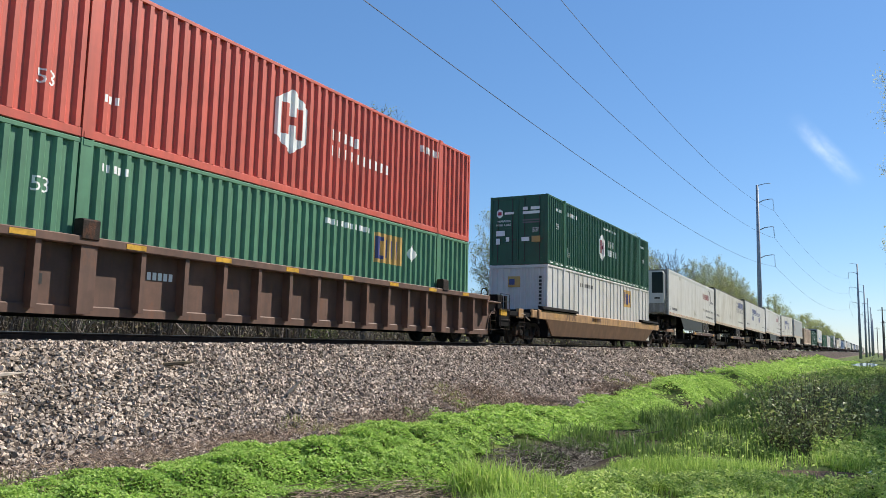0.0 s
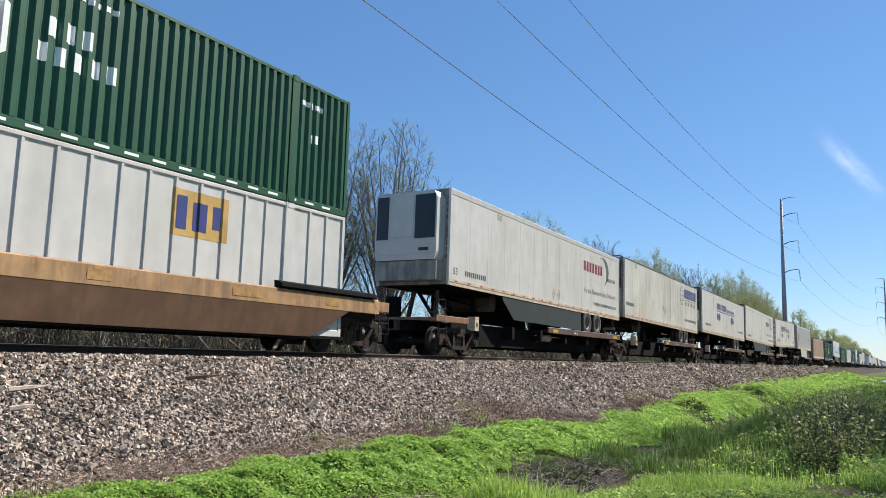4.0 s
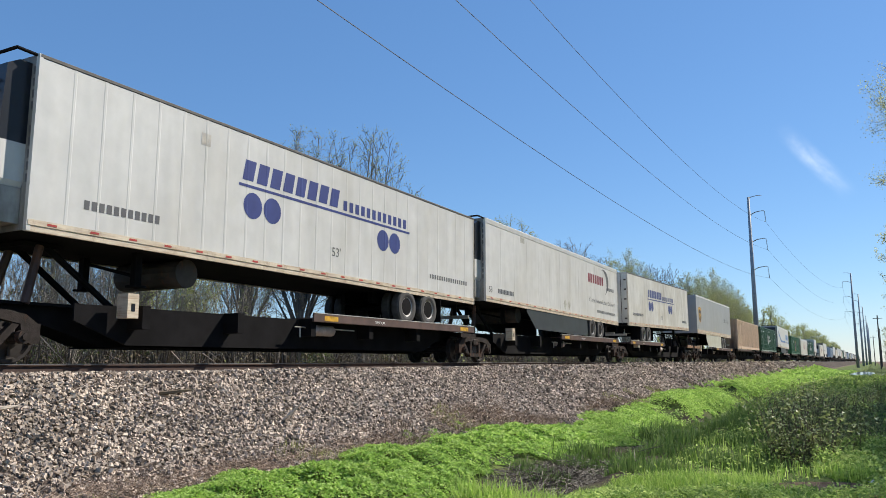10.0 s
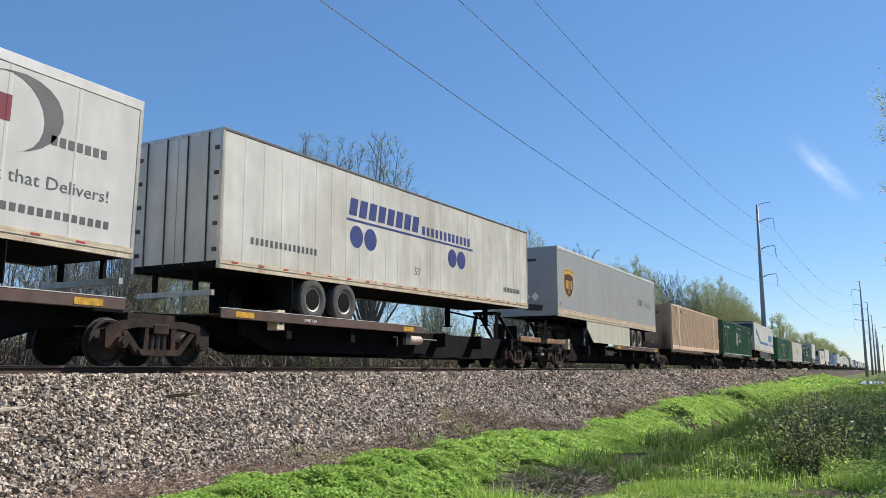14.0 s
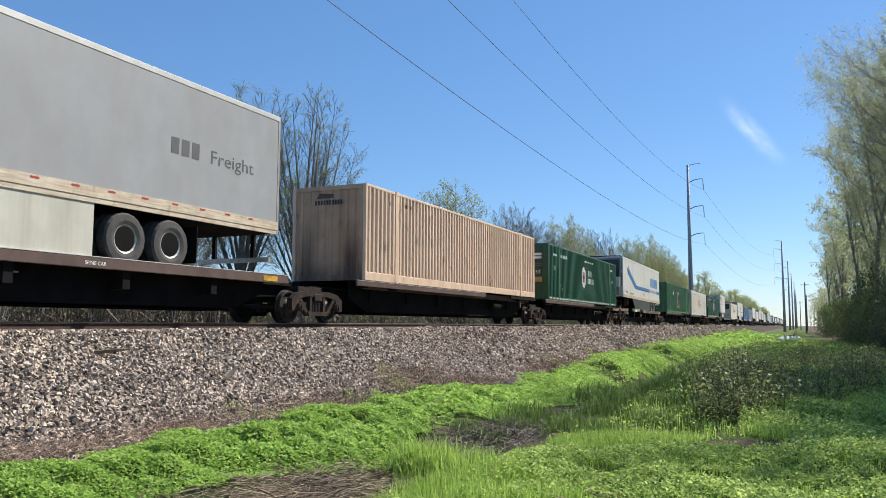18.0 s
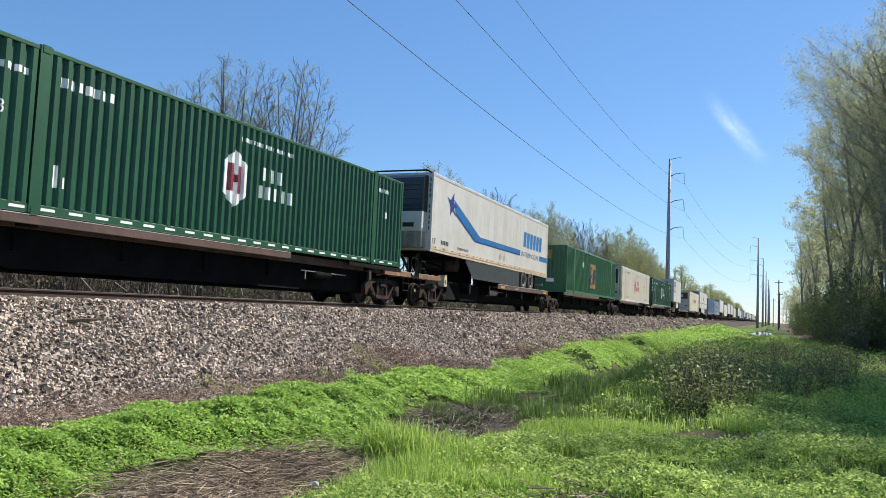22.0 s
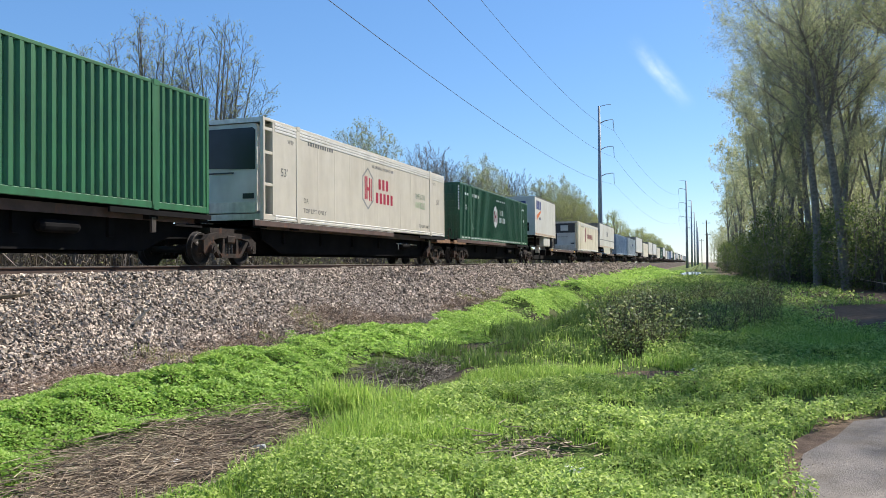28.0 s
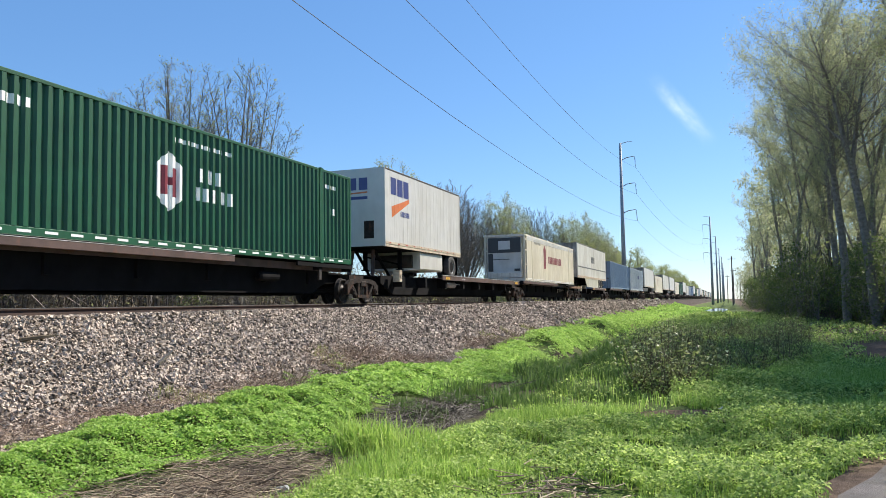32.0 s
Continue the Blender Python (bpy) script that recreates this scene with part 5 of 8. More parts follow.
radiant(-72.75, 16.15, "white refrigerated trailer with a maroon word and grey crescent", "skirt_dark", "split")
c, pr, z0, z1 = trailer("trailer", "grimy white trailer with dark blue lettering and a globe", "white_dirty", 15.4, pitch=0.6)
e = 15.4
mark(c, letters(e - 3.45, e - 0.3, 2.86, 3.42, 6, 0.2), pr, "navy", "lettering")
mark(c, [rect(e - 3.45, e - 0.3, 2.74, 2.77)], pr, "grey_ink", "line")
mark(c, letters(e - 3.3, e - 0.35, 2.42, 2.66, 7, 0.62), pr, "grey_ink", "lettering")
mark(c, letters(e - 3.4, e - 0.35, 1.46, 1.6, 21, 0.35), pr, "grey_ink", "lettering")
ring = disc(0, 0, 0.46, 0.58, 24)
cy, cz = e - 4.05, 2.97
mark(c, [[(cy + a[0], cz + a[1]), (cy + b[0], cz + b[1]), (cy + b[0] * 0.93, cz + b[1] * 0.93), (cy + a[0] * 0.93, cz + a[1] * 0.93)] for a, b in zip(ring, ring[1:] + ring[:1])]
     + [rect(cy - 0.42, cy + 0.42, cz + dz, cz + dz + 0.03) for dz in (-0.3, 0.0, 0.28)] + [rect(cy + dy, cy + dy + 0.03, cz - 0.5, cz + 0.5, 0.1) for dy in (-0.3, -0.05, 0.2)], pr, "grey_ink", "globe", "grey wire globe")
sill_bars(c, pr, 0.25, 1.48, 10)
mark(c, [rect(e - 7.87, e - 7.85, 1.2, 3.62)], pr, "grey_ink", "seam_line")
mark(c, [disc(e - 8.35, 1.85, 0.2, 0.16), disc(e - 8.0, 1.72, 0.16, 0.18)], pr, "placard", "scuff")
mark(c, [rect(1.7, 2.05, 3.45, 3.8)], pr, "alu", "hatch")
on_train(c, -55.75, z=ZT, tilt=-0.75)


def alliance(start, length, label, rear_near=False):
    c, pr, z0, z1 = trailer("trailer", label, "white_dirty" if rear_near else "white", length, rear_near=rear_near, reefer=not rear_near, pitch=0.6, zb=0.96 if rear_near else 0.88)
    a = 4.4 if rear_near else 4.75
    mark(c, letters(a, a + 3.5, 2.74, 3.2, 8, 0.24, 0.09), pr, "navy", "lettering")
    mark(c, letters(a + 3.65, a + 6.8, 2.72, 2.98, 12, 0.38), pr, "navy", "lettering")
    mark(c, [rect(a - 0.1, a + 6.9, 2.60, 2.66)], pr, "navy", "line")
    for y in (a + 0.35, a + 0.98, a + 5.5, a + 6.1):
        mark(c, [disc(y, 2.22, 0.29)], pr, "navy", "dot", "dark blue dot")
    mark(c, words("53'", a + 3.2, 1.5, 0.32), pr, "grey_ink", "size_mark")
    if rear_near:
        mark(c, letters(0.9, 3.2, 1.55, 1.7, 15, 0.45), pr, "grey_ink", "lettering")
        sill_bars(c, pr, length - 2.2, 1.45, 11)
    else:
        sill_bars(c, pr, 1.0, 1.4, 11, 0.16, "grey_ink", 0.15)
        mark(c, letters(length - 3.0, length - 0.5, 1.45, 1.58, 17, 0.45), pr, "grey_ink", "lettering")
        mark(c, [rect(3.55, 3.8, 3.2, 3.45)], pr, "alu", "hatch")
    on_train(c, start, z=ZT, tilt=0.9 if rear_near else -0.6, pivot=3.7 if rear_near else 12.4)
    return c


alliance(-38.85, 15.85, "white refrigerated trailer with dark blue lettering and dots")
radiant(-22.1, 16.0, "grimy white refrigerated trailer with a slogan and dark skirt", "skirt_dark")
alliance(-4.0, 15.9, "streaked white trailer with dark blue lettering, doors foremost", True)

# --- grey trailer, tan box, green box on the second spine car
c, pr, z0, z1 = trailer("trailer", "light grey trailer with a brown and gold shield badge", "grey_side", 16.05, zb=1.08, reefer=False, skirt="skirt_pale", tandem=(3.55, 4.72), pitch=16, nose="grey_side", top="bright_alu", sill=0.3)
def shield(points):
    """Points of the badge, from its drawing round (0, 0), one wide and one high, to the trailer's side."""
    return [(1.37 + 1.14 * y, 2.54 + 1.24 * z) for y, z in points]


sh = [(-0.5, 0.44), (-0.5, -0.1), (-0.44, -0.26), (-0.28, -0.4), (0.0, -0.5), (0.28, -0.4), (0.44, -0.26), (0.5, -0.1), (0.5, 0.44), (0.0, 0.5)]
mark(c, [shield(sh)], pr, "gold_ink", "badge", "gold-rimmed brown shield badge")
mark(c, [shield([(y * 0.9, z * 0.92) for y, z in sh])], pr, "brown_ink", "badge_field", lift=0.007)
part("badge_gold", painted([shield(q) for q in ([(-0.45, 0.26), (0.0, 0.34), (0.45, 0.26), (0.45, 0.38), (0.0, 0.44), (-0.45, 0.38)], rect(-0.34, -0.25, -0.2, 0.1), rect(-0.2, -0.13, -0.2, 0.1), rect(-0.04, 0.05, -0.36, 0.1), rect(0.1, 0.16, -0.06, 0.1), rect(0.21, 0.3, -0.2, 0.1))], pr, 0.01), M["gold_ink"], c, "gold band and bars")
mark(c, letters(12.4, 13.3, 2.38, 2.72, 3, 0.25), pr, "grey_ink", "lettering")
mark(c, words("Freight", 13.55, 2.38, 0.42, 1.5), pr, "grey_ink", "lettering")
mark(c, words("53", 0.3, 1.5, 0.24), pr, "black_ink", "size_mark")
for y in (7.6, 8.1):
    mark(c, [[(y - 0.19, 1.65), (y, 1.45), (y + 0.19, 1.65), (y, 1.87)]], pr, "placard", "placard")
end_mark(c, [[(-0.35, 3.4), (0.35, 3.4), (0.35, 3.52), (-0.35, 3.52)]], "black_ink", 0.005)
for x in (-0.1, 0.3):
    end_mark(c, [[(x - 0.17, 1.9), (x, 1.72), (x + 0.17, 1.9), (x, 2.1)]], "white_ink", 0.005)
end_mark(c, [[(-0.2, 1.35), (0.6, 1.3), (0.65, 1.55), (0.0, 1.6)]], "black_ink", 0.005, "scuff")
on_train(c, 15.0, z=ZT)

c, pr = container("container", "tan corrugated container with soot streaks and rust", "tan", doors=False, end_mat="tan_end", deep=0.048, sill=0.25)
mark(c, letters(2.35, 3.2, 2.46, 2.58, 6, 0.6), pr, "brown_low", "number")
mark(c, letters(1.35, 1.7, 2.4, 2.52, 3, 0.6), pr, "brown_low", "number")
mark(c, [disc(10.2, 0.52, 0.14, 0.2)], pr, "brown_low", "scar")
mark(c, [disc(10.19, 0.53, 0.115, 0.17)], pr, "sill_cream", "scar", "pale bare scar in the paint", lift=0.008)
end_mark(c, [[(-0.45, 2.5), (0.15, 2.5), (0.15, 2.62), (-0.35, 2.66)]], "brown_ink", 0.012)
end_mark(c, [[(-0.5 + i * 0.1, 2.3), (-0.43 + i * 0.1, 2.3), (-0.43 + i * 0.1, 2.44), (-0.5 + i * 0.1, 2.44)] for i in range(10)], "black_ink", 0.012)
on_train(c, 35.3, z=ZS)

c, pr = green_box("deep green container with door markings, on a spine car")
on_train(c, 53.75, z=ZS)

# --- white trailer with the blue stripe, green box, white cooled box
c, pr, z0, z1 = trailer("trailer", "clean white refrigerated trailer with a blue stripe and star", "white", 16.1, skirt="skirt_dark", pitch=16, nose="white", top="bright_alu", sill=0.22)
mark(c, [[(2.3, 2.5), (2.1, 3.09), (5.2, 1.93), (4.55, 1.66)]], pr, "blue_ink", "stripe", "bright blue slanting stripe")
mark(c, [[(4.55, 1.66), (11.0, 1.66), (11.0, 1.93), (5.2, 1.93)]], pr, "blue_ink", "stripe", "bright blue stripe")
mark(c, [rect(14.45, 16.0, 1.66, 1.93)], pr, "blue_ink", "stripe", "bright blue stripe")
mark(c, [[(2.3, 2.5), (2.26, 2.62), (4.6, 1.75), (4.55, 1.66)]], pr, "navy_star", "stripe_shade", lift=0.006)
mark(c, [[(4.55, 1.66), (11.0, 1.66), (11.0, 1.73), (4.62, 1.73)]], pr, "navy_star", "stripe_shade", lift=0.007)
star = [(1.39, 3.1), (1.72, 3.0), (2.1, 3.34), (2.05, 2.95), (2.46, 2.84), (2.1, 2.72), (2.3, 2.45), (1.95, 2.62), (1.72, 2.36), (1.75, 2.75)]
mark(c, [[(1.9, 2.85), a, b] for a, b in zip(star, star[1:] + star[:1])], pr, "navy_star", "star", "navy star", lift=0.009)
mark(c, letters(11.5, 14.9, 2.14, 2.92, 6, 0.2, 0.06), pr, "blue_ink", "lettering")
mark(c, words("INTERMODAL", 11.2, 1.66, 0.36, 3.1), pr, "navy", "lettering")
mark(c, words("53'", 0.12, 1.16, 0.3), pr, "black_ink", "size_mark")
mark(c, letters(0.95, 1.75, 1.2, 1.36, 5, 0.3), pr, "black_ink", "number")
mark(c, letters(2.6, 3.9, 1.16, 1.26, 14, 0.4), pr, "grey_ink", "lettering")
for y in (8.0, 8.55):
    mark(c, [[(y - 0.19, 1.35), (y, 1.15), (y + 0.19, 1.35), (y, 1.55)]], pr, "placard", "placard", lift=0.011)
end_mark(c, letters(-0.95, 0.25, 2.28, 2.42, 6, 0.2, 0.03), "black_ink", -0.49)
on_train(c, 72.35, z=ZT, tilt=-0.5)

c, pr = container("container", "mid green container with an amber sign on its end", "green_emp", doors=False)
mark(c, [rect(6.68, 8.4, 0.52, 2.18)], pr, "amber", "sign_panel", "amber sign panel")
part("sign_letters", painted([rect(6.82, 6.98, 0.73, 1.98), rect(6.98, 7.30, 0.73, 0.90), rect(6.98, 7.30, 1.26, 1.42), rect(6.98, 7.30, 1.81, 1.98), rect(7.46, 7.60, 0.83, 1.88), rect(7.76, 7.88, 0.78, 1.78), rect(8.04, 8.16, 0.83, 1.88), rect(8.22, 8.32, 1.18, 1.88)], pr, 0.008), M["navy"], c, "dark blue bars")
mark(c, [[(4.3, 1.95), (4.52, 1.65), (4.74, 1.95), (4.52, 2.3)]], pr, "white_ink", "placard")
end_mark(c, [[(-1.05, 2.05), (0.35, 2.05), (0.35, 2.6), (-1.05, 2.6)]], "amber_dim", 0.012)
end_mark(c, [[(-0.65, 2.15), (-0.45, 2.15), (-0.45, 2.5), (-0.65, 2.5)], [(-0.35, 2.15), (-0.2, 2.15), (-0.2, 2.4), (-0.35, 2.4)], [(-0.1, 2.15), (0.05, 2.15), (0.05, 2.4), (-0.1, 2.4)]], "brown_ink", 0.008)
end_mark(c, [[(-1.0, 1.9), (-0.78, 1.68), (-0.56, 1.9), (-0.78, 2.12)]], "white_ink", 0.008)
end_mark(c, [[(-0.2 + px, 1.5 + pz) for px, pz in t] for t in text_tris("53", 0.22)], "white_ink", 0.012)
end_mark(c, [[(0.0, 0.62), (0.5, 0.62), (0.5, 0.85), (0.0, 0.85)]], "white_ink", 0.012)
on_train(c, 93.0, z=ZS)


def cooled_box(label, colour, light):
    """A smooth-sided refrigerated container with its cooling unit at the leading end."""
    c, pr = container("container", label, colour, "seams", doors="none", end_mat="alu", start=0.62)
    H = C_H
    part("end_wall", MB().box(-HW + 0.08, HW - 0.08, 0.6, 0.66, 0.15, H - 0.1), M[colour], c)
    for s in (1, -1):                            # the open frame round the cooling unit
        part("frame_post", MB().box(min(s * (HW - 0.08), s * HW), max(s * (HW - 0.08), s * HW), 0.5, 0.62, 0.1, H - 0.05, 0.01), M[colour], c)
        for z in (0.95, 1.85, H - 0.36):
            part("frame_bar", MB().box(min(s * (HW - 0.06), s * (HW - 0.005)), max(s * (HW - 0.06), s * (HW - 0.005)), 0.09, 0.5, z, z + 0.09, 0.01), M[colour], c)
    u = part("cooling_unit", MB().box(-1.1, 1.05, 0.06, 0.42, 0.2, H - 0.16, 0.06), M["white_dirty"], c, "cooling unit with a dark grille")
    if light:
        part("grille", MB().prism([(-0.78, 1.5), (1.0, 1.42), (1.0, H - 0.34), (0.92, H - 0.28), (-0.7, H - 0.28), (-0.78, H - 0.36)], 0.035, 0.06), M["black_panel"], u, "dark grille")
    else:
        part("grille", MB().box(-1.06, 1.02, 0.035, 0.06, 1.75, H - 0.2), M["black_panel"], u, "dark grille")
        part("hatch", MB().box(-0.4, 0.35, 0.028, 0.035, 1.95, H - 0.4), M["white"], u)
        part("side_vent", MB().box(-1.06, -0.75, 0.035, 0.06, 0.6, 1.7), M["black_panel"], u)
    part("vent", MB().box(0.6, 0.95, 0.04, 0.06, 0.6, 0.75), M["black_panel"], u)
    part("slot", MB().box(-0.9, 0.3, 0.04, 0.06, 1.32, 1.36), M["black_panel"], u)
    for z in (H - 0.34, H - 0.25, H - 0.16):
        part("top_band", MB().box(HW - 0.02, HW + 0.008, 0.62, C_LEN - 0.1, z, z + 0.078, 0.008), M["white"], c, "bright white ribbed band")
    for z, h in ((0.012, 0.07), (0.1, 0.05)):
        part("foot_band", MB().box(HW - 0.02, HW + 0.01, 0.62, C_LEN - 0.1, z, z + h, 0.01), M["bright_alu"], c, "bright worn aluminium foot rail")
    part("unit_skirt", MB().box(-1.0, 1.0, 0.04, 0.06, 0.22, 0.5), M["alu"], u)
    return c, pr


c, pr = cooled_box("off-white refrigerated container with a crimson hexagon badge", "beige", True)
hx = hexagon(7.2, 1.5, 0.5, 0.78)
mark(c, [[a, b, (7.2 + (b[0] - 7.2) * 0.86, 1.5 + (b[1] - 1.5) * 0.89), (7.2 + (a[0] - 7.2) * 0.86, 1.5 + (a[1] - 1.5) * 0.89)] for a, b in zip(hx, hx[1:] + hx[:1])], pr, "frame_grey", "badge_outline")
mark(c, [rect(6.9, 7.0, 1.1, 1.95), rect(7.06, 7.16, 1.1, 1.95), rect(7.3, 7.4, 1.05, 1.9), rect(7.16, 7.3, 1.43, 1.55), rect(7.46, 7.54, 1.05, 1.9)], pr, "red_ink", "badge_mark", "crimson bars")
mark(c, letters(8.2, 9.3, 1.55, 1.95, 3, 0.42), pr, "red_ink", "lettering", "crimson letters")
mark(c, letters(7.95, 9.75, 1.02, 1.42, 5, 0.42), pr, "red_ink", "lettering", "crimson letters")
mark(c, words("TEMPERATURE", 12.2, 1.52, 0.32, 1.25), pr, "dark_green_ink", "lettering", "dark green words")
mark(c, words("CONTROLLED", 12.2, 1.12, 0.4, 1.25), pr, "lime_ink", "lettering", "pale green words")
mark(c, words("WARNING HIGH CUBE", 7.6, 2.3, 0.17, 2.1), pr, "grey_ink", "lettering")
mark(c, words("TOP LIFT ONLY", 12.6, 0.3, 0.2, 1.4), pr, "grey_ink", "lettering")
mark(c, words("53'", 15.0, 1.45, 0.34), pr, "grey_ink", "size_mark")
mark(c, words("53'", 0.95, 1.3, 0.34), pr, "grey_ink", "size_mark")
mark(c, words("TOP LIFT ONLY", 2.3, 0.32, 0.2, 1.55), pr, "grey_ink", "lettering")
mark(c, words("DA", 2.32, 0.62, 0.22), pr, "grey_ink", "lettering")
mark(c, words("WTP", 1.35, 2.3, 0.17), pr, "grey_ink", "lettering")
mark(c, words("WTP", 14.5, 2.3, 0.17), pr, "grey_ink", "lettering")
mark(c, letters(2.6, 4.4, 2.42, 2.55, 11, 0.4), pr, "grey_ink", "number")
on_train(c, 111.7, z=ZS)

# --- green box, short trailer, cooled box on the fourth spine car
c, pr = green_box("deep green container with a ribbed end, behind a white one", doors=False)
for i in range(6):
    part("end_rib", MB().box(-HW + 0.12, HW - 0.12, 0.0, 0.03, 0.5 + i * 0.36, 0.62 + i * 0.36), M["green"], c)
end_mark(c, [[(-0.25 + px, 1.75 + pz) for px, pz in t] for t in text_tris("53'", 0.24)], "white_ink", -0.006)
end_mark(c, [[(-0.1, 0.85), (0.4, 0.85), (0.4, 1.15), (-0.1, 1.15)], [(0.05, 0.62), (0.25, 0.62), (0.25, 0.8), (0.05, 0.8)]], "white_ink", -0.006)
end_mark(c, [[(-0.95, 2.3), (-0.8, 2.2), (-0.65, 2.3), (-0.65, 2.5), (-0.8, 2.6), (-0.95, 2.5)]], "white_ink", -0.006)
end_mark(c, [[(-0.88, 2.3), (-0.72, 2.3), (-0.72, 2.5), (-0.88, 2.5)]], "red_ink", -0.009)
end_mark(c, [[(-0.55 + k * 0.1, 2.42), (-0.5 + k * 0.1, 2.42), (-0.5 + k * 0.1, 2.54), (-0.55 + k * 0.1, 2.54)] for k in range(3)] + [[(-0.55 + k * 0.1, 2.25), (-0.5 + k * 0.1, 2.25), (-0.5 + k * 0.1, 2.37), (-0.55 + k * 0.1, 2.37)] for k in range(5)], "white_ink", -0.006)
for i in range(9):
    end_mark(c, [[(1.2, 2.6 - i * 0.14), (1.27, 2.6 - i * 0.14), (1.27, 2.7 - i * 0.14), (1.2, 2.7 - i * 0.14)]], "white_ink", -0.006)
on_train(c, 130.4, z=ZS)

c, pr, z0, z1 = trailer("trailer", "short white trailer with purple letters and an orange wedge", "white", 8.5, reefer=False, pitch=0.42, tandem=(1.2,), nose="white", H=2.9, zb=1.0)
mark(c, letters(0.55, 2.35, 2.95, 3.6, 3, 0.12), pr, "navy", "lettering", "purple letters")
mark(c, [[(0.6, 2.5), (2.3, 2.95), (2.35, 2.82), (0.65, 2.1)]], pr, "wedge", "wedge", "orange wedge")
mark(c, letters(1.45, 2.35, 2.2, 2.4, 7, 0.3), pr, "navy", "lettering")
end_mark(c, [[(-0.2, 3.1), (0.15, 3.1), (0.15, 3.55), (-0.2, 3.55)], [(0.25, 3.1), (0.6, 3.1), (0.6, 3.55), (0.25, 3.55)]], "navy", 0.005)
end_mark(c, [[(-0.2, 2.95), (0.6, 2.98), (0.6, 3.04), (-0.2, 3.0)]], "wedge", 0.005)
end_mark(c, [[(-0.3, 2.75), (0.6, 2.75), (0.6, 2.86), (-0.3, 2.86)]], "navy", 0.005)
end_mark(c, [[(0.45, 1.3), (0.85, 1.3), (0.85, 1.95), (0.45, 1.95)]], "frame_cast", 0.004, "connector_box")
part("storage_box", MB().box(-1.2, 1.22, 3.6, 6.2, 0.25, 1.0, 0.06), M["white_dirty"], c, "white box under the floor")
on_train(c, 149.3, z=ZT)

c, pr = cooled_box("cream refrigerated container with brown lettering", "cream", False)
mark(c, [[(5.3, 0.9), (5.9, 0.9), (6.0, 2.2), (5.6, 2.5), (5.2, 2.2)]], pr, "maroon", "badge", "brown figure")
mark(c, letters(6.7, 11.2, 1.3, 1.8, 10, 0.22), pr, "maroon", "lettering", "brown letters")
mark(c, letters(2.5, 4.4, 2.4, 2.52, 11, 0.4), pr, "grey_ink", "number")
on_train(c, 170.2, z=ZS)

c, pr, z0, z1 = trailer("trailer", "grey-white trailer with a dark stripe along its foot", "white_dirty", 16.0, reefer=False, skirt="skirt_pale")
mark(c, [rect(0.2, 15.8, 1.75, 1.85)], pr, "grey_ink", "stripe")
mark(c, letters(7.0, 9.0, 2.3, 2.9, 3, 0.2), pr, "grey_ink", "lettering")
on_train(c, 188.3, z=ZT)
c, pr = container("container", "blue-grey corrugated steel container on a spine car", "blue_box", doors=True)
blue = on_train(c, 207.7, z=ZS)
c, pr = container("container", "silver-grey corrugated steel container on a spine car", "silver_box", doors=True)
mark(c, letters(9.0, 11.0, 1.6, 2.0, 3, 0.2), pr, "navy", "lettering")
silver = on_train(c, 226.0, z=ZS)

# platforms under them: (load, start, length, gap before, gap after, free end before, free end after, hitch, wheel deck)
PLATFORMS = [
    ("trailer", -72.75, 16.15, 0.95, 0.45, True, False, 0.9, (7.6, 16.2)), ("trailer", -55.75, 15.4, 0.85, 0.8, False, False, 0.9, (7.2, 15.4)),
    ("trailer", -38.85, 15.85, 0.7, 0.45, False, False, 0.9, (7.3, 15.8)), ("trailer", -22.1, 16.0, 0.45, 0.9, False, False, 0.9, (7.4, 15.9)),
    ("trailer", -4.0, 15.9, 0.9, 1.55, False, True, 15.0, (0.1, 8.0)),
    ("trailer", 15.0, 16.05, 1.55, 2.1, True, False, 0.9, (7.8, 16.5)), ("container", 35.3, 16.15, 2.1, 1.15, False, False, None, None), ("container", 53.75, 16.15, 1.15, 1.25, False, True, None, None),
    ("trailer", 72.35, 16.1, 1.2, 2.2, True, False, 0.9, (7.8, 16.4)), ("container", 93.0, 16.15, 2.2, 1.25, False, False, None, None), ("container", 111.7, 16.15, 1.3, 1.25, False, True, None, None),
    ("container", 130.4, 16.15, 1.3, 1.3, True, False, None, None), ("trailer", 149.3, 8.5, 1.4, 11.4, False, False, 0.9, (6.0, 19.3)), ("container", 170.2, 16.15, 1.0, 1.2, False, True, None, None),
    ("trailer", 188.3, 16.0, 1.2, 1.6, True, False, 0.9, (7.4, 15.9)), ("container", 207.7, 16.15, 1.6, 1.1, False, False, None, None), ("container", 226.0, 16.15, 1.1, 1.2, False, True, None, None),
]
for i, (load, start, length, ga, gb, ea, eb, hitch, deck) in enumerate(PLATFORMS):
    on_train(spine_unit(load, length, ga, gb, ea, eb, hitch, deck, spin=start < 170), start)

# the rest of the train, far off: the same kinds of boxes again, with their main parts alone
KEEP = {"side_panel", "top_rail", "bottom_rail", "corner_post", "lifting_post", "roof", "floor", "end_wall", "end_header", "door", "nose_wall", "cooling_unit", "grille", "badge",
        "stripe", "side_skirt", "wheel", "tyre", "centre_sill", "deck", "deck_edge", "truck", "side_frame", "wheelset", "sign_panel", "pedestal"}


def lean(src):
    m = copy_thing(src, pose(0, 0, -50))
    for o in list(m.children_recursive)[::-1]:
        if o.name.split(".")[0] not in KEEP:
            bpy.data.objects.remove(o)
    return m


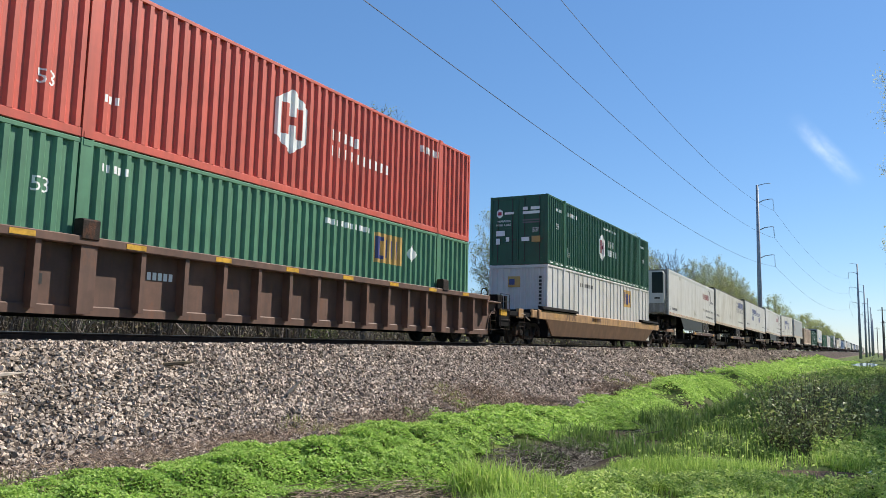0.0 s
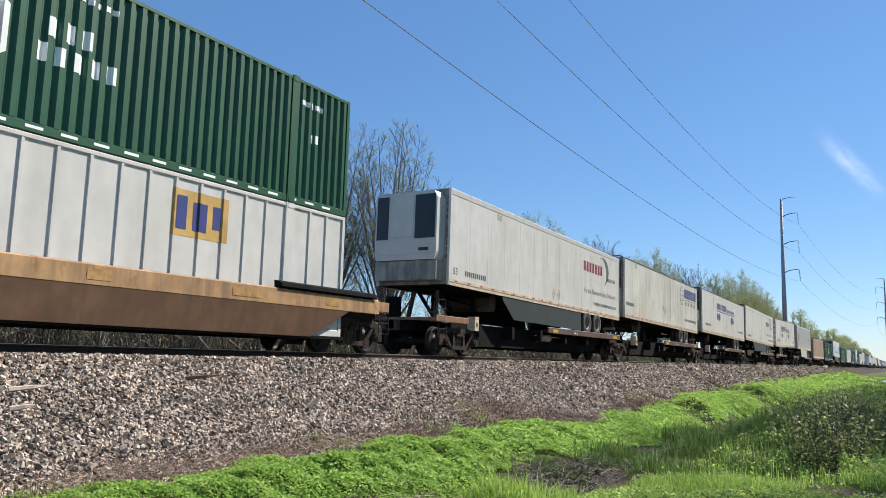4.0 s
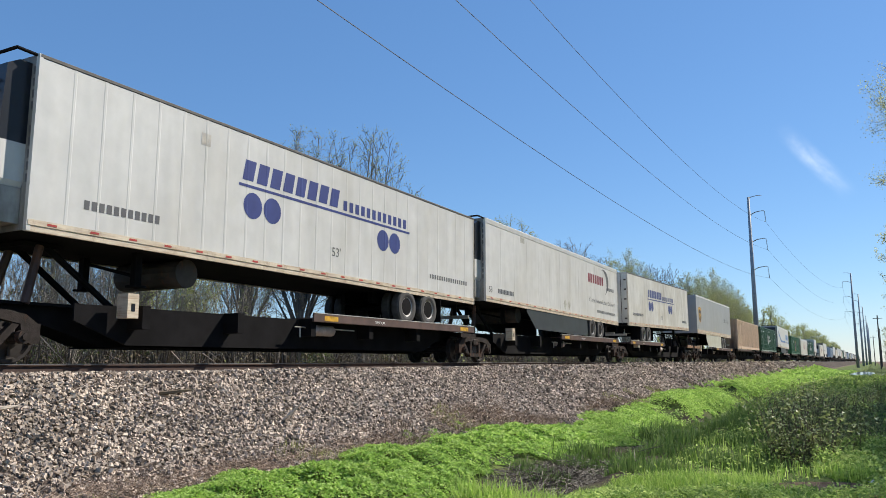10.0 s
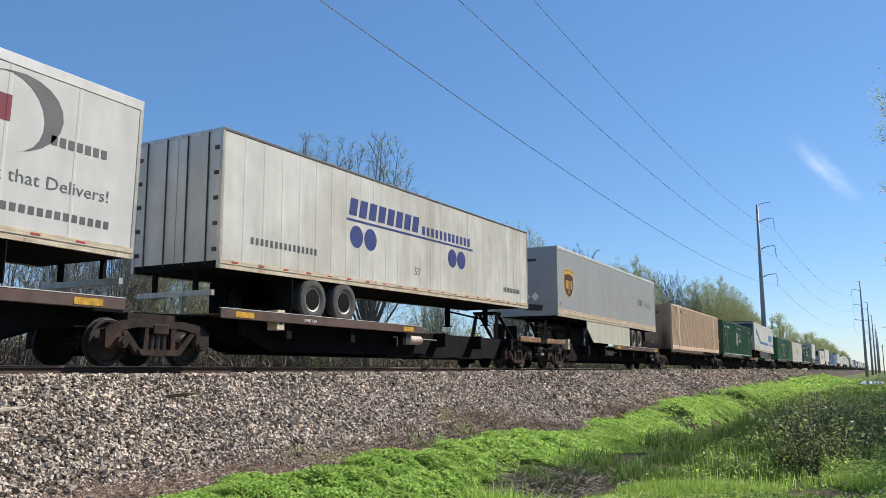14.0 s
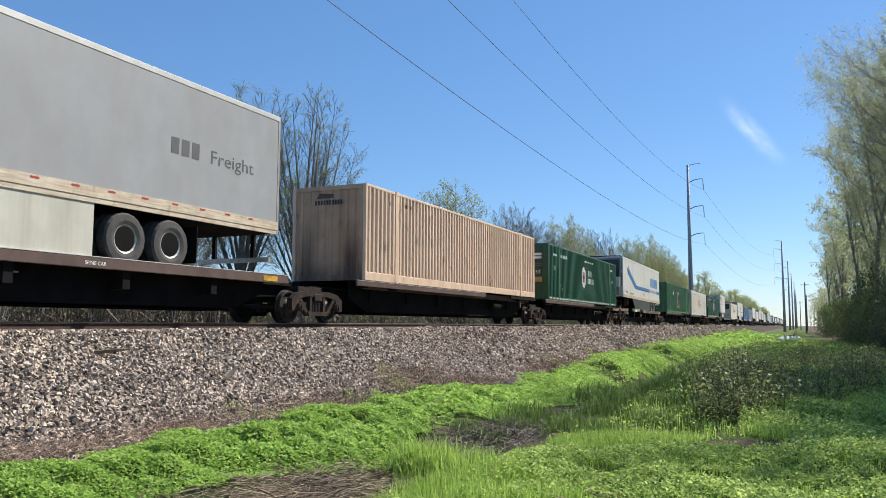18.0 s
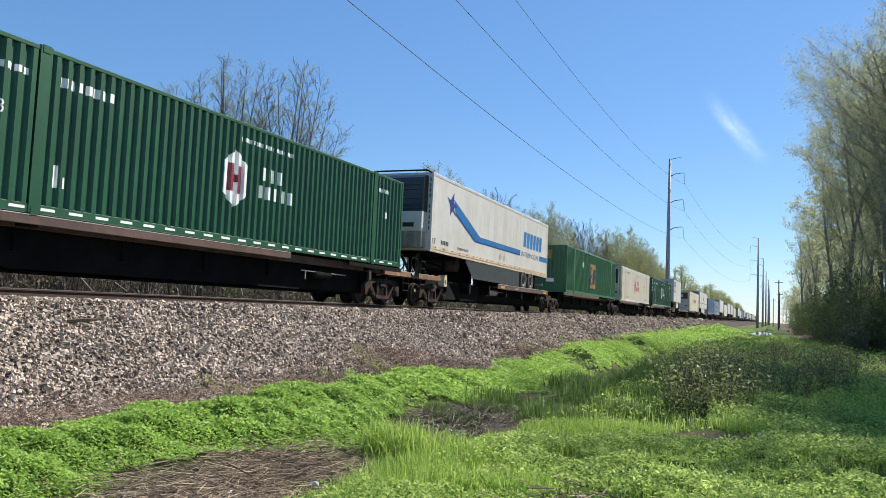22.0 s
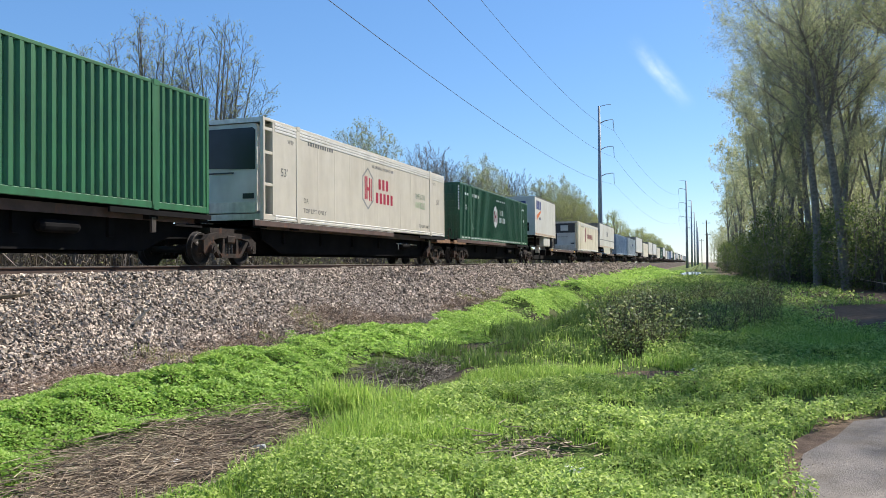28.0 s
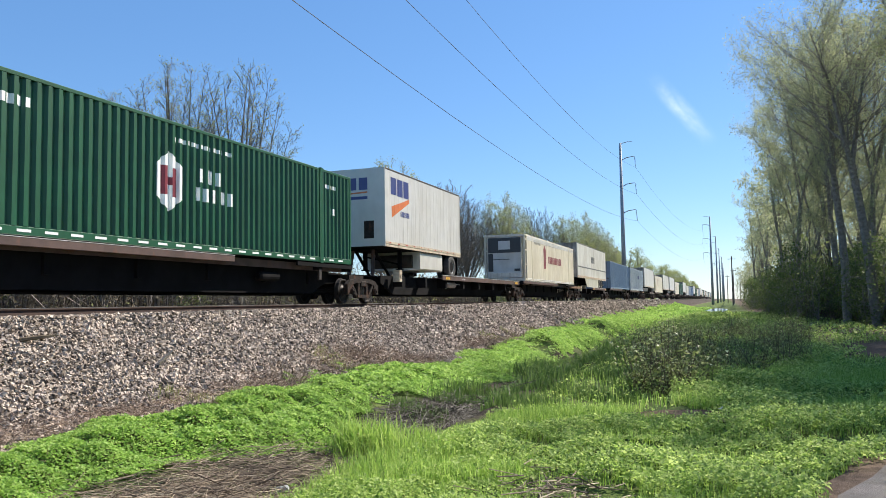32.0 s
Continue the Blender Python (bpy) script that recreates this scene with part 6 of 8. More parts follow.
full_c, full_t = spine_unit("container", 16.15, 1.1, 1.1, True, False, None, None, spin=False), spine_unit("trailer", 16.15, 1.1, 1.1, True, False, 0.9, (7.5, 16.0), spin=False)
cr = [c[0] for c in moving if c[0].name.startswith("container")]
tl = [c[0] for c in moving if c[0].name.startswith("trailer")]
src = {"t": lean(tl[2]), "u": lean(tl[1]), "c": lean(cr[9]), "s": lean(silver), "b": lean(blue), "g": lean(cr[5]), "w": lean(cr[7]), "n": lean(cr[4])}
car_of = {"t": lean(full_t), "c": lean(full_c)}
for o in (full_c, full_t):
    for q in list(o.children_recursive)[::-1] + [o]:
        bpy.data.objects.remove(q)
y, used = 244.6, set()
for k in "tcutcgtwsbtgcsutcgtnctwsgctbwtcgs":
    on_deck = k in "tu"
    load = src[k] if k not in used else copy_thing(src[k], pose(0, 0, 0))
    ck = "t" if on_deck else "c"
    car = car_of[ck] if ck + "!" not in used else copy_thing(car_of[ck], pose(0, 0, 0))
    used |= {k, ck + "!"}
    on_train(load, y, z=ZT if on_deck else ZS)
    on_train(car, y)
    y += 18.45


# ---------------------------------------------------------------- ties, stones, water, path
tie_mesh = MB().box(-1.3, 1.3, -0.11, 0.11, -0.18, 0, 0.012).mesh("tie", M["tie"])
track = tagged(new("trackbed_ties"), "weathered timber ties bedded in stone", "ties", kind="structure")
for i in range(240):
    y = -4.0 + i * 0.53
    o = new("tie", tie_mesh)
    o.parent = track
    o.location, o.rotation_euler = (TRACK_X + 0.03 * math.sin(i * 2.3), y, RAIL_Z - 0.172), (0, 0, 0.012 * math.sin(i * 1.7))
plate = MB().box(-0.1, 0.1, -0.15, 0.15, -0.02, 0.0).mesh("tie_plate", M["rail"])

R = np.random.default_rng(7)
CUBE = np.array([(-1, -1, -1), (1, -1, -1), (1, 1, -1), (-1, 1, -1), (-1, -1, 1), (1, -1, 1), (1, 1, 1), (-1, 1, 1)], float)
CUBE_F = np.array([(3, 2, 1, 0), (4, 5, 6, 7), (0, 1, 5, 4), (1, 2, 6, 5), (2, 3, 7, 6), (3, 0, 4, 7)])

def turns(n):
    q = R.normal(size=(n, 4))
    q /= np.linalg.norm(q, axis=1)[:, None]
    w, x, y, z = q.T
    return np.stack([np.stack([1 - 2 * (y * y + z * z), 2 * (x * y - z * w), 2 * (x * z + y * w)], -1),
                     np.stack([2 * (x * y + z * w), 1 - 2 * (x * x + z * z), 2 * (y * z - x * w)], -1),
                     np.stack([2 * (x * z - y * w), 2 * (y * z + x * w), 1 - 2 * (x * x + y * y)], -1)], 1)


def stones(name, label, x, y, size, lift=0.5):
    """Broken stone: angular blocks with uneven corners lying on the bed at x, y."""
    n = len(x)
    v = CUBE[None] * R.uniform(0.35, 1.0, (n, 8, 3)) * np.sort(R.uniform(0.55, 1.25, (n, 1, 3)), axis=2)[:, :, ::-1]
    v = np.einsum("nij,nkj->nki", turns(n), v * (size[:, None, None] * 0.5))
    v += np.stack([x, y, ground_z(x, y) + size * lift * R.uniform(-0.5, 1.0, n)], -1)[:, None]
    f = (CUBE_F[None] + 8 * np.arange(n)[:, None, None]).reshape(-1, 4)
    return tagged(new(name, arrays_mesh(name, v.reshape(-1, 3), f, M["stone"])), label, "ballast", kind="stuff")


def strewn(y0, y1, per_m2, x0=-12.0, edge=0.5):
    n = int((y1 - y0) * 5.4 * per_m2)
    y = R.uniform(y0, y1, n)
    x = R.uniform(x0, -6.6, n)
    keep = x < toe(y) + edge * (R.uniform(-0.5, 1, n) ** 3) + 0.1
    return x[keep], y[keep]


xs, ys, ss = [], [], []
for y0, y1, d, s in ((-10, 2.0, 60, 0.1), (2.0, 12.0, 820, 0.051), (12, 24, 600, 0.058), (24, 42, 230, 0.09), (42, 75, 90, 0.125), (75, 140, 26, 0.19)):
    x, y = strewn(y0, y1, d)
    xs.append(x), ys.append(y), ss.append(R.uniform(0.55, 1.5, len(x)) * s)
stones("ballast_stones", "grey and brown crushed stone on the embankment", np.concatenate(xs), np.concatenate(ys), np.concatenate(ss))
x, y = R.uniform(-15.2, -12.0, 6000), R.uniform(0, 45, 6000)
stones("track_stones", "grey crushed stone between the ties", x, y, R.uniform(0.05, 0.1, 6000), 0.6)

wy = np.linspace(-6, 150, 157)
wv = np.concatenate([np.stack([ditch_mid(wy) + o + 0.12 * np.sin(wy * 1.3 + o), wy, np.full(len(wy), -2.12)], -1) for o in (-0.55, 0.55)])
wf = np.array([(i, i + 157, i + 158, i + 1) for i in range(156)])


def water_material():
    m, t, b = nodes_of("ditch water")
    c = mixc(t, noise_out(t, 1.4, detail=4), (0.018, 0.02, 0.012), (0.05, 0.042, 0.028))
    t.links.new(c, b.inputs["Base Color"])
    b.inputs["Roughness"].default_value = 0.06
    bn = t.nodes.new("ShaderNodeBump")
    bn.inputs["Strength"].default_value, bn.inputs["Distance"].default_value = 0.15, 0.02
    t.links.new(noise_out(t, 6), bn.inputs["Height"])
    t.links.new(bn.outputs[0], b.inputs["Normal"])
    return m


tagged(new("water", arrays_mesh("water", wv, wf, water_material())), "still brown water in the bottom of the ditch", "water", kind="structure")
pool = [(-1.25 + 1.2 * math.cos(a) * (1 + 0.2 * math.sin(3 * a)), 112 + 24 * math.sin(a), -1.545) for a in [6.2832 * i / 28 for i in range(28)]]
tagged(new("water", MB().quad(*pool).mesh("water", bpy.data.materials["ditch water"])), "bright pool of standing water far along the ditch", "water", kind="structure")
pond = MB().quad(*[(-1.2 + 2.6 * math.cos(a) * (1 + 0.15 * math.sin(3 * a)), 137 + 16 * math.sin(a), -1.84) for a in [6.2832 * i / 22 for i in range(22)]])
tagged(new("pond", pond.mesh("pond", M["path"])), "pale wet clearing beside the track", "puddle", kind="structure")
bpy.data.objects["pond"].data.materials[0] = bpy.data.materials["ditch water"]

edge = [(0.62, -14), (0.55, 2.0), (0.6, 4.6), (0.66, 6.0), (0.82, 7.1), (1.1, 7.9), (1.45, 8.7), (1.9, 9.1), (2.9, 9.5), (4.5, 10.3), (9, 11.8), (9, -14)]
pv = [(x + 0.05 * math.sin(y * 5), y, -1.565) for x, y in edge]
slab_mb = MB()
k = len(pv)
slab_mb.v += pv + [(x, y, -1.75) for x, y, z in pv]
slab_mb.f += [tuple(range(k - 1, -1, -1))[::-1]] + [(i, k + i, k + (i + 1) % k, (i + 1) % k) for i in range(k)]
tagged(new("pavement", slab_mb.mesh("pavement", M["path"])), "worn grey asphalt path with a crumbled edge", "path", kind="structure")


dv = [(x - (0.22 + 0.1 * math.sin(y * 3.1) if y < 8.8 else 0.1), y + (0.25 + 0.12 * math.sin(x * 4) if y > 6.5 else 0), -1.578) for x, y in edge[:10]] + [(x + 0.3, y - 0.3, -1.578) for x, y in edge[:10]][::-1]
tagged(new("dirt_margin", MB().quad(*dv).mesh("dirt_margin", M["dirt"])), "bare brown dirt and litter along the path", "dirt", kind="structure")

bare = [(7.2 + math.cos(a) * (4.0 + 0.35 * math.sin(5 * a) + 0.2 * math.sin(11 * a)), 25 + math.sin(a) * (8.2 + 0.5 * math.sin(7 * a))) for a in [i * math.pi / 36 for i in range(72)]]
tagged(new("bare_earth", MB().quad(*[(x, y, -1.585) for x, y in bare]).mesh("bare_earth", M["dirt"])), "trodden bare brown earth at the edge of the wood", "dirt", kind="structure")

n = 2600
x, y = R.uniform(0.4, 4.2, n), R.uniform(3.0, 10.4, n)
lim = np.interp(y, [0, 4.6, 6, 7.1, 7.9, 8.7, 9.1, 9.5, 10.3], [0.6, 0.6, 0.68, 0.85, 1.15, 1.5, 2.0, 3.0, 4.5])
keep = (x > lim - 0.2) & ((R.uniform(0, 1, n) < 0.25) | (x < lim + 0.35 * R.uniform(0, 1, n) ** 2))
grit = stones("path_grit", "small loose grit and litter on the path", x[keep], y[keep], R.uniform(0.005, 0.016, keep.sum()), 0.6)
grit.location.z = 0.04


# ---------------------------------------------------------------- plants
def leaves(name, base, size, tilt, material, long=1.5, bend=0.35, way=None):
    """Small folded leaves: two triangles a side of a rib, at the places base."""
    n = len(base)
    a = R.uniform(0, 6.2832, n) if way is None else R.normal(way, 0.9, n)
    t = R.normal(tilt, 0.45, n)
    d = np.stack([np.cos(a) * np.cos(t), np.sin(a) * np.cos(t), np.sin(t)], -1)
    s = np.stack([-np.sin(a), np.cos(a), R.normal(0, 0.35, n)], -1)
    L, W = size * long, size * 0.55
    up = np.zeros((n, 3))
    up[:, 2] = 1
    p0 = base
    p2 = base + d * L[:, None] - up * (bend * L * R.uniform(0, 1, n))[:, None]
    m = base + d * (L * 0.5)[:, None] + up * (0.12 * L)[:, None]
    p1, p3 = m + s * W[:, None], m - s * W[:, None]
    v = np.stack([p0, p1, p2, p3], 1).reshape(-1, 3)
    i = 4 * np.arange(n)[:, None]
    f = (np.array([[0, 1, 2], [0, 2, 3]])[None] + i[:, :, None]).reshape(-1, 3)
    return arrays_mesh(name, v, f, material)


def blades(name, base, height, width, material, lean=0.35):
    """Grass: narrow blades of three points that lean over."""
    n = len(base)
    a = R.uniform(0, 6.2832, n)
    d = np.stack([np.cos(a), np.sin(a), np.zeros(n)], -1)
    s = np.stack([-np.sin(a), np.cos(a), np.zeros(n)], -1)
    k = np.abs(R.normal(0, lean, n))[:, None]
    h = height[:, None]
    up = np.array([[0, 0, 1.0]])
    w = width[:, None] * 0.5
    mid = base + up * h * 0.6 + d * h * k * 0.35
    tip = base + up * h * (1 - 0.3 * k) + d * h * k
    v = np.stack([base - s * w, base + s * w, mid + s * w * 0.7, mid - s * w * 0.7, tip], 1).reshape(-1, 3)
    i = 5 * np.arange(n)[:, None, None]
    f = (np.array([[0, 1, 2], [0, 2, 3], [3, 2, 4]])[None] + i).reshape(-1, 3)
    return arrays_mesh(name, v, f, material)


def scatter(x0, x1, y0, y1, n):
    return R.uniform(x0, x1, n), R.uniform(y0, y1, n)


def hump(x, y):
    return 0.5 + 0.3 * wob(x, y, 0.45, 3.0) + 0.3 * wob(x, y, 1.1, 5.0)


def clumps(x, y, s, seed):
    """Rounded clumps about s across: how high on its clump each place is (0 to 1), and the way down from its middle."""
    gx_, gy_ = np.floor(x / s), np.floor(y / s)
    best = np.full(len(x), 9.0)
    dx, dy = np.zeros(len(x)), np.zeros(len(x))
    for i in (-1, 0, 1):
        for j in (-1, 0, 1):
            cx, cy = gx_ + i, gy_ + j
            h1 = np.sin(cx * 127.1 + cy * 311.7 + seed) * 43758.5
            h2 = np.sin(cx * 269.5 + cy * 183.3 + seed) * 43758.5
            px, py = (cx + h1 - np.floor(h1)) * s, (cy + h2 - np.floor(h2)) * s
            d = np.hypot(x - px, y - py) / s
            near = d < best
            best, dx, dy = np.where(near, d, best), np.where(near, x - px, dx), np.where(near, y - py, dy)
    return np.clip(1 - (best / 0.75) ** 2, 0, 1), np.arctan2(dy, dx), best


def in_dead(x, y, grow=1.0):
    """The mat of dead reeds in the bottom of the ditch, and the dark stalks farther on."""
    mat_ = (y < 9.4) & (y > 2.5) & (x > weeds_to(y) - 0.12 * wob(x, y, 0.3)) & (x < -4.25)
    dark = ((x + 4.95 + 0.12 * (y - 13.2)) / (1.25 * grow)) ** 2 + ((y - 13.2) / (2.5 * grow)) ** 2 < 1 + 0.35 * wob(x, y, 0.4)
    wet = (np.abs(x - ditch_mid(y)) < 0.62 * grow + 0.2 * wob(x, y, 0.6, 5.0)) & (y > 12) & (y < 33)
    return mat_ | dark | wet


# bright leafy weeds on the bank below the stones
base, size, ways, tilts = [], [], [], []
for y0, y1, per, s in ((-12, 1.5, 480, 0.055), (1.5, 8, 4600, 0.027), (8, 14, 3300, 0.034), (14, 24, 1600, 0.047), (24, 45, 1200, 0.052), (45, 90, 420, 0.085), (90, 170, 60, 0.22)):
    x, y = scatter(-9.9, -4.8 if y0 < 45 else -3.0, y0, y1, int(5.1 * (y1 - y0) * per))
    right = weeds_to(y) + 0.18 * wob(x, y, 0.5)
    keep = (x > toe(y) + 0.12 + 0.3 * wob(x, y, 0.35, 2.0) + 0.2 * wob(x, y, 0.9, 4.0)) & (x < right) & ~in_dead(x, y)
    for step in cut_bank(x, y):                                      # little grows on the cut faces
        keep &= ~((step > -0.6) & (step < 0.7) & (x > -8.4 + 0.3 * wob(x, y, 0.8)) & (R.uniform(0, 1, len(x)) < 0.8 + 0.2 * wob(x, y, 0.5)))
    x, y = x[keep], y[keep]
    fade = np.clip((x - toe(y) + 0.1) / 0.9, 0.12, 1)
    up, w, far = clumps(x, y, 0.42 if y0 < 24 else 0.8, 3.0)
    z = ground_z(x, y) + (0.02 + (0.2 * np.clip(hump(x, y), 0.05, 1.1) + 0.2 * up) * R.uniform(0.55, 1, len(x)) ** 0.5) * fade * np.interp(y, (11, 19, 60), (1, 0.5, 0.45)) * np.clip((right[keep] - x) / 0.7, 0.3, 1)
    base.append(np.stack([x, y, z], -1)), size.append(R.uniform(0.6, 1.3, len(x)) * s), ways.append(w), tilts.append(0.45 - 0.8 * far)
tagged(new("bank_weeds", leaves("bank_weeds", np.concatenate(base), np.concatenate(size), np.concatenate(tilts), M["weed"], way=np.concatenate(ways))),
       "bright green leafy weeds covering the bank", "weeds", kind="stuff")

# low leaves and grass on the near side of the ditch
base, size, gb, gh, gw, ways, tilts = [], [], [], [], [], [], []
for y0, y1, per, s in ((-12, 2.0, 480, 0.05), (2.0, 7, 3600, 0.022), (7, 12, 2400, 0.0275), (12, 20, 1150, 0.039), (20, 34, 460, 0.06), (34, 90, 90, 0.115)):
    x, y = scatter(-4.4, 7.0, y0, y1, int(11.4 * (y1 - y0) * per))
    path_x = np.interp(y, [0, 4.6, 6, 7.1, 7.9, 8.7, 9.1, 9.5, 10.3], [0.6, 0.6, 0.68, 0.85, 1.15, 1.5, 2.0, 3.0, 9.0])
    keep = (x > ditch_mid(y) + 1.2 + 0.12 * wob(x, y, 0.5, 2.0)) & (x < path_x - 0.14 + 0.13 * wob(x, y, 0.25) + 0.1 * wob(x, y, 0.6)) & ((np.abs(x / (y + 0.1)) < 1.8) | (y < 2)) & ((x < 2.6) | (y < 20) | (R.uniform(0, 1, len(x)) < 0.2))
    keep &= ~((((x + 0.65) / 0.75) ** 2 + ((y - 11.6) / 0.55) ** 2) < 1) & ~(((x + 2.0) / 0.28) ** 2 + ((y - 8.75) / 0.3) ** 2 < 1) & ~((((x + 1.45) / 0.4) ** 2 + ((y - 6.8) / 0.5) ** 2 < 1) & (R.uniform(0, 1, len(x)) < 0.75)) & ~((y > 9.8) & (y < 30) & (x < ditch_mid(y) + 1.5 + 0.25 * wob(x, y, 0.5, 6.0))) & ~in_dead(x, y) & ~((y > 11.7 + 0.6 * wob(x, y, 0.6) - 0.7 * np.clip(-2.2 - x, 0, 2)) & (y < 33) & (x < -0.9 + 0.4 * wob(x, y, 0.7, 3.0)) & (R.uniform(0, 1, len(x)) < 0.9)) & (wob(x, y, 0.75, 11.0) < 0.82) & (((x - 7.2) / 3.9) ** 2 + ((y - 25) / 8) ** 2 > 1 + 0.25 * wob(x, y, 0.9, 3.0))
    x, y = x[keep], y[keep]
    tuft = hump(x, y)
    edge_ = np.exp(-((x - ditch_mid(y) - 1.3) / 0.45) ** 2)
    grass = R.uniform(0, 1, len(x)) < 0.14 + 0.25 * edge_ + 0.4 * (wob(x, y, 1.3, 8.0) > 0.2)
    z = ground_z(x, y)
    up, w, far = clumps(x, y, 0.34 if y0 < 20 else 0.6, 9.0)
    lz = z + 0.01 + (0.07 * np.clip(tuft, 0.05, 1) + 0.26 * up * np.clip(0.7 + 0.7 * wob(x, y, 0.9, 7.0), 0.2, 1.2)) * R.uniform(0.5, 1, len(x))
    lz = z + (lz - z) * np.clip((x - ditch_mid(y) - 1.0) / 0.7, 0.25, 1)
    ways.append(w[~grass]), tilts.append((0.4 - 0.8 * far)[~grass])
    base.append(np.stack([x, y, lz], -1)[~grass]), size.append((R.uniform(0.6, 1.3, len(x)) * s)[~grass])
    gb.append(np.stack([x, y, z], -1)[grass])
    gh.append(((0.09 + 0.10 * np.clip(tuft, 0, 1) + 0.09 * (wob(x, y, 1.3, 8.0) > 0.2) + 0.1 * edge_ * (wob(x, y, 1.1, 4.0) > -0.1)) * np.where(y > 8.5, 1 - 0.72 * edge_, 1.0) * R.uniform(0.6, 1.25, len(x)))[grass])
    gw.append(np.full(grass.sum(), s * 0.34))
tagged(new("lawn_leaves", leaves("lawn_leaves", np.concatenate(base), np.concatenate(size), np.concatenate(tilts), M["weed_low"], way=np.concatenate(ways))),
       "low green ground leaves on the near bank", "ground cover", kind="stuff")
# rank grass in the ditch and on its far lip
for y0, y1, n, s in ((2, 12, 3200, 0.011), (32, 70, 1500, 0.04)):
    x, y = scatter(-1.1, 1.1, y0, y1, n)
    x = x + ditch_mid(y)
    keep = (np.abs(x - ditch_mid(y)) > np.where(x > ditch_mid(y), 1.0, 0.65) + 0.25 * wob(x, y, 0.8, 4.0)) & ~in_dead(x, y) & ((y < 9.8) | (x < ditch_mid(y)) | (y > 30))
    x, y = x[keep], y[keep]
    gb.append(np.stack([x, y, ground_z(x, y) - 0.02], -1))
    gh.append(R.uniform(0.12, 0.3, len(x)) * np.where(y > 10, 0.7, 1.0))
    gw.append(np.full(len(x), s))
tagged(new("grass", blades("grass", np.concatenate(gb), np.concatenate(gh), np.concatenate(gw), M["grass"], 0.6)), "fresh green grass along the ditch", "grass", kind="stuff")

# grass in the wet bottom farther along, coloured dark for the shade of shrubs and wood
x, y = scatter(-1.3, 3.9, 10.8, 32, 52000)
x = x + ditch_mid(y)
keep = (wob(x, y, 0.6, 21.0) > np.where(y < 15.5, 0.25, -0.25)) & ((x > ditch_mid(y) + 0.3 * wob(x, y, 0.9, 2.0) - 0.35) | (y < 15.5)) & ((x < ditch_mid(y) + 1.3) | (y > 11.6)) & (x < -0.7)
x, y = x[keep], y[keep]
tagged(new("sedge", blades("sedge", np.stack([x, y, ground_z(x, y) - 0.02], -1), R.uniform(0.1, 0.32, len(x)), 0.01 + 0.0004 * y, M["sedge"], 0.6)),
       "dark green grass in the wet ditch bottom, its shade put into the colour", "grass", kind="stuff")

# thin dry grass and brambles along the foot of the stones
x, y = scatter(-0.6, 0.5, 2, 45, 15000)
x = x + toe(y)
keep = (wob(x, y, 0.8, 6.0) > 0.05 + 0.9 * np.abs(x - toe(y)))
x, y = x[keep], y[keep]
tagged(new("dry_grass", blades("dry_grass", np.stack([x, y, ground_z(x, y)], -1), R.uniform(0.06, 0.26, len(x)), 0.006 + 0.0004 * y, M["reed"], 0.9)),
       "thin dry grass along the foot of the stones", "dry grass", kind="stuff")


x, y = scatter(-0.75, 0.5, 3, 42, 16000)
x = x + toe(y)
keep = wob(x, y, 1.1, 15.0) > 0.55 - 0.35 * (x - toe(y))
x, y = x[keep], y[keep]
tagged(new("toe_grass", blades("toe_grass", np.stack([x, y, ground_z(x, y)], -1), R.uniform(0.05, 0.2, len(x)), 0.006 + 0.0004 * y, M["pale_grass"], 0.8)),
       "thin yellow-green grass among the lowest stones", "grass", kind="stuff")


def sticks(n, cx, cy, rx, ry, length, material, name, label, flat=0.14, thick=0.0042):
    x, y = R.normal(cx, rx * 0.55, n), R.normal(cy, ry * 0.55, n)
    a = R.normal(1.2, 0.85, n)
    L = R.uniform(0.4, 1.0, n) * length
    pit = R.normal(0, flat, n)
    d = np.stack([np.cos(a) * np.cos(pit), np.sin(a) * np.cos(pit), np.sin(pit)], -1)
    z = np.maximum(ground_z(x, y), -2.1) + np.abs(R.normal(0.06, 0.05, n))
    c = np.stack([x, y, z], -1)
    s = np.cross(d, np.array([0, 0, 1.0]))
    u = np.cross(s, d)
    w = (thick * R.uniform(0.5, 1.6, n))[:, None]
    p, q = c - d * L[:, None] / 2, c + d * L[:, None] / 2
    v = np.stack([p + s * w, p - s * w * 0.5 + u * w, p - s * w * 0.5 - u * w, q + s * w, q - s * w * 0.5 + u * w, q - s * w * 0.5 - u * w], 1).reshape(-1, 3)
    f = (np.array([[0, 1, 4, 3], [1, 2, 5, 4], [2, 0, 3, 5]])[None] + 6 * np.arange(n)[:, None, None]).reshape(-1, 4)
    return tagged(new(name, arrays_mesh(name, v, f, material)), label, "dead stalks", kind="stuff")


sticks(5800, -5.25, 6.6, 0.8, 2.6, 0.55, M["reed"], "dead_reeds", "flattened mat of dead brown reeds in the ditch", 0.2, 0.003)
sticks(1300, -5.0, 13.2, 1.0, 2.3, 0.6, M["wet_stalk"], "dead_reeds", "dark dead stalks lying in the ditch", 0.4)
sticks(500, -4.7, 22, 0.5, 6, 0.5, M["wet_stalk"], "dead_reeds", "dark dead stalks lying in the wet ditch", 0.3, 0.006)
sticks(160, -1.45, 6.8, 0.5, 0.6, 0.3, M["reed"], "dead_reeds", "dry stalks in a thin spot of the grass")
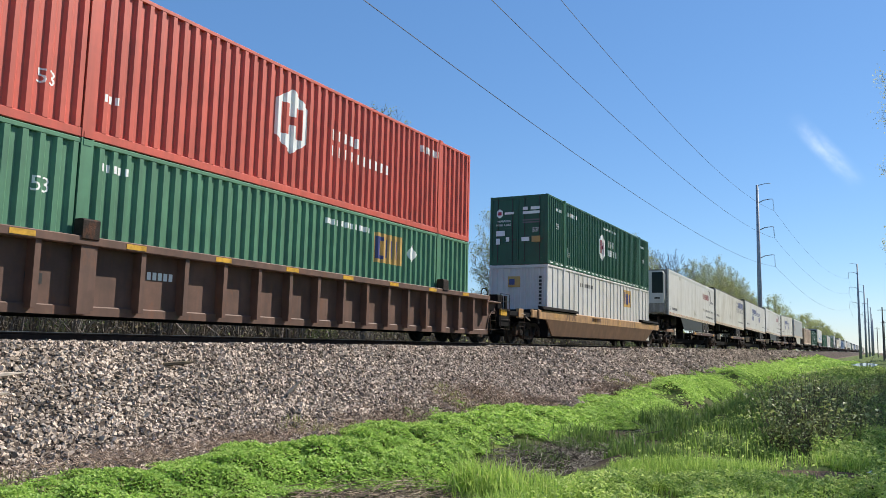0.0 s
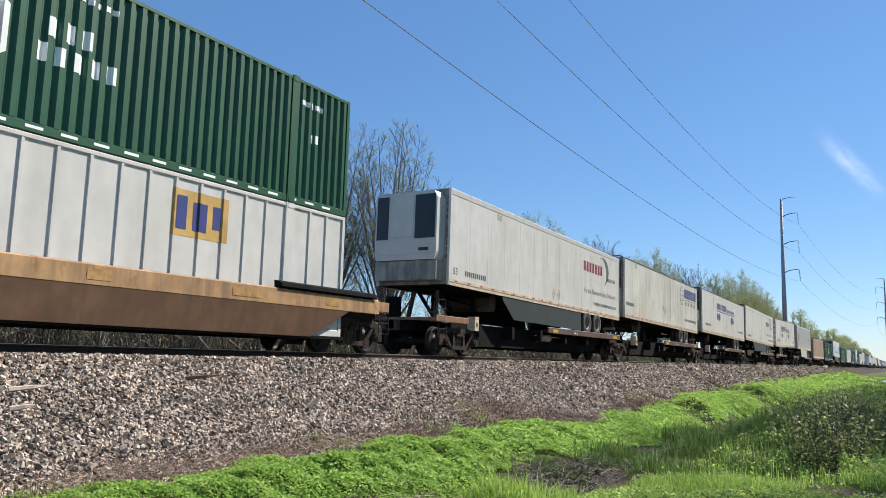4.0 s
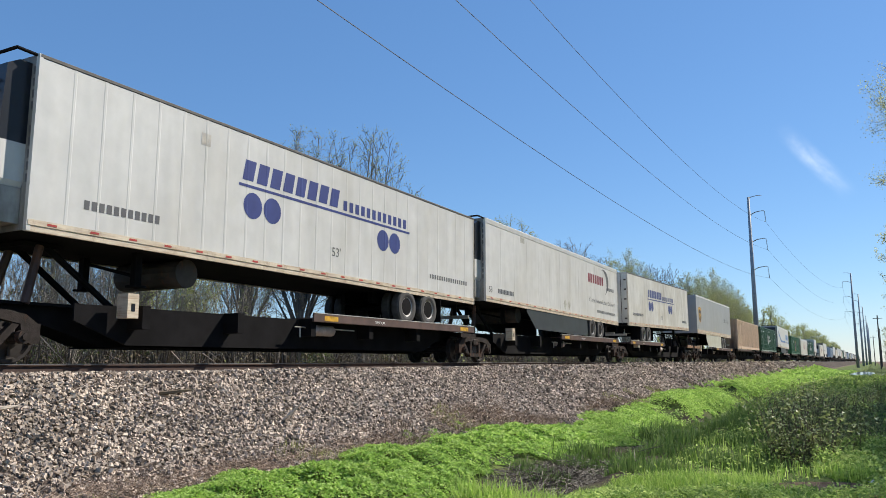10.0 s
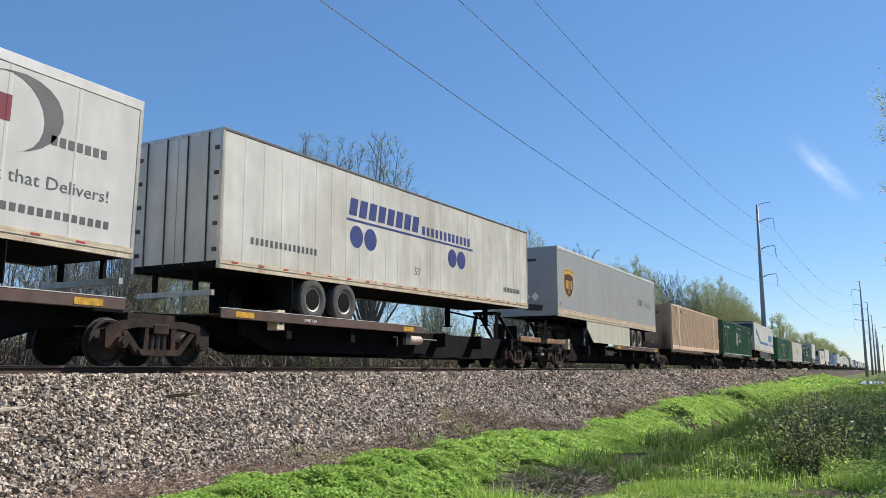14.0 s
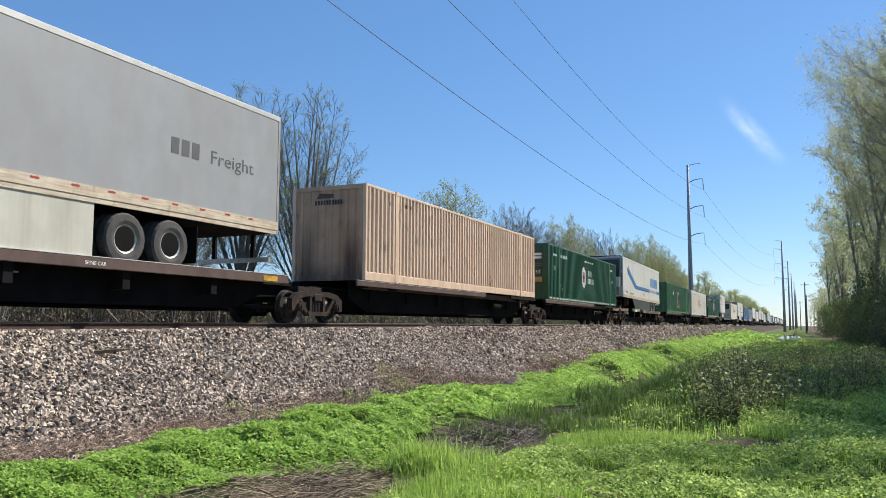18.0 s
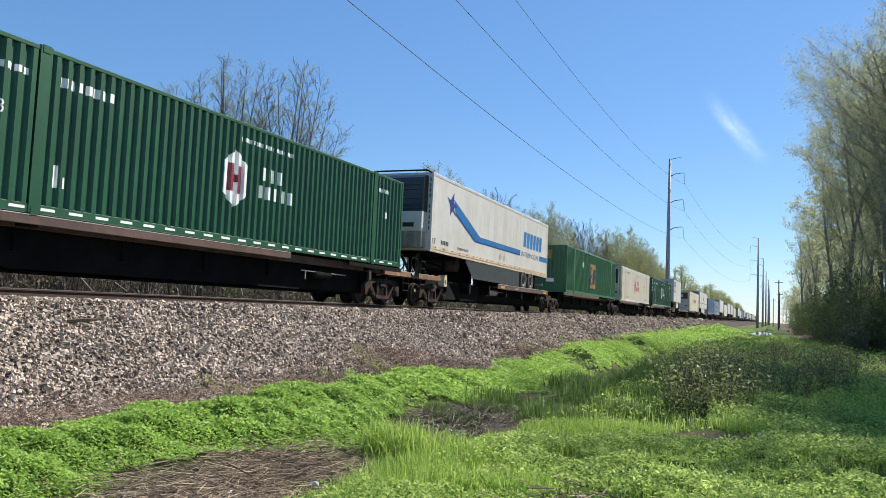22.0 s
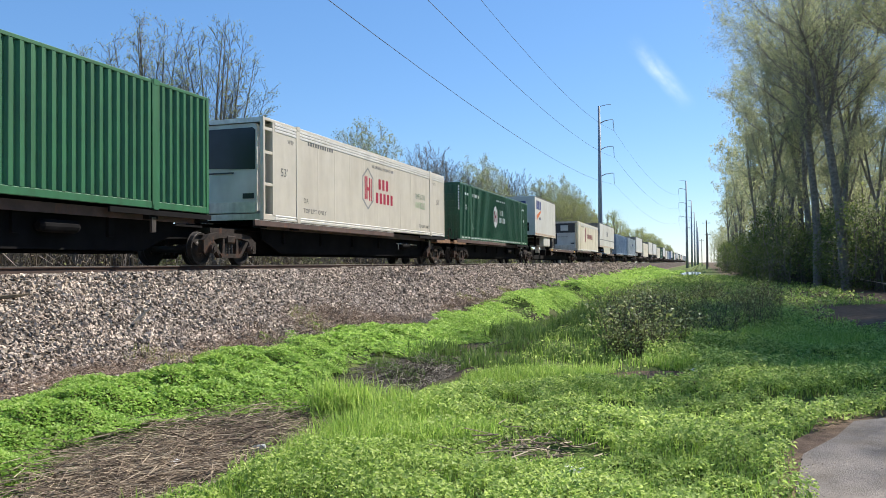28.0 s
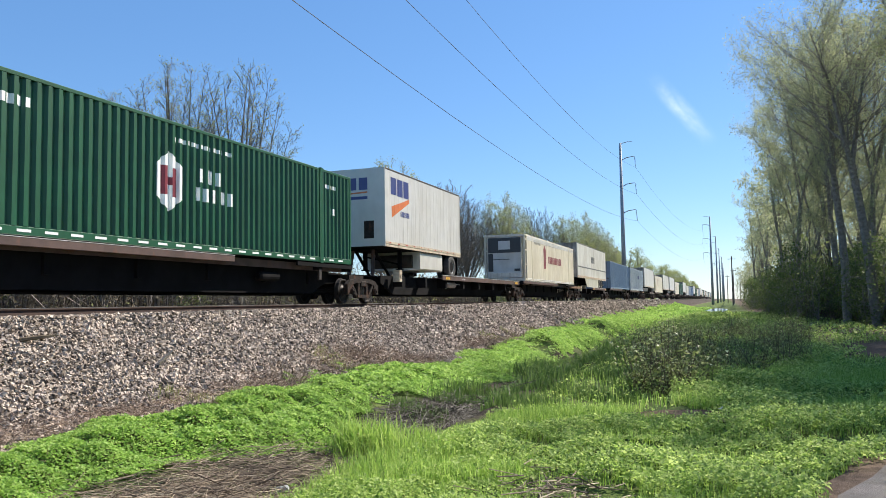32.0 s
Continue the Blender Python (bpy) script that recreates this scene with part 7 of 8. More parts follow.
for by, half in ((6.6, 1.3), (9.0, 0.9), (12.6, 1.2), (17.4, 1.6), (19.6, 1.2), (27, 2.0)):
    sticks(int(900 * half), toe(np.array([by]))[0] - 0.2, by, 0.5, half * 1.4, 0.3, M["bramble"], "dead_brambles", "tangle of dry brambles at the foot of the stones", 0.8, 0.0022 + 0.00012 * by)

# single bits that stand out
for x, y, L, a, up in ((-9.15, 10.95, 0.42, 0.35, 0.75), (-9.9, 5.95, 0.5, 1.3, 0.1), (-9.5, 5.75, 0.28, 1.1, 0.15), (-10.1, 9.0, 0.55, 1.0, 0.1)):
    d = Vector((math.cos(a) * math.cos(up), math.sin(a) * math.cos(up), math.sin(up))) * L
    p = Vector((x, y, float(ground_z(x, y)) + 0.05))
    thing("timber_splinter", "bleached splinter of timber lying on the stones", "wood piece", "timber splinters",
          MB().tube(p, p + d * 0.6, 0.035, 0.03, 5).tube(p + d * 0.6, p + d, 0.03, 0.008, 5).mesh("timber_splinter", M["debris"] if L < 0.52 else M["stem"]))


def litter(x, y, z, size, seed, label):
    """A crumpled scrap: a small uneven folded sheet."""
    g = random.Random(seed)
    mb = MB()
    pts = [[(x + (i - 1.5) * size * 0.4 + g.uniform(-0.2, 0.2) * size, y + (j - 1) * size * 0.4 + g.uniform(-0.2, 0.2) * size, z + g.uniform(0, 0.45) * size) for i in range(4)] for j in range(3)]
    for j in range(2):
        for i in range(3):
            mb.quad(pts[j][i], pts[j][i + 1], pts[j + 1][i + 1], pts[j + 1][i])
    thing("paper_scrap", label, "litter", "litter by the ditch", mb.mesh("paper_scrap", M["foil"]))


for k, (x, y, size) in enumerate(((-5.2, 6.9, 0.16), (-0.1, 11.85, 0.14), (-4.7, 9.9, 0.12), (-0.95, 6.0, 0.13))):
    litter(x, y, max(float(ground_z(x, y)), -2.1) + 0.05, size, k, "crumpled white scrap lying in the grass")
bx, by = -4.75, 7.7
thing("drink_can", "dented silver can lying by the ditch water", "can", mesh=MB().tube((bx - 0.07, by, -2.02), (bx + 0.07, by + 0.03, -2.0), 0.034, k=10).tube((bx + 0.07, by + 0.03, -2.0), (bx + 0.085, by + 0.034, -1.998), 0.034, 0.026, k=10).mesh("drink_can", M["bright_alu"]))

fan = [(-0.65 + 0.8 * math.cos(a) * (1 + 0.25 * math.sin(3 * a)), 11.55 + 0.6 * math.sin(a) * (1 + 0.2 * math.cos(2 * a))) for a in [6.2832 * i / 16 for i in range(16)]]
dm = MB()
for (xa, ya), (xb, yb) in zip(fan, fan[1:] + fan[:1]):
    dm.quad(*[(x, y, float(ground_z(x, y)) + 0.02) for x, y in ((-0.65, 11.55), (xa, ya), (xb, yb))])
tagged(new("dirt_patch", dm.mesh("dirt_patch", M["dirt"])), "bare brown dirt in the grass", "dirt", kind="structure")


def tuft(x, y, n, h, spread, label):
    b = np.stack([R.normal(x, spread, n), R.normal(y, spread, n), np.zeros(n)], -1)
    b[:, 2] = ground_z(b[:, 0], b[:, 1]) - 0.03
    # tufts beyond y = 12 take the grass colour darkened for shade
    thing("grass_tuft", label, "grass tuft", "grass tufts by the ditch", blades("grass_tuft", b, R.uniform(0.6, 1.1, n) * h, np.full(n, 0.012 + 0.0006 * y), M["grass" if y < 12 else "sedge"], 0.75), kind="stuff")


for x, y, n, h, sp in ((-4.75, 10.1, 800, 0.62, 0.24), (-4.2, 15.2, 300, 0.35, 0.25), (-4.95, 20.8, 380, 0.6, 0.3), (-5.4, 16.5, 300, 0.45, 0.3), (-3.9, 16.0, 380, 0.5, 0.4), (-4.2, 26, 300, 0.6, 0.4), (-5.2, 24, 300, 0.5, 0.4)):
    tuft(x, y, n, h, sp, "rank tuft of long green grass in the ditch")


# ---------------------------------------------------------------- shrubs on the near bank
def shrub_mesh(seed, h, n_stem, n_leaf, spread, leaf=0.09):
    g = np.random.default_rng(seed)
    mb = MB()
    tips = []
    for i in range(n_stem):
        a, r = g.uniform(0, 6.283), spread * math.sqrt(g.uniform())
        p = Vector((r * math.cos(a), r * math.sin(a), -0.05))
        q = p + Vector((g.normal(0, 0.28), g.normal(0, 0.28), h * g.uniform(0.4, 1.0)))
        mb.tube(p, q, 0.007, 0.003, 3, False)
        for k in range(n_leaf):
            u = g.uniform(0.25, 1.05)
            tips.append(tuple(p.lerp(q, u) + Vector((g.normal(0, 0.07), g.normal(0, 0.07), g.normal(0, 0.04)))))
    tips = np.array(tips)
    return mb.mesh("stem", M["stem"]), leaves("foliage", tips, g.uniform(0.5, 1.2, len(tips)) * leaf, 0.1, M["shrub_leaf"])


SHRUBS = [shrub_mesh(11 + i, h, 38, 10, 0.7, 0.062) for i, h in enumerate((1.25, 0.95, 1.45, 1.1))]
rs = random.Random(3)
n_shrub = 0
while n_shrub < 62:
    y = 14.4 + 20 * rs.random() ** 1.25
    lo = float(np.interp(y, (14.4, 16, 23, 29, 35), (-1.2, -1.5, -2.4, -2.2, -1.9)))
    hi = float(np.interp(y, (14.4, 16.2, 18.3, 20, 35), (-1.2, -0.5, 0.7, 1.6, 2.6)))
    x = lo + (hi - lo) * rs.random()
    s = thing("shrub", "dense dark shrub with thin stems and glossy leaves", "shrub", "shrubs on the near bank")
    st, fo = SHRUBS[n_shrub % 4]
    tagged(part("branchwork", st, None, s), kind="stuff")
    tagged(part("foliage", fo, None, s), kind="stuff")
    s.matrix_basis = pose(x, y, float(ground_z(x, y)), 0, 0, rs.uniform(0, 360)) @ Matrix.Diagonal((*(Vector((1, 1, 1)) * rs.uniform(0.55, 0.95)), 1))
    n_shrub += 1


# ---------------------------------------------------------------- trees
def crown_mesh(g, places, size, material):
    """A crown of many small leaves, each a single turned point-ended face."""
    n = len(places)
    d = g.normal(size=(n, 3))
    d /= np.linalg.norm(d, axis=1)[:, None]
    e = np.cross(d, g.normal(size=(n, 3)))
    e /= np.linalg.norm(e, axis=1)[:, None]
    k = size[:, None]
    v = np.stack([places + d * k * 0.9, places - d * k * 0.5 + e * k * 0.6, places - d * k * 0.5 - e * k * 0.6], 1).reshape(-1, 3)
    return arrays_mesh("crown", v, np.arange(3 * n).reshape(-1, 3), material)


def vase_mesh(seed, h, wide, n, leaf_n, leaf, leaf_mat, jit, low=0.2, belly=0.42, twig=0.0105, bark="bark"):
    """A tree that forks again and again from a short trunk into a rounded fan of fine twigs."""
    g = np.random.default_rng(seed)
    u = low + (1 - low) * g.uniform(0, 1, n) ** 0.85
    r = wide * np.where(u < belly, np.clip((u - low) / (belly - low), 0, 1) ** 0.5, np.clip((1 - u) / (1 - belly), 0, 1) ** 0.42)
    r = r * np.sqrt(g.uniform(0.08, 1, n)) * g.uniform(0.85, 1.15, n)
    a = g.uniform(0, 6.2832, n)
    tips = np.stack([r * np.cos(a), r * np.sin(a), u * h], -1)
    wood = MB()

    def grow(p, pts, depth):
        k = len(pts)
        c = pts.mean(0)
        if k == 1:
            wood.tube(p, pts[0], twig * 1.15, twig * 0.5, 3, False)
            return
        if depth == 0:
            q = np.array([0.02 * h * g.normal(), 0.02 * h * g.normal(), low * h * 0.7])
        else:
            q = p + (c - p) * (0.44 if k > 4 else 0.5) + g.normal(0, 0.03, 3) * np.linalg.norm(c - p)
        wood.tube(p, q, twig * (k + 1) ** 0.41 * (1.2 if depth == 0 else 1.0), twig * (k * 0.8) ** 0.41, 7 if k > 200 else 5 if k > 20 else 3, False)
        w = pts - c
        if k > 90:                            # limbs part by the way they lean, and keep climbing
            rise_ = (pts[:, 2:] - low * h * 0.4 + 1.0)
            w = np.concatenate([pts[:, :2] / rise_, 0.35 * pts[:, 2:] / h], 1)
            w = w - w.mean(0)
        val, vec = np.linalg.eigh(w.T @ w)
        ax = vec[:, 2] + g.normal(0, 0.35, 3) * (1 if depth else 0.2)
        order = np.argsort(w @ ax)
        m = int(k * g.uniform(0.38, 0.62))
        m = min(max(m, 1), k - 1)
        grow(q, pts[order[:m]], depth + 1)
        grow(q, pts[order[m:]], depth + 1)

    grow(np.array([0.0, 0.0, -0.15]), tips, 0)
    lp = tips[g.integers(0, n, leaf_n)] + g.normal(0, jit, (leaf_n, 3))
    return wood.mesh("trunk", M[bark]), crown_mesh(g, lp, g.uniform(0.5, 1.25, leaf_n) * leaf, M[leaf_mat])


def fan_mesh(seed, h, wide, limbs, sides, leaf_n, leaf, leaf_mat, jit, r0=0.16, twig=0.008, low=0.16, bark="bark_pale", top=0.42):
    """A spreading tree: straight limbs that climb from a short trunk to a rounded crown, each with side shoots and twigs."""
    g = np.random.default_rng(seed)
    wood, tips = MB(), []
    z0 = h * low
    wood.tube((0, 0, -0.2), (0, 0, z0), r0 * 1.15, r0, 8, False)
    wood.tube((0, 0, z0), (0.02 * h * g.normal(), 0.02 * h * g.normal(), h * (low + 0.3)), r0, r0 * 0.45, 7, False)

    def shoot(p, d, length, r, level):
        q = p + d * length * 0.5 + g.normal(0, 0.03, 3) * length
        e = q + (d + np.array([0, 0, 0.12])) * length * 0.5 + g.normal(0, 0.04, 3) * length
        wood.tube(p, q, r, r * 0.75, 3, False)
        wood.tube(q, e, r * 0.75, twig * 0.5, 3, False)
        tips.append(e)
        if level:
            for k in range(5):
                u = 0.2 + 0.75 * (k + g.uniform()) / 5
                a = p + (q - p) * (u / 0.5) if u < 0.5 else q + (e - q) * ((u - 0.5) / 0.5)
                side = np.cross(d, g.normal(size=3))
                side /= np.linalg.norm(side)
                t = radians(g.normal(36, 8))
                nd = d * math.cos(t) + side * math.sin(t) + np.array([0, 0, 0.1])
                shoot(a, nd / np.linalg.norm(nd), length * (0.75 - 0.45 * u) * g.uniform(0.6, 1.0), twig, level - 1)

    for i in range(limbs):
        q = math.sqrt((i + 0.5) / limbs)
        az = i * 2.39996 + g.normal(0, 0.25)
        tip = np.array([q * wide * math.cos(az), q * wide * math.sin(az), h * (1 - top * q ** 2.4) * g.uniform(0.93, 0.99)])
        p = np.array([0, 0, z0 + h * 0.26 * (1 - q) * g.uniform(0.2, 1.0)])
        mid = (p + tip) * 0.5 + np.array([math.cos(az), math.sin(az), 0]) * wide * 0.07 * q + g.normal(0, 0.012 * h, 3)
        pts = [p * (1 - u) ** 2 + mid * 2 * u * (1 - u) + tip * u * u for u in np.linspace(0, 1, 8)]
        long = np.linalg.norm(tip - p)
        rr = r0 * (0.34 + 0.2 * (1 - q))
        for k in range(7):
            wood.tube(pts[k], pts[k + 1], rr * (1 - k / 7.4), rr * (1 - (k + 1) / 7.4) + twig * 0.4, 5, False)
        tips.append(pts[-1])
        for k in range(sides):
            u = 0.2 + 0.78 * (k + g.uniform()) / sides
            n = min(int(u * 7), 6)
            d = pts[n + 1] - pts[n]
            a = pts[n] + d * (u * 7 - n)
            d = d / np.linalg.norm(d)
            side = np.cross(d, g.normal(size=3))
            side /= np.linalg.norm(side)
            t = radians(g.normal(38, 9))
            nd = d * math.cos(t) + side * math.sin(t) + np.array([0, 0, 0.08])
            shoot(a, nd / np.linalg.norm(nd), long * 0.24 * (1.15 - 0.8 * u) * g.uniform(0.75, 1.1), max(twig, rr * 0.25 * (1 - u)), 1)
    pts = np.array(tips)
    lp = pts[g.integers(0, len(pts), leaf_n)] + g.normal(0, jit, (leaf_n, 3))
    return wood.mesh("trunk", M[bark]), crown_mesh(g, lp, g.uniform(0.5, 1.25, leaf_n) * leaf, M[leaf_mat])


def forest_mesh(seed, h, r, fork, n1, reach, leaf_n, leaf, lean=0.04, low=0.3, n2=6, n3=5, jit=0.3):
    """A tall woodland tree: a trunk that parts into climbing leaders, limbs longest in the upper half, fine twigs and small leaves."""
    g = np.random.default_rng(seed)
    wood, tips = MB(), []

    def limb(p, d, length, r0, r1, seg, k, wander, up):
        pts = [p.copy()]
        d = d.normalized()
        for i in range(seg):
            d = (d + Vector(g.normal(0, wander, 3)) + Vector((0, 0, up))).normalized()
            pts.append(pts[-1] + d * (length / seg))
        for i in range(seg):
            wood.tube(pts[i], pts[i + 1], r0 + (r1 - r0) * i / seg, r0 + (r1 - r0) * (i + 1) / seg, k, False)
        return pts

    def at(pts, u):
        i = min(int(u * (len(pts) - 1)), len(pts) - 2)
        return pts[i].lerp(pts[i + 1], u * (len(pts) - 1) - i)

    def boughs(stem, u0, u1, n, rr0, scale):
        for i in range(n):
            u = u0 + (u1 - u0) * (i + g.uniform()) / n
            p = at(stem, min(u, 0.99))
            v = p.z / h                                   # height on the whole tree
            long = reach * h * scale * (0.35 + 1.0 * math.sin(math.pi * min(1, max(0.0, (v - 0.12) / 0.95)) ** 1.3)) * g.uniform(0.6, 1.1)
            a = g.uniform(0, 6.283)
            rr = max(rr0 * (1 - 0.75 * u) * g.uniform(0.3, 0.55), 0.022)
            b1 = limb(p, Vector((math.cos(a), math.sin(a), g.uniform(0.35, 1.3))), long, rr, rr * 0.3, 4, 5, 0.12, 0.09)
            for j in range(n2):
                q = at(b1, min(0.2 + 0.8 * (j + g.uniform()) / n2, 0.999))
                dd = (b1[-1] - b1[0]).normalized() + Vector(g.normal(0, 0.5, 3)) + Vector((0, 0, 0.2))
                b2 = limb(q, dd, long * g.uniform(0.28, 0.5), rr * 0.34, max(rr * 0.14, 0.008), 2, 3, 0.12, 0.06)
                for k in range(n3):
                    w = at(b2, min(0.25 + 0.75 * (k + g.uniform()) / n3, 0.999))
                    d3 = (b2[-1] - b2[0]).normalized() + Vector(g.normal(0, 0.55, 3)) + Vector((0, 0, 0.15))
                    b3 = limb(w, d3, g.uniform(0.4, 1.0), 0.011, 0.005, 1, 3, 0.1, 0.05)
                    tips.extend((b3[-1], b3[0].lerp(b3[-1], 0.6)))

    a0 = g.uniform(0, 6.283)
    trunk = limb(Vector((0, 0, -0.2)), Vector((lean * math.cos(a0), lean * math.sin(a0), 1)), h * fork, r, r * 0.72, 5, 9, 0.03, 0.02)
    boughs(trunk, low / fork if low < fork else 0.8, 1.0, max(2, n1 // 4), r, 0.6)
    for m in range(2 + (g.uniform() < 0.4)):
        a = a0 + 6.283 * m / 2.4 + g.normal(0, 0.3)
        lead = limb(trunk[-1], Vector((0.26 * math.cos(a), 0.26 * math.sin(a), 1)), h * (1 - fork) * g.uniform(0.82, 1.0), r * 0.55, 0.03, 7, 7, 0.055, 0.05)
        boughs(lead, 0.08, 1.0, n1, r * 0.55, 1.0)
    tips = np.array([tuple(t) for t in tips])
    lp = tips[g.integers(0, len(tips), leaf_n)] + g.normal(0, jit, (leaf_n, 3))
    return wood.mesh("trunk", M["bark_dark"]), crown_mesh(g, lp, g.uniform(0.5, 1.25, leaf_n) * leaf, M["leaf_wood"])


TREES = {
    "bare_a": fan_mesh(21, 14.4, 3.3, 22, 26, 9000, 0.05, "leaf_spring", 0.1, r0=0.22, twig=0.0105, top=0.46, bark="bark"),
    "bare_b": fan_mesh(22, 14.4, 3.3, 22, 26, 9000, 0.05, "leaf_spring", 0.1, r0=0.22, twig=0.0105, top=0.46, bark="bark"),
    "bare_c": fan_mesh(23, 8, 2.2, 16, 12, 500, 0.04, "leaf_bud", 0.1, r0=0.07, low=0.08, bark="bark"),
    "bare_d": fan_mesh(24, 7, 2.4, 16, 12, 1600, 0.06, "leaf_spring", 0.2, r0=0.07, low=0.08, bark="bark"),
    "green_a": fan_mesh(25, 15, 3.8, 26, 20, 13000, 0.085, "leaf_spring", 0.18, twig=0.015, top=0.34),
    "green_b": fan_mesh(26, 15, 4.3, 28, 20, 15000, 0.095, "leaf_spring", 0.2, twig=0.015, top=0.36),
    "twig": fan_mesh(27, 15, 4.5, 34, 22, 3000, 0.05, "leaf_bud", 0.1, twig=0.0165, top=0.34, bark="bark"),
    "wood_a": forest_mesh(31, 25, 0.22, 0.45, 11, 0.17, 15000, 0.085),
    "wood_b": forest_mesh(32, 26, 0.30, 0.40, 12, 0.18, 16000, 0.085),
    "wood_c": forest_mesh(33, 23, 0.19, 0.30, 11, 0.17, 15000, 0.085, low=0.12),
    "wood_d": forest_mesh(37, 27, 0.37, 0.50, 13, 0.18, 15000, 0.085, lean=0.09, low=0.4),
    "bush": vase_mesh(34, 4.5, 2.2, 140, 2200, 0.09, "under_leaf", 0.3, low=0.02, belly=0.4, bark="bark_dark"),
    "far_green": vase_mesh(35, 15, 5.0, 200, 2600, 0.2, "leaf_spring", 0.45, low=0.1, twig=0.03),
    "far_wood": forest_mesh(36, 24, 0.24, 0.35, 9, 0.17, 3600, 0.18, low=0.12, n2=4, n3=2),
}
rt = random.Random(12)


def plant(kind, x, y, h_scale, label, group, turn=None):
    t = thing("tree" if kind != "bush" else "bush", label, "tree" if kind != "bush" else "bush", group)
    tr, cr_ = TREES[kind]
    part("trunk", tr, None, t)
    part("crown", cr_, None, t)
    w = h_scale * rt.uniform(0.92, 1.1)
    t.matrix_basis = pose(x, y, float(ground_z(x, y)) - 0.05, 0, 0, rt.uniform(0, 360) if turn is None else turn) @ Matrix.Diagonal((w, w, h_scale, 1))


BARE, GREEN = "bare grey tree with the first pale leaves", "broad tree in fresh yellow-green leaf"
LEFT = "trees beyond the track"
for kind, x, y, s in (("bare_a", -28.6, 35.4, 1.09), ("bare_b", -25.9, 37.6, 1.1), ("bare_a", -40.7, 44.1, 1.22), ("green_a", -29.3, 27.8, 0.56), ("bare_c", -26, 20.3, 1.15), ("bare_d", -27.5, 24.5, 0.95), ("bare_c", -27, 16.5, 1.2), ("bare_b", -31, 21.5, 0.62), ("bare_c", -25.5, 27, 1.1), ("bare_a", -34, 17, 0.68), ("bare_c", -28, 12, 1.2), ("bare_b", -36, 31, 0.8), ("bare_b", -33, 27, 0.75),
                      ("bare_d", -28, 47, 0.9), ("green_a", -30.3, 68.6, 1.04), ("twig", -33, 75, 0.9), ("twig", -29, 83, 1.03), ("twig", -29.5, 90, 0.98), ("green_b", -26.7, 96, 1.02),
                      ("twig", -28, 104, 1.0), ("twig", -25.7, 112, 1.04), ("green_b", -23, 119, 0.98), ("green_b", -21.5, 125, 1.04), ("green_a", -20.6, 133, 0.98), ("green_b", -21, 142, 0.9),
                      ("twig", -24, 150, 0.98), ("green_a", -23, 160, 0.92), ("green_b", -24, 178, 0.9), ("bare_a", -33, 58, 0.7)):
    plant(kind, x, y, s, GREEN if kind.startswith("green") else BARE, LEFT)
for i in range(44):                       # thicket close behind the line
    y = -14 + i * 2.1 + rt.uniform(-0.8, 0.8)
    x = -23.5 - 6.5 * rt.random()
    k = rt.choice(("bare_c", "bare_c", "bare_d", "bare_c"))
    plant(k, x, y, rt.uniform(0.55, 0.95) * (1 if y < 34 else 0.75), "thin bare thicket tree with grey stems", "thicket beyond the track")
for i in range(34):
    y = -12 + i * 3.4 + rt.uniform(-1, 1)
    plant("bush", -25 - 8 * rt.random(), y, rt.uniform(0.45, 0.85), "low tangled bush in new leaf", "thicket beyond the track")
for i in range(40):
    y = 190 + i * 14 + rt.uniform(-5, 5)
    plant("far_green", -22 - 9 * rt.random(), y, rt.uniform(0.85, 1.1), GREEN, LEFT)

# low brush all along the far side of the line
def brush(n, x0, x1, y0, y1, tall, width, leaf, label, leaf_mat="leaf_spring", lean=0.35):
    y = y0 + (y1 - y0) * R.uniform(0, 1, n) ** 1.4
    x = R.uniform(x0, x1, n)
    hh = tall * (0.6 + 0.35 * wob(x, y, 2.3, 1.0) + 0.25 * wob(x, y, 0.8, 2.0)).clip(0.2, 1.2) * R.uniform(0.4, 1.1, n)
    b = np.stack([x, y, ground_z(x, y)], -1)
    tagged(new("brush_stems", blades("brush_stems", b, hh, width * (1 + np.abs(y) * 0.03), M["brush_stem"], lean)), "tangled grey stems of " + label, "brush", kind="stuff")
    b2 = np.repeat(b, 2, 0)
    b2[:, 2] += np.repeat(hh, 2) * R.uniform(0.35, 1.0, 2 * n)
    b2[:, :2] += R.normal(0, 0.25, (2 * n, 2))
    tagged(new("brush_leaves", crown_mesh(R, b2, R.uniform(0.5, 1.2, 2 * n) * leaf * (1 + np.abs(b2[:, 1]) * 0.02), M[leaf_mat])), "sparse new leaves of " + label, "brush", kind="stuff")


brush(16000, -22.5, -16.6, -28, 230, 1.7, 0.008, 0.05, "low brush beyond the track", "leaf_spring", 0.95)
brush(13000, -36, -24, -40, 260, 4.8, 0.022, 0.07, "high brush beyond the track", "leaf_bud", 0.8)
brush(16000, -34, -25, 0, 80, 5.2, 0.03, 0.06, "the dense thicket close beyond the track", "leaf_bud", 1.1)
brush(14000, -62, -37, -70, 130, 6.0, 0.05, 0.12, "a belt of scrub beyond the track", "leaf_bud")
brush(5000, -95, -60, -120, 420, 9.0, 0.06, 0.3, "a far belt of scrub beyond the track")

brush(7000, 5.2, 30, 58, 130, 8.0, 0.03, 0.11, "the shaded undergrowth of the wood")
brush(4000, 9, 28, 46, 62, 8.0, 0.03, 0.1, "the shaded undergrowth at the edge of the wood")

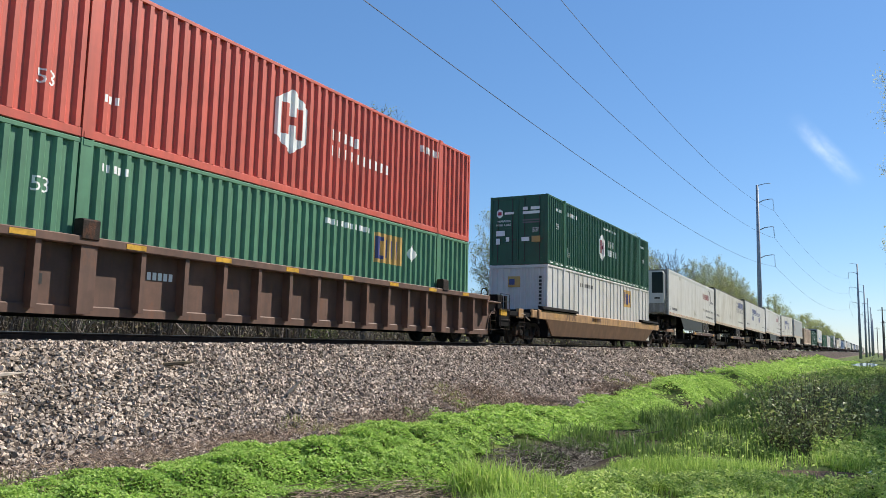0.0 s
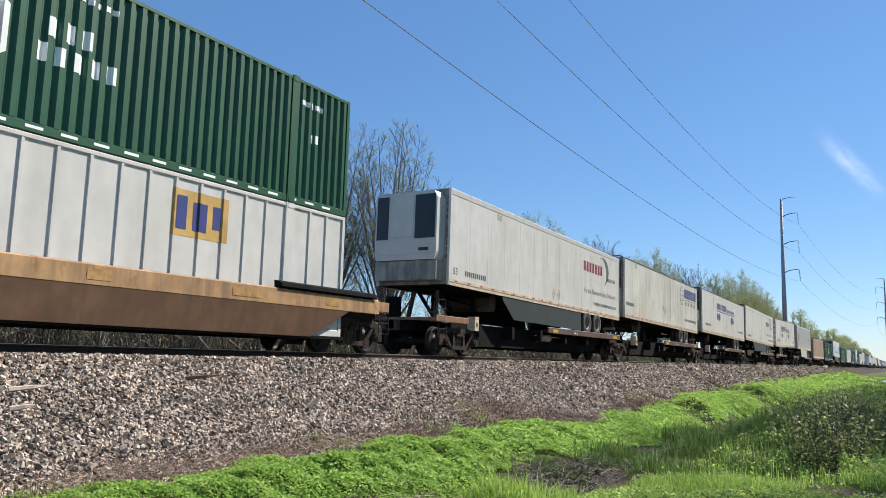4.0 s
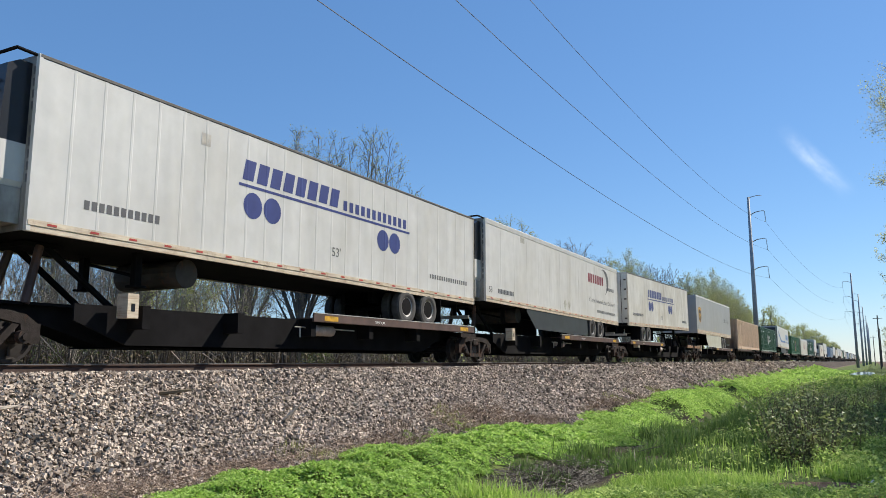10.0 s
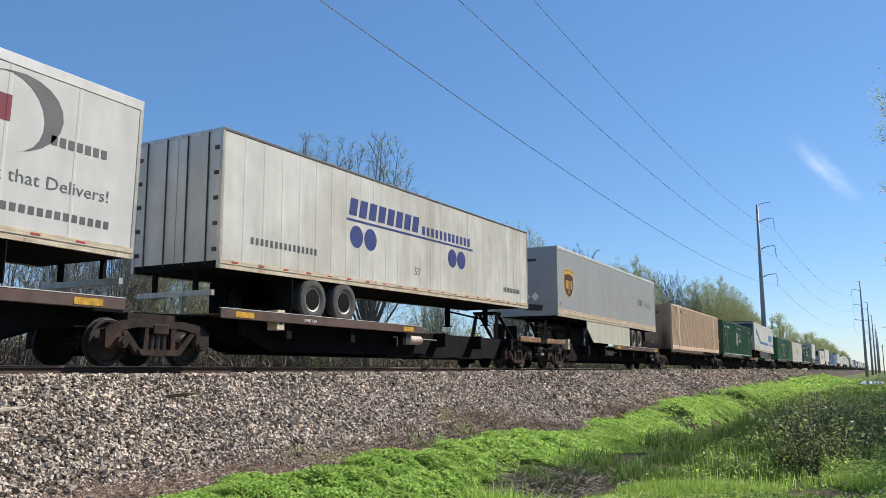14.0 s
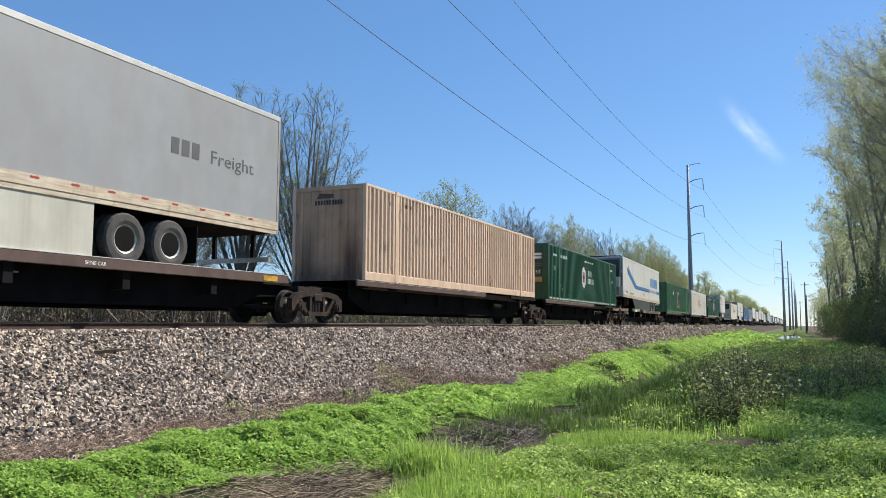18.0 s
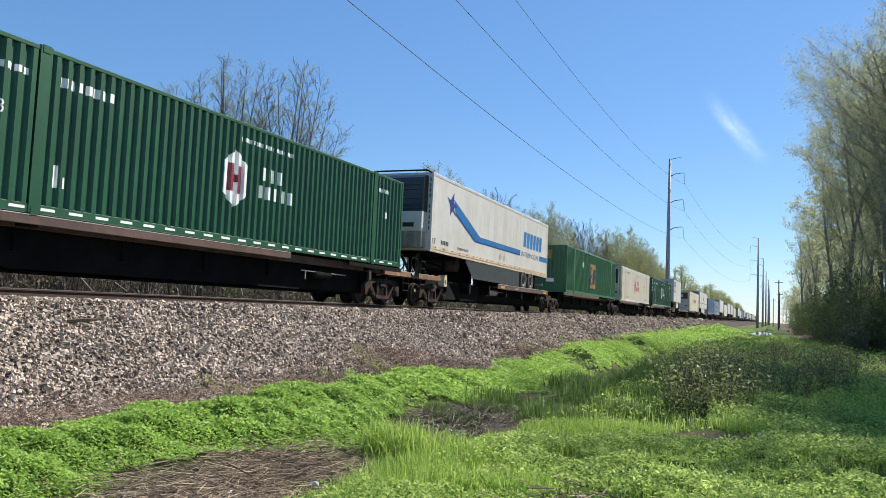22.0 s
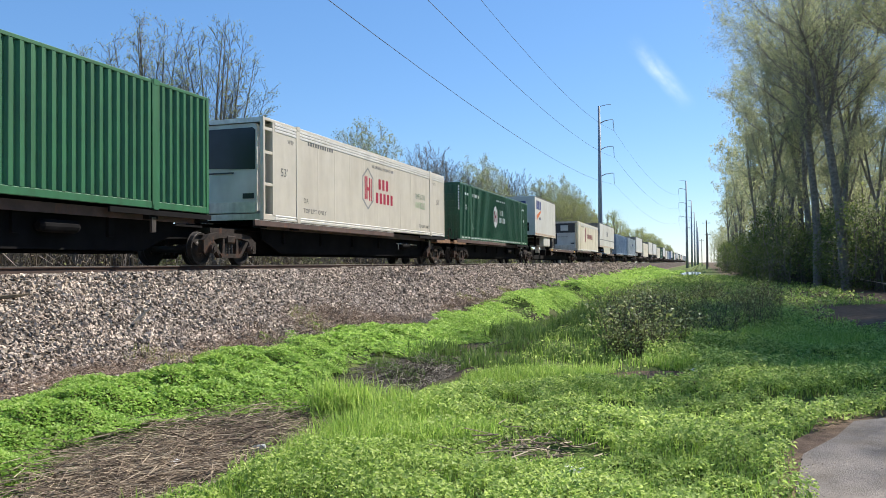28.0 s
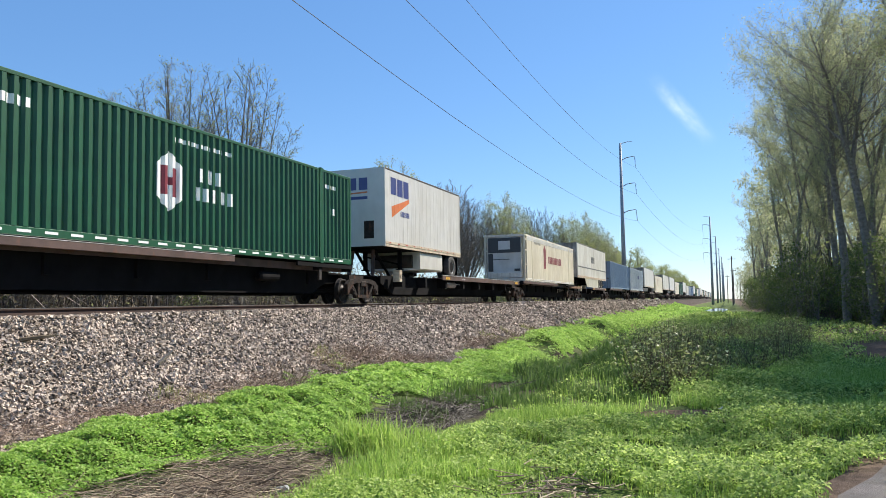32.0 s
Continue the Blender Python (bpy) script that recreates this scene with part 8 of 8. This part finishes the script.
WOOD = "tall slender woodland tree in thin new leaf"
spots = []
while len(spots) < 72:
    y = 44 + 180 * rt.random() ** 1.35
    edge_x = 6.4 + max(0.0, (62 - y)) * 0.24 + 1.2 * math.sin(y * 0.35)
    x = edge_x + 34 * rt.random() ** 1.5
    if x > 0.26 * y + 7:
        continue
    if all((x - a) ** 2 + (y - b) ** 2 > 4.5 for a, b in spots):
        spots.append((x, y))
for kind, x, y in (("wood_d", 7.1, 55), ("wood_d", 7.9, 49.5), ("wood_d", 12.5, 55), ("wood_b", 7.4, 60), ("wood_a", 11.5, 35.5), ("wood_b", 14.5, 34), ("wood_c", 17.5, 34.5), ("wood_b", 13, 39),
                   ("wood_a", 16.5, 38), ("wood_c", 10.8, 42), ("wood_b", 20, 36), ("wood_c", 14, 43), ("wood_a", 18.5, 41)):
    plant(kind, x, y, rt.uniform(0.92, 1.05) * ((0.72 if x < 9 else 0.86) if y > 45 else 0.85), WOOD, "trees of the wood")
for k, (x, y) in enumerate(((15.2, 26.8), (13.6, 29.4), (17.2, 27.2), (18.4, 23.4), (15.8, 29), (11.6, 31.8), (13.4, 30.4), (15.6, 30.4), (18, 30), (20.5, 30.5), (10.6, 35), (12.6, 34.2), (14.6, 33), (17, 33), (9.8, 38.6), (12, 37.6), (19, 34), (15.4, 36))):
    plant(("wood_b", "wood_c", "wood_a")[k % 3], x, y, 0.88, WOOD, "trees of the wood")
for x, y in ((7.6, 66), (7.2, 78), (9.2, 63), (11.2, 61), (12.2, 68), (9.4, 72)):
    plant(rt.choice(("wood_a", "wood_b", "wood_c")), x, y, rt.uniform(0.78, 0.95), WOOD, "trees of the wood")
for i in range(52):                       # deeper in the wood
    y = 62 + 125 * rt.random()
    plant("far_wood", 10 + 0.05 * y + (0.18 * y + 4) * rt.random(), y, rt.uniform(0.5, 0.7), WOOD, "trees of the wood")
for x, y in spots:
    plant(rt.choice(("wood_a", "wood_b", "wood_c")) if y < 80 and x < 18 else "far_wood", x, y, rt.uniform(0.72, 0.94) if x < 14 else rt.uniform(0.5, 0.7), WOOD, "trees of the wood")
for i in range(130):
    y = 46 + 120 * rt.random() ** 1.3
    x = 3.6 + max(0.0, (62 - y)) * 0.30 + 9 * rt.random()
    plant("bush", x, y, rt.uniform(0.5, 1.15), "leafy undergrowth at the foot of the wood", "undergrowth of the wood")
for i in range(30):
    y = 230 + i * 16
    plant("far_wood", 6 + 16 * rt.random(), y, rt.uniform(0.6, 0.85), WOOD, "trees of the wood")

# brush pile at the edge of the wood
for i in range(34):
    x, y = rt.uniform(7.5, 14), rt.uniform(36, 46)
    a, L = rt.uniform(0, 3.14), rt.uniform(1.2, 3.2)
    p = Vector((x, y, float(ground_z(x, y)) + 0.05 + 0.5 * rt.random()))
    thing("fallen_branch", "bare fallen branch on the brush heap", "branch", "brush heap",
          MB().tube(p, p + Vector((L * math.cos(a), L * math.sin(a), 0.12)), 0.05, 0.02, 5).tube(p + Vector((L * 0.5 * math.cos(a), L * 0.5 * math.sin(a), 0.06)), p + Vector((L * 0.8 * math.cos(a + 0.6), L * 0.8 * math.sin(a + 0.6), 0.35)), 0.025, 0.01, 4).mesh("fallen_branch", M["bark"] if i % 3 else M["debris"]))


# ---------------------------------------------------------------- poles and wires
def power_pole(x, y, h, side, label):
    """A tall tapered pole with a top arm and three davit arms, each with a hanging insulator."""
    p = thing("power_pole", label, "power pole", "power poles along the track")
    p.location = (x, y, -1.6)
    H = h + 1.6
    part("shaft", MB().tube((0, 0, -0.3), (0, 0, H), 0.46, 0.20, 12), M["pole"], p, smooth=True)
    part("top_arm", MB().tube((0, 0, H - 0.1), (side * 1.3, 0, H + 0.15), 0.07, 0.05, 6).tube((side * 1.3, 0, H + 0.15), (side * 2.1, 0, H + 0.12), 0.05, 0.04, 6), M["pole"], p)
    for k, drop in enumerate((2.55, 7.2, 11.9)):
        z = H - drop
        arm = part("davit_arm", MB().tube((0, 0, z - 0.55), (side * 1.0, 0, z - 0.1), 0.09, 0.075, 6).tube((side * 1.0, 0, z - 0.1), (side * 2.0, 0, z + 0.03), 0.075, 0.06, 6).tube((side * 2.0, 0, z + 0.03), (side * 2.4, 0, z), 0.06, 0.05, 6), M["pole"], p)
        ins = MB()
        for q in range(11):
            zz = z - 0.12 - q * 0.17
            ins.tube((side * (2.4 + 0.012 * q), 0, zz), (side * (2.4 + 0.012 * q), 0, zz - 0.1), 0.085, 0.05, 8)
        part("insulator", ins, M["pole"], arm, "hanging insulator string")
    return [(x + side * 2.53, y, h - d - 1.95) for d in (2.55, 7.2, 11.9)]


STEEL = "tall grey tapered power pole with davit arms"
attach = [power_pole(-16.55, -30.0, 27.55, 1, STEEL)]
attach.append(power_pole(-16.55, 138.3, 27.55, 1, STEEL))
attach.append(power_pole(-4.3, 275, 27.45, -1, STEEL))
for x, y in ((-3.6, 363), (-3.0, 451), (-2.2, 545), (-2.0, 640), (-1.8, 740)):
    attach.append(power_pole(x, y, 27.4, -1, STEEL))
for k in range(3):
    mb = MB()
    for (a, b), sag in zip(zip(attach, attach[1:]), ((4.95, 3.95, 3.35)[k], 3.0, 1.6, 1.6, 1.6, 1.6, 1.6)):
        pts = []
        for i in range(25):
            u = i / 24
            p = Vector(a[k]).lerp(Vector(b[k]), u)
            p.z -= 4 * sag * u * (1 - u)
            pts.append(p)
        for p, q in zip(pts, pts[1:]):
            mb.tube(p, q, 0.015, None, 4, False)
    thing("power_line", "dark overhead wire slung from pole to pole", "wire", "overhead wires", mb.mesh("power_line", M["wire"]))
for x, y, h in ((1.4, 195, 11.5), (2.2, 262, 11), (0.5, 330, 11), (-20.5, 236, 10)):
    p = thing("wooden_pole", "old wooden pole with one crossarm", "pole", "wooden poles")
    p.location = (x, y, -1.6)
    part("shaft", MB().tube((0, 0, -0.2), (0, 0, h), 0.17, 0.11, 8), M["wood_pole"], p)
    part("crossarm", MB().box(-0.9, 0.9, -0.06, 0.06, h - 0.7, h - 0.58), M["wood_pole"], p)


# ---------------------------------------------------------------- a wisp of high cloud
def wisp_material():
    m, t, b = nodes_of("thin cirrus")
    co = t.nodes.new("ShaderNodeTexCoord")
    sp = t.nodes.new("ShaderNodeSeparateXYZ")
    t.links.new(co.outputs["Generated"], sp.inputs[0])

    def bell(sock, width):
        n = t.nodes.new("ShaderNodeMath")
        n.operation = "SUBTRACT"
        n.inputs[1].default_value = 0.5
        t.links.new(sock, n.inputs[0])
        p = t.nodes.new("ShaderNodeMath")
        p.operation = "ABSOLUTE"
        t.links.new(n.outputs[0], p.inputs[0])
        r = t.nodes.new("ShaderNodeMapRange")
        r.interpolation_type = "SMOOTHSTEP"
        r.inputs[1].default_value, r.inputs[2].default_value, r.inputs[3].default_value, r.inputs[4].default_value = 0.0, width, 1.0, 0.0
        t.links.new(p.outputs[0], r.inputs[0])
        return r.outputs[0]

    a = times(t, times(t, bell(sp.outputs[0], 0.5), bell(sp.outputs[2], 0.48)), noise_out(t, 0.012, (1, 1, 2.4), 6, 0.25, 0.75))
    em = t.nodes.new("ShaderNodeEmission")
    em.inputs[0].default_value, em.inputs[1].default_value = (0.86, 0.93, 1.0, 1), 0.95
    tr = t.nodes.new("ShaderNodeBsdfTransparent")
    mx = t.nodes.new("ShaderNodeMixShader")
    t.links.new(times(t, a, 0.42), mx.inputs[0])
    t.links.new(tr.outputs[0], mx.inputs[1])
    t.links.new(em.outputs[0], mx.inputs[2])
    t.links.new(mx.outputs[0], t.nodes["Material Output"].inputs[0])
    return m


D = 3000.0
az, el = radians(-2.5), radians(13.2)
cl = new("backdrop", MB().quad((-190, 0, -45), (190, 0, -45), (190, 0, 45), (-190, 0, 45)).mesh("backdrop", wisp_material()))
tagged(cl, "thin white wisp of high cloud", "cloud", kind="structure")
cl.matrix_basis = Matrix.Translation((D * math.sin(az) * math.cos(el), D * math.cos(az) * math.cos(el), D * math.sin(el))) @ pose(0, 0, 0, 0, 52, math.degrees(-az))


# ---------------------------------------------------------------- what moves
def motions():
    """The train rolls by at a steady pace; the wheels turn with it."""
    for ob, x, y, z, tilt in moving:
        walk(ob, [(t, pose(x, y - SPEED * (t - T0), z, tilt)) for t in (0.0, 16.0, 32.0)])
    step = 1 / 15
    rate = SPEED / 0.42
    times_ = [i * step for i in range(int(32 / step) + 1)]
    turns = [Matrix.Rotation(rate * t, 4, "X") for t in times_]
    for w, yy in wheelsets:
        walk(w, [(t, Matrix.Translation((0, yy, 0.42)) @ r) for t, r in zip(times_, turns)])


motions()
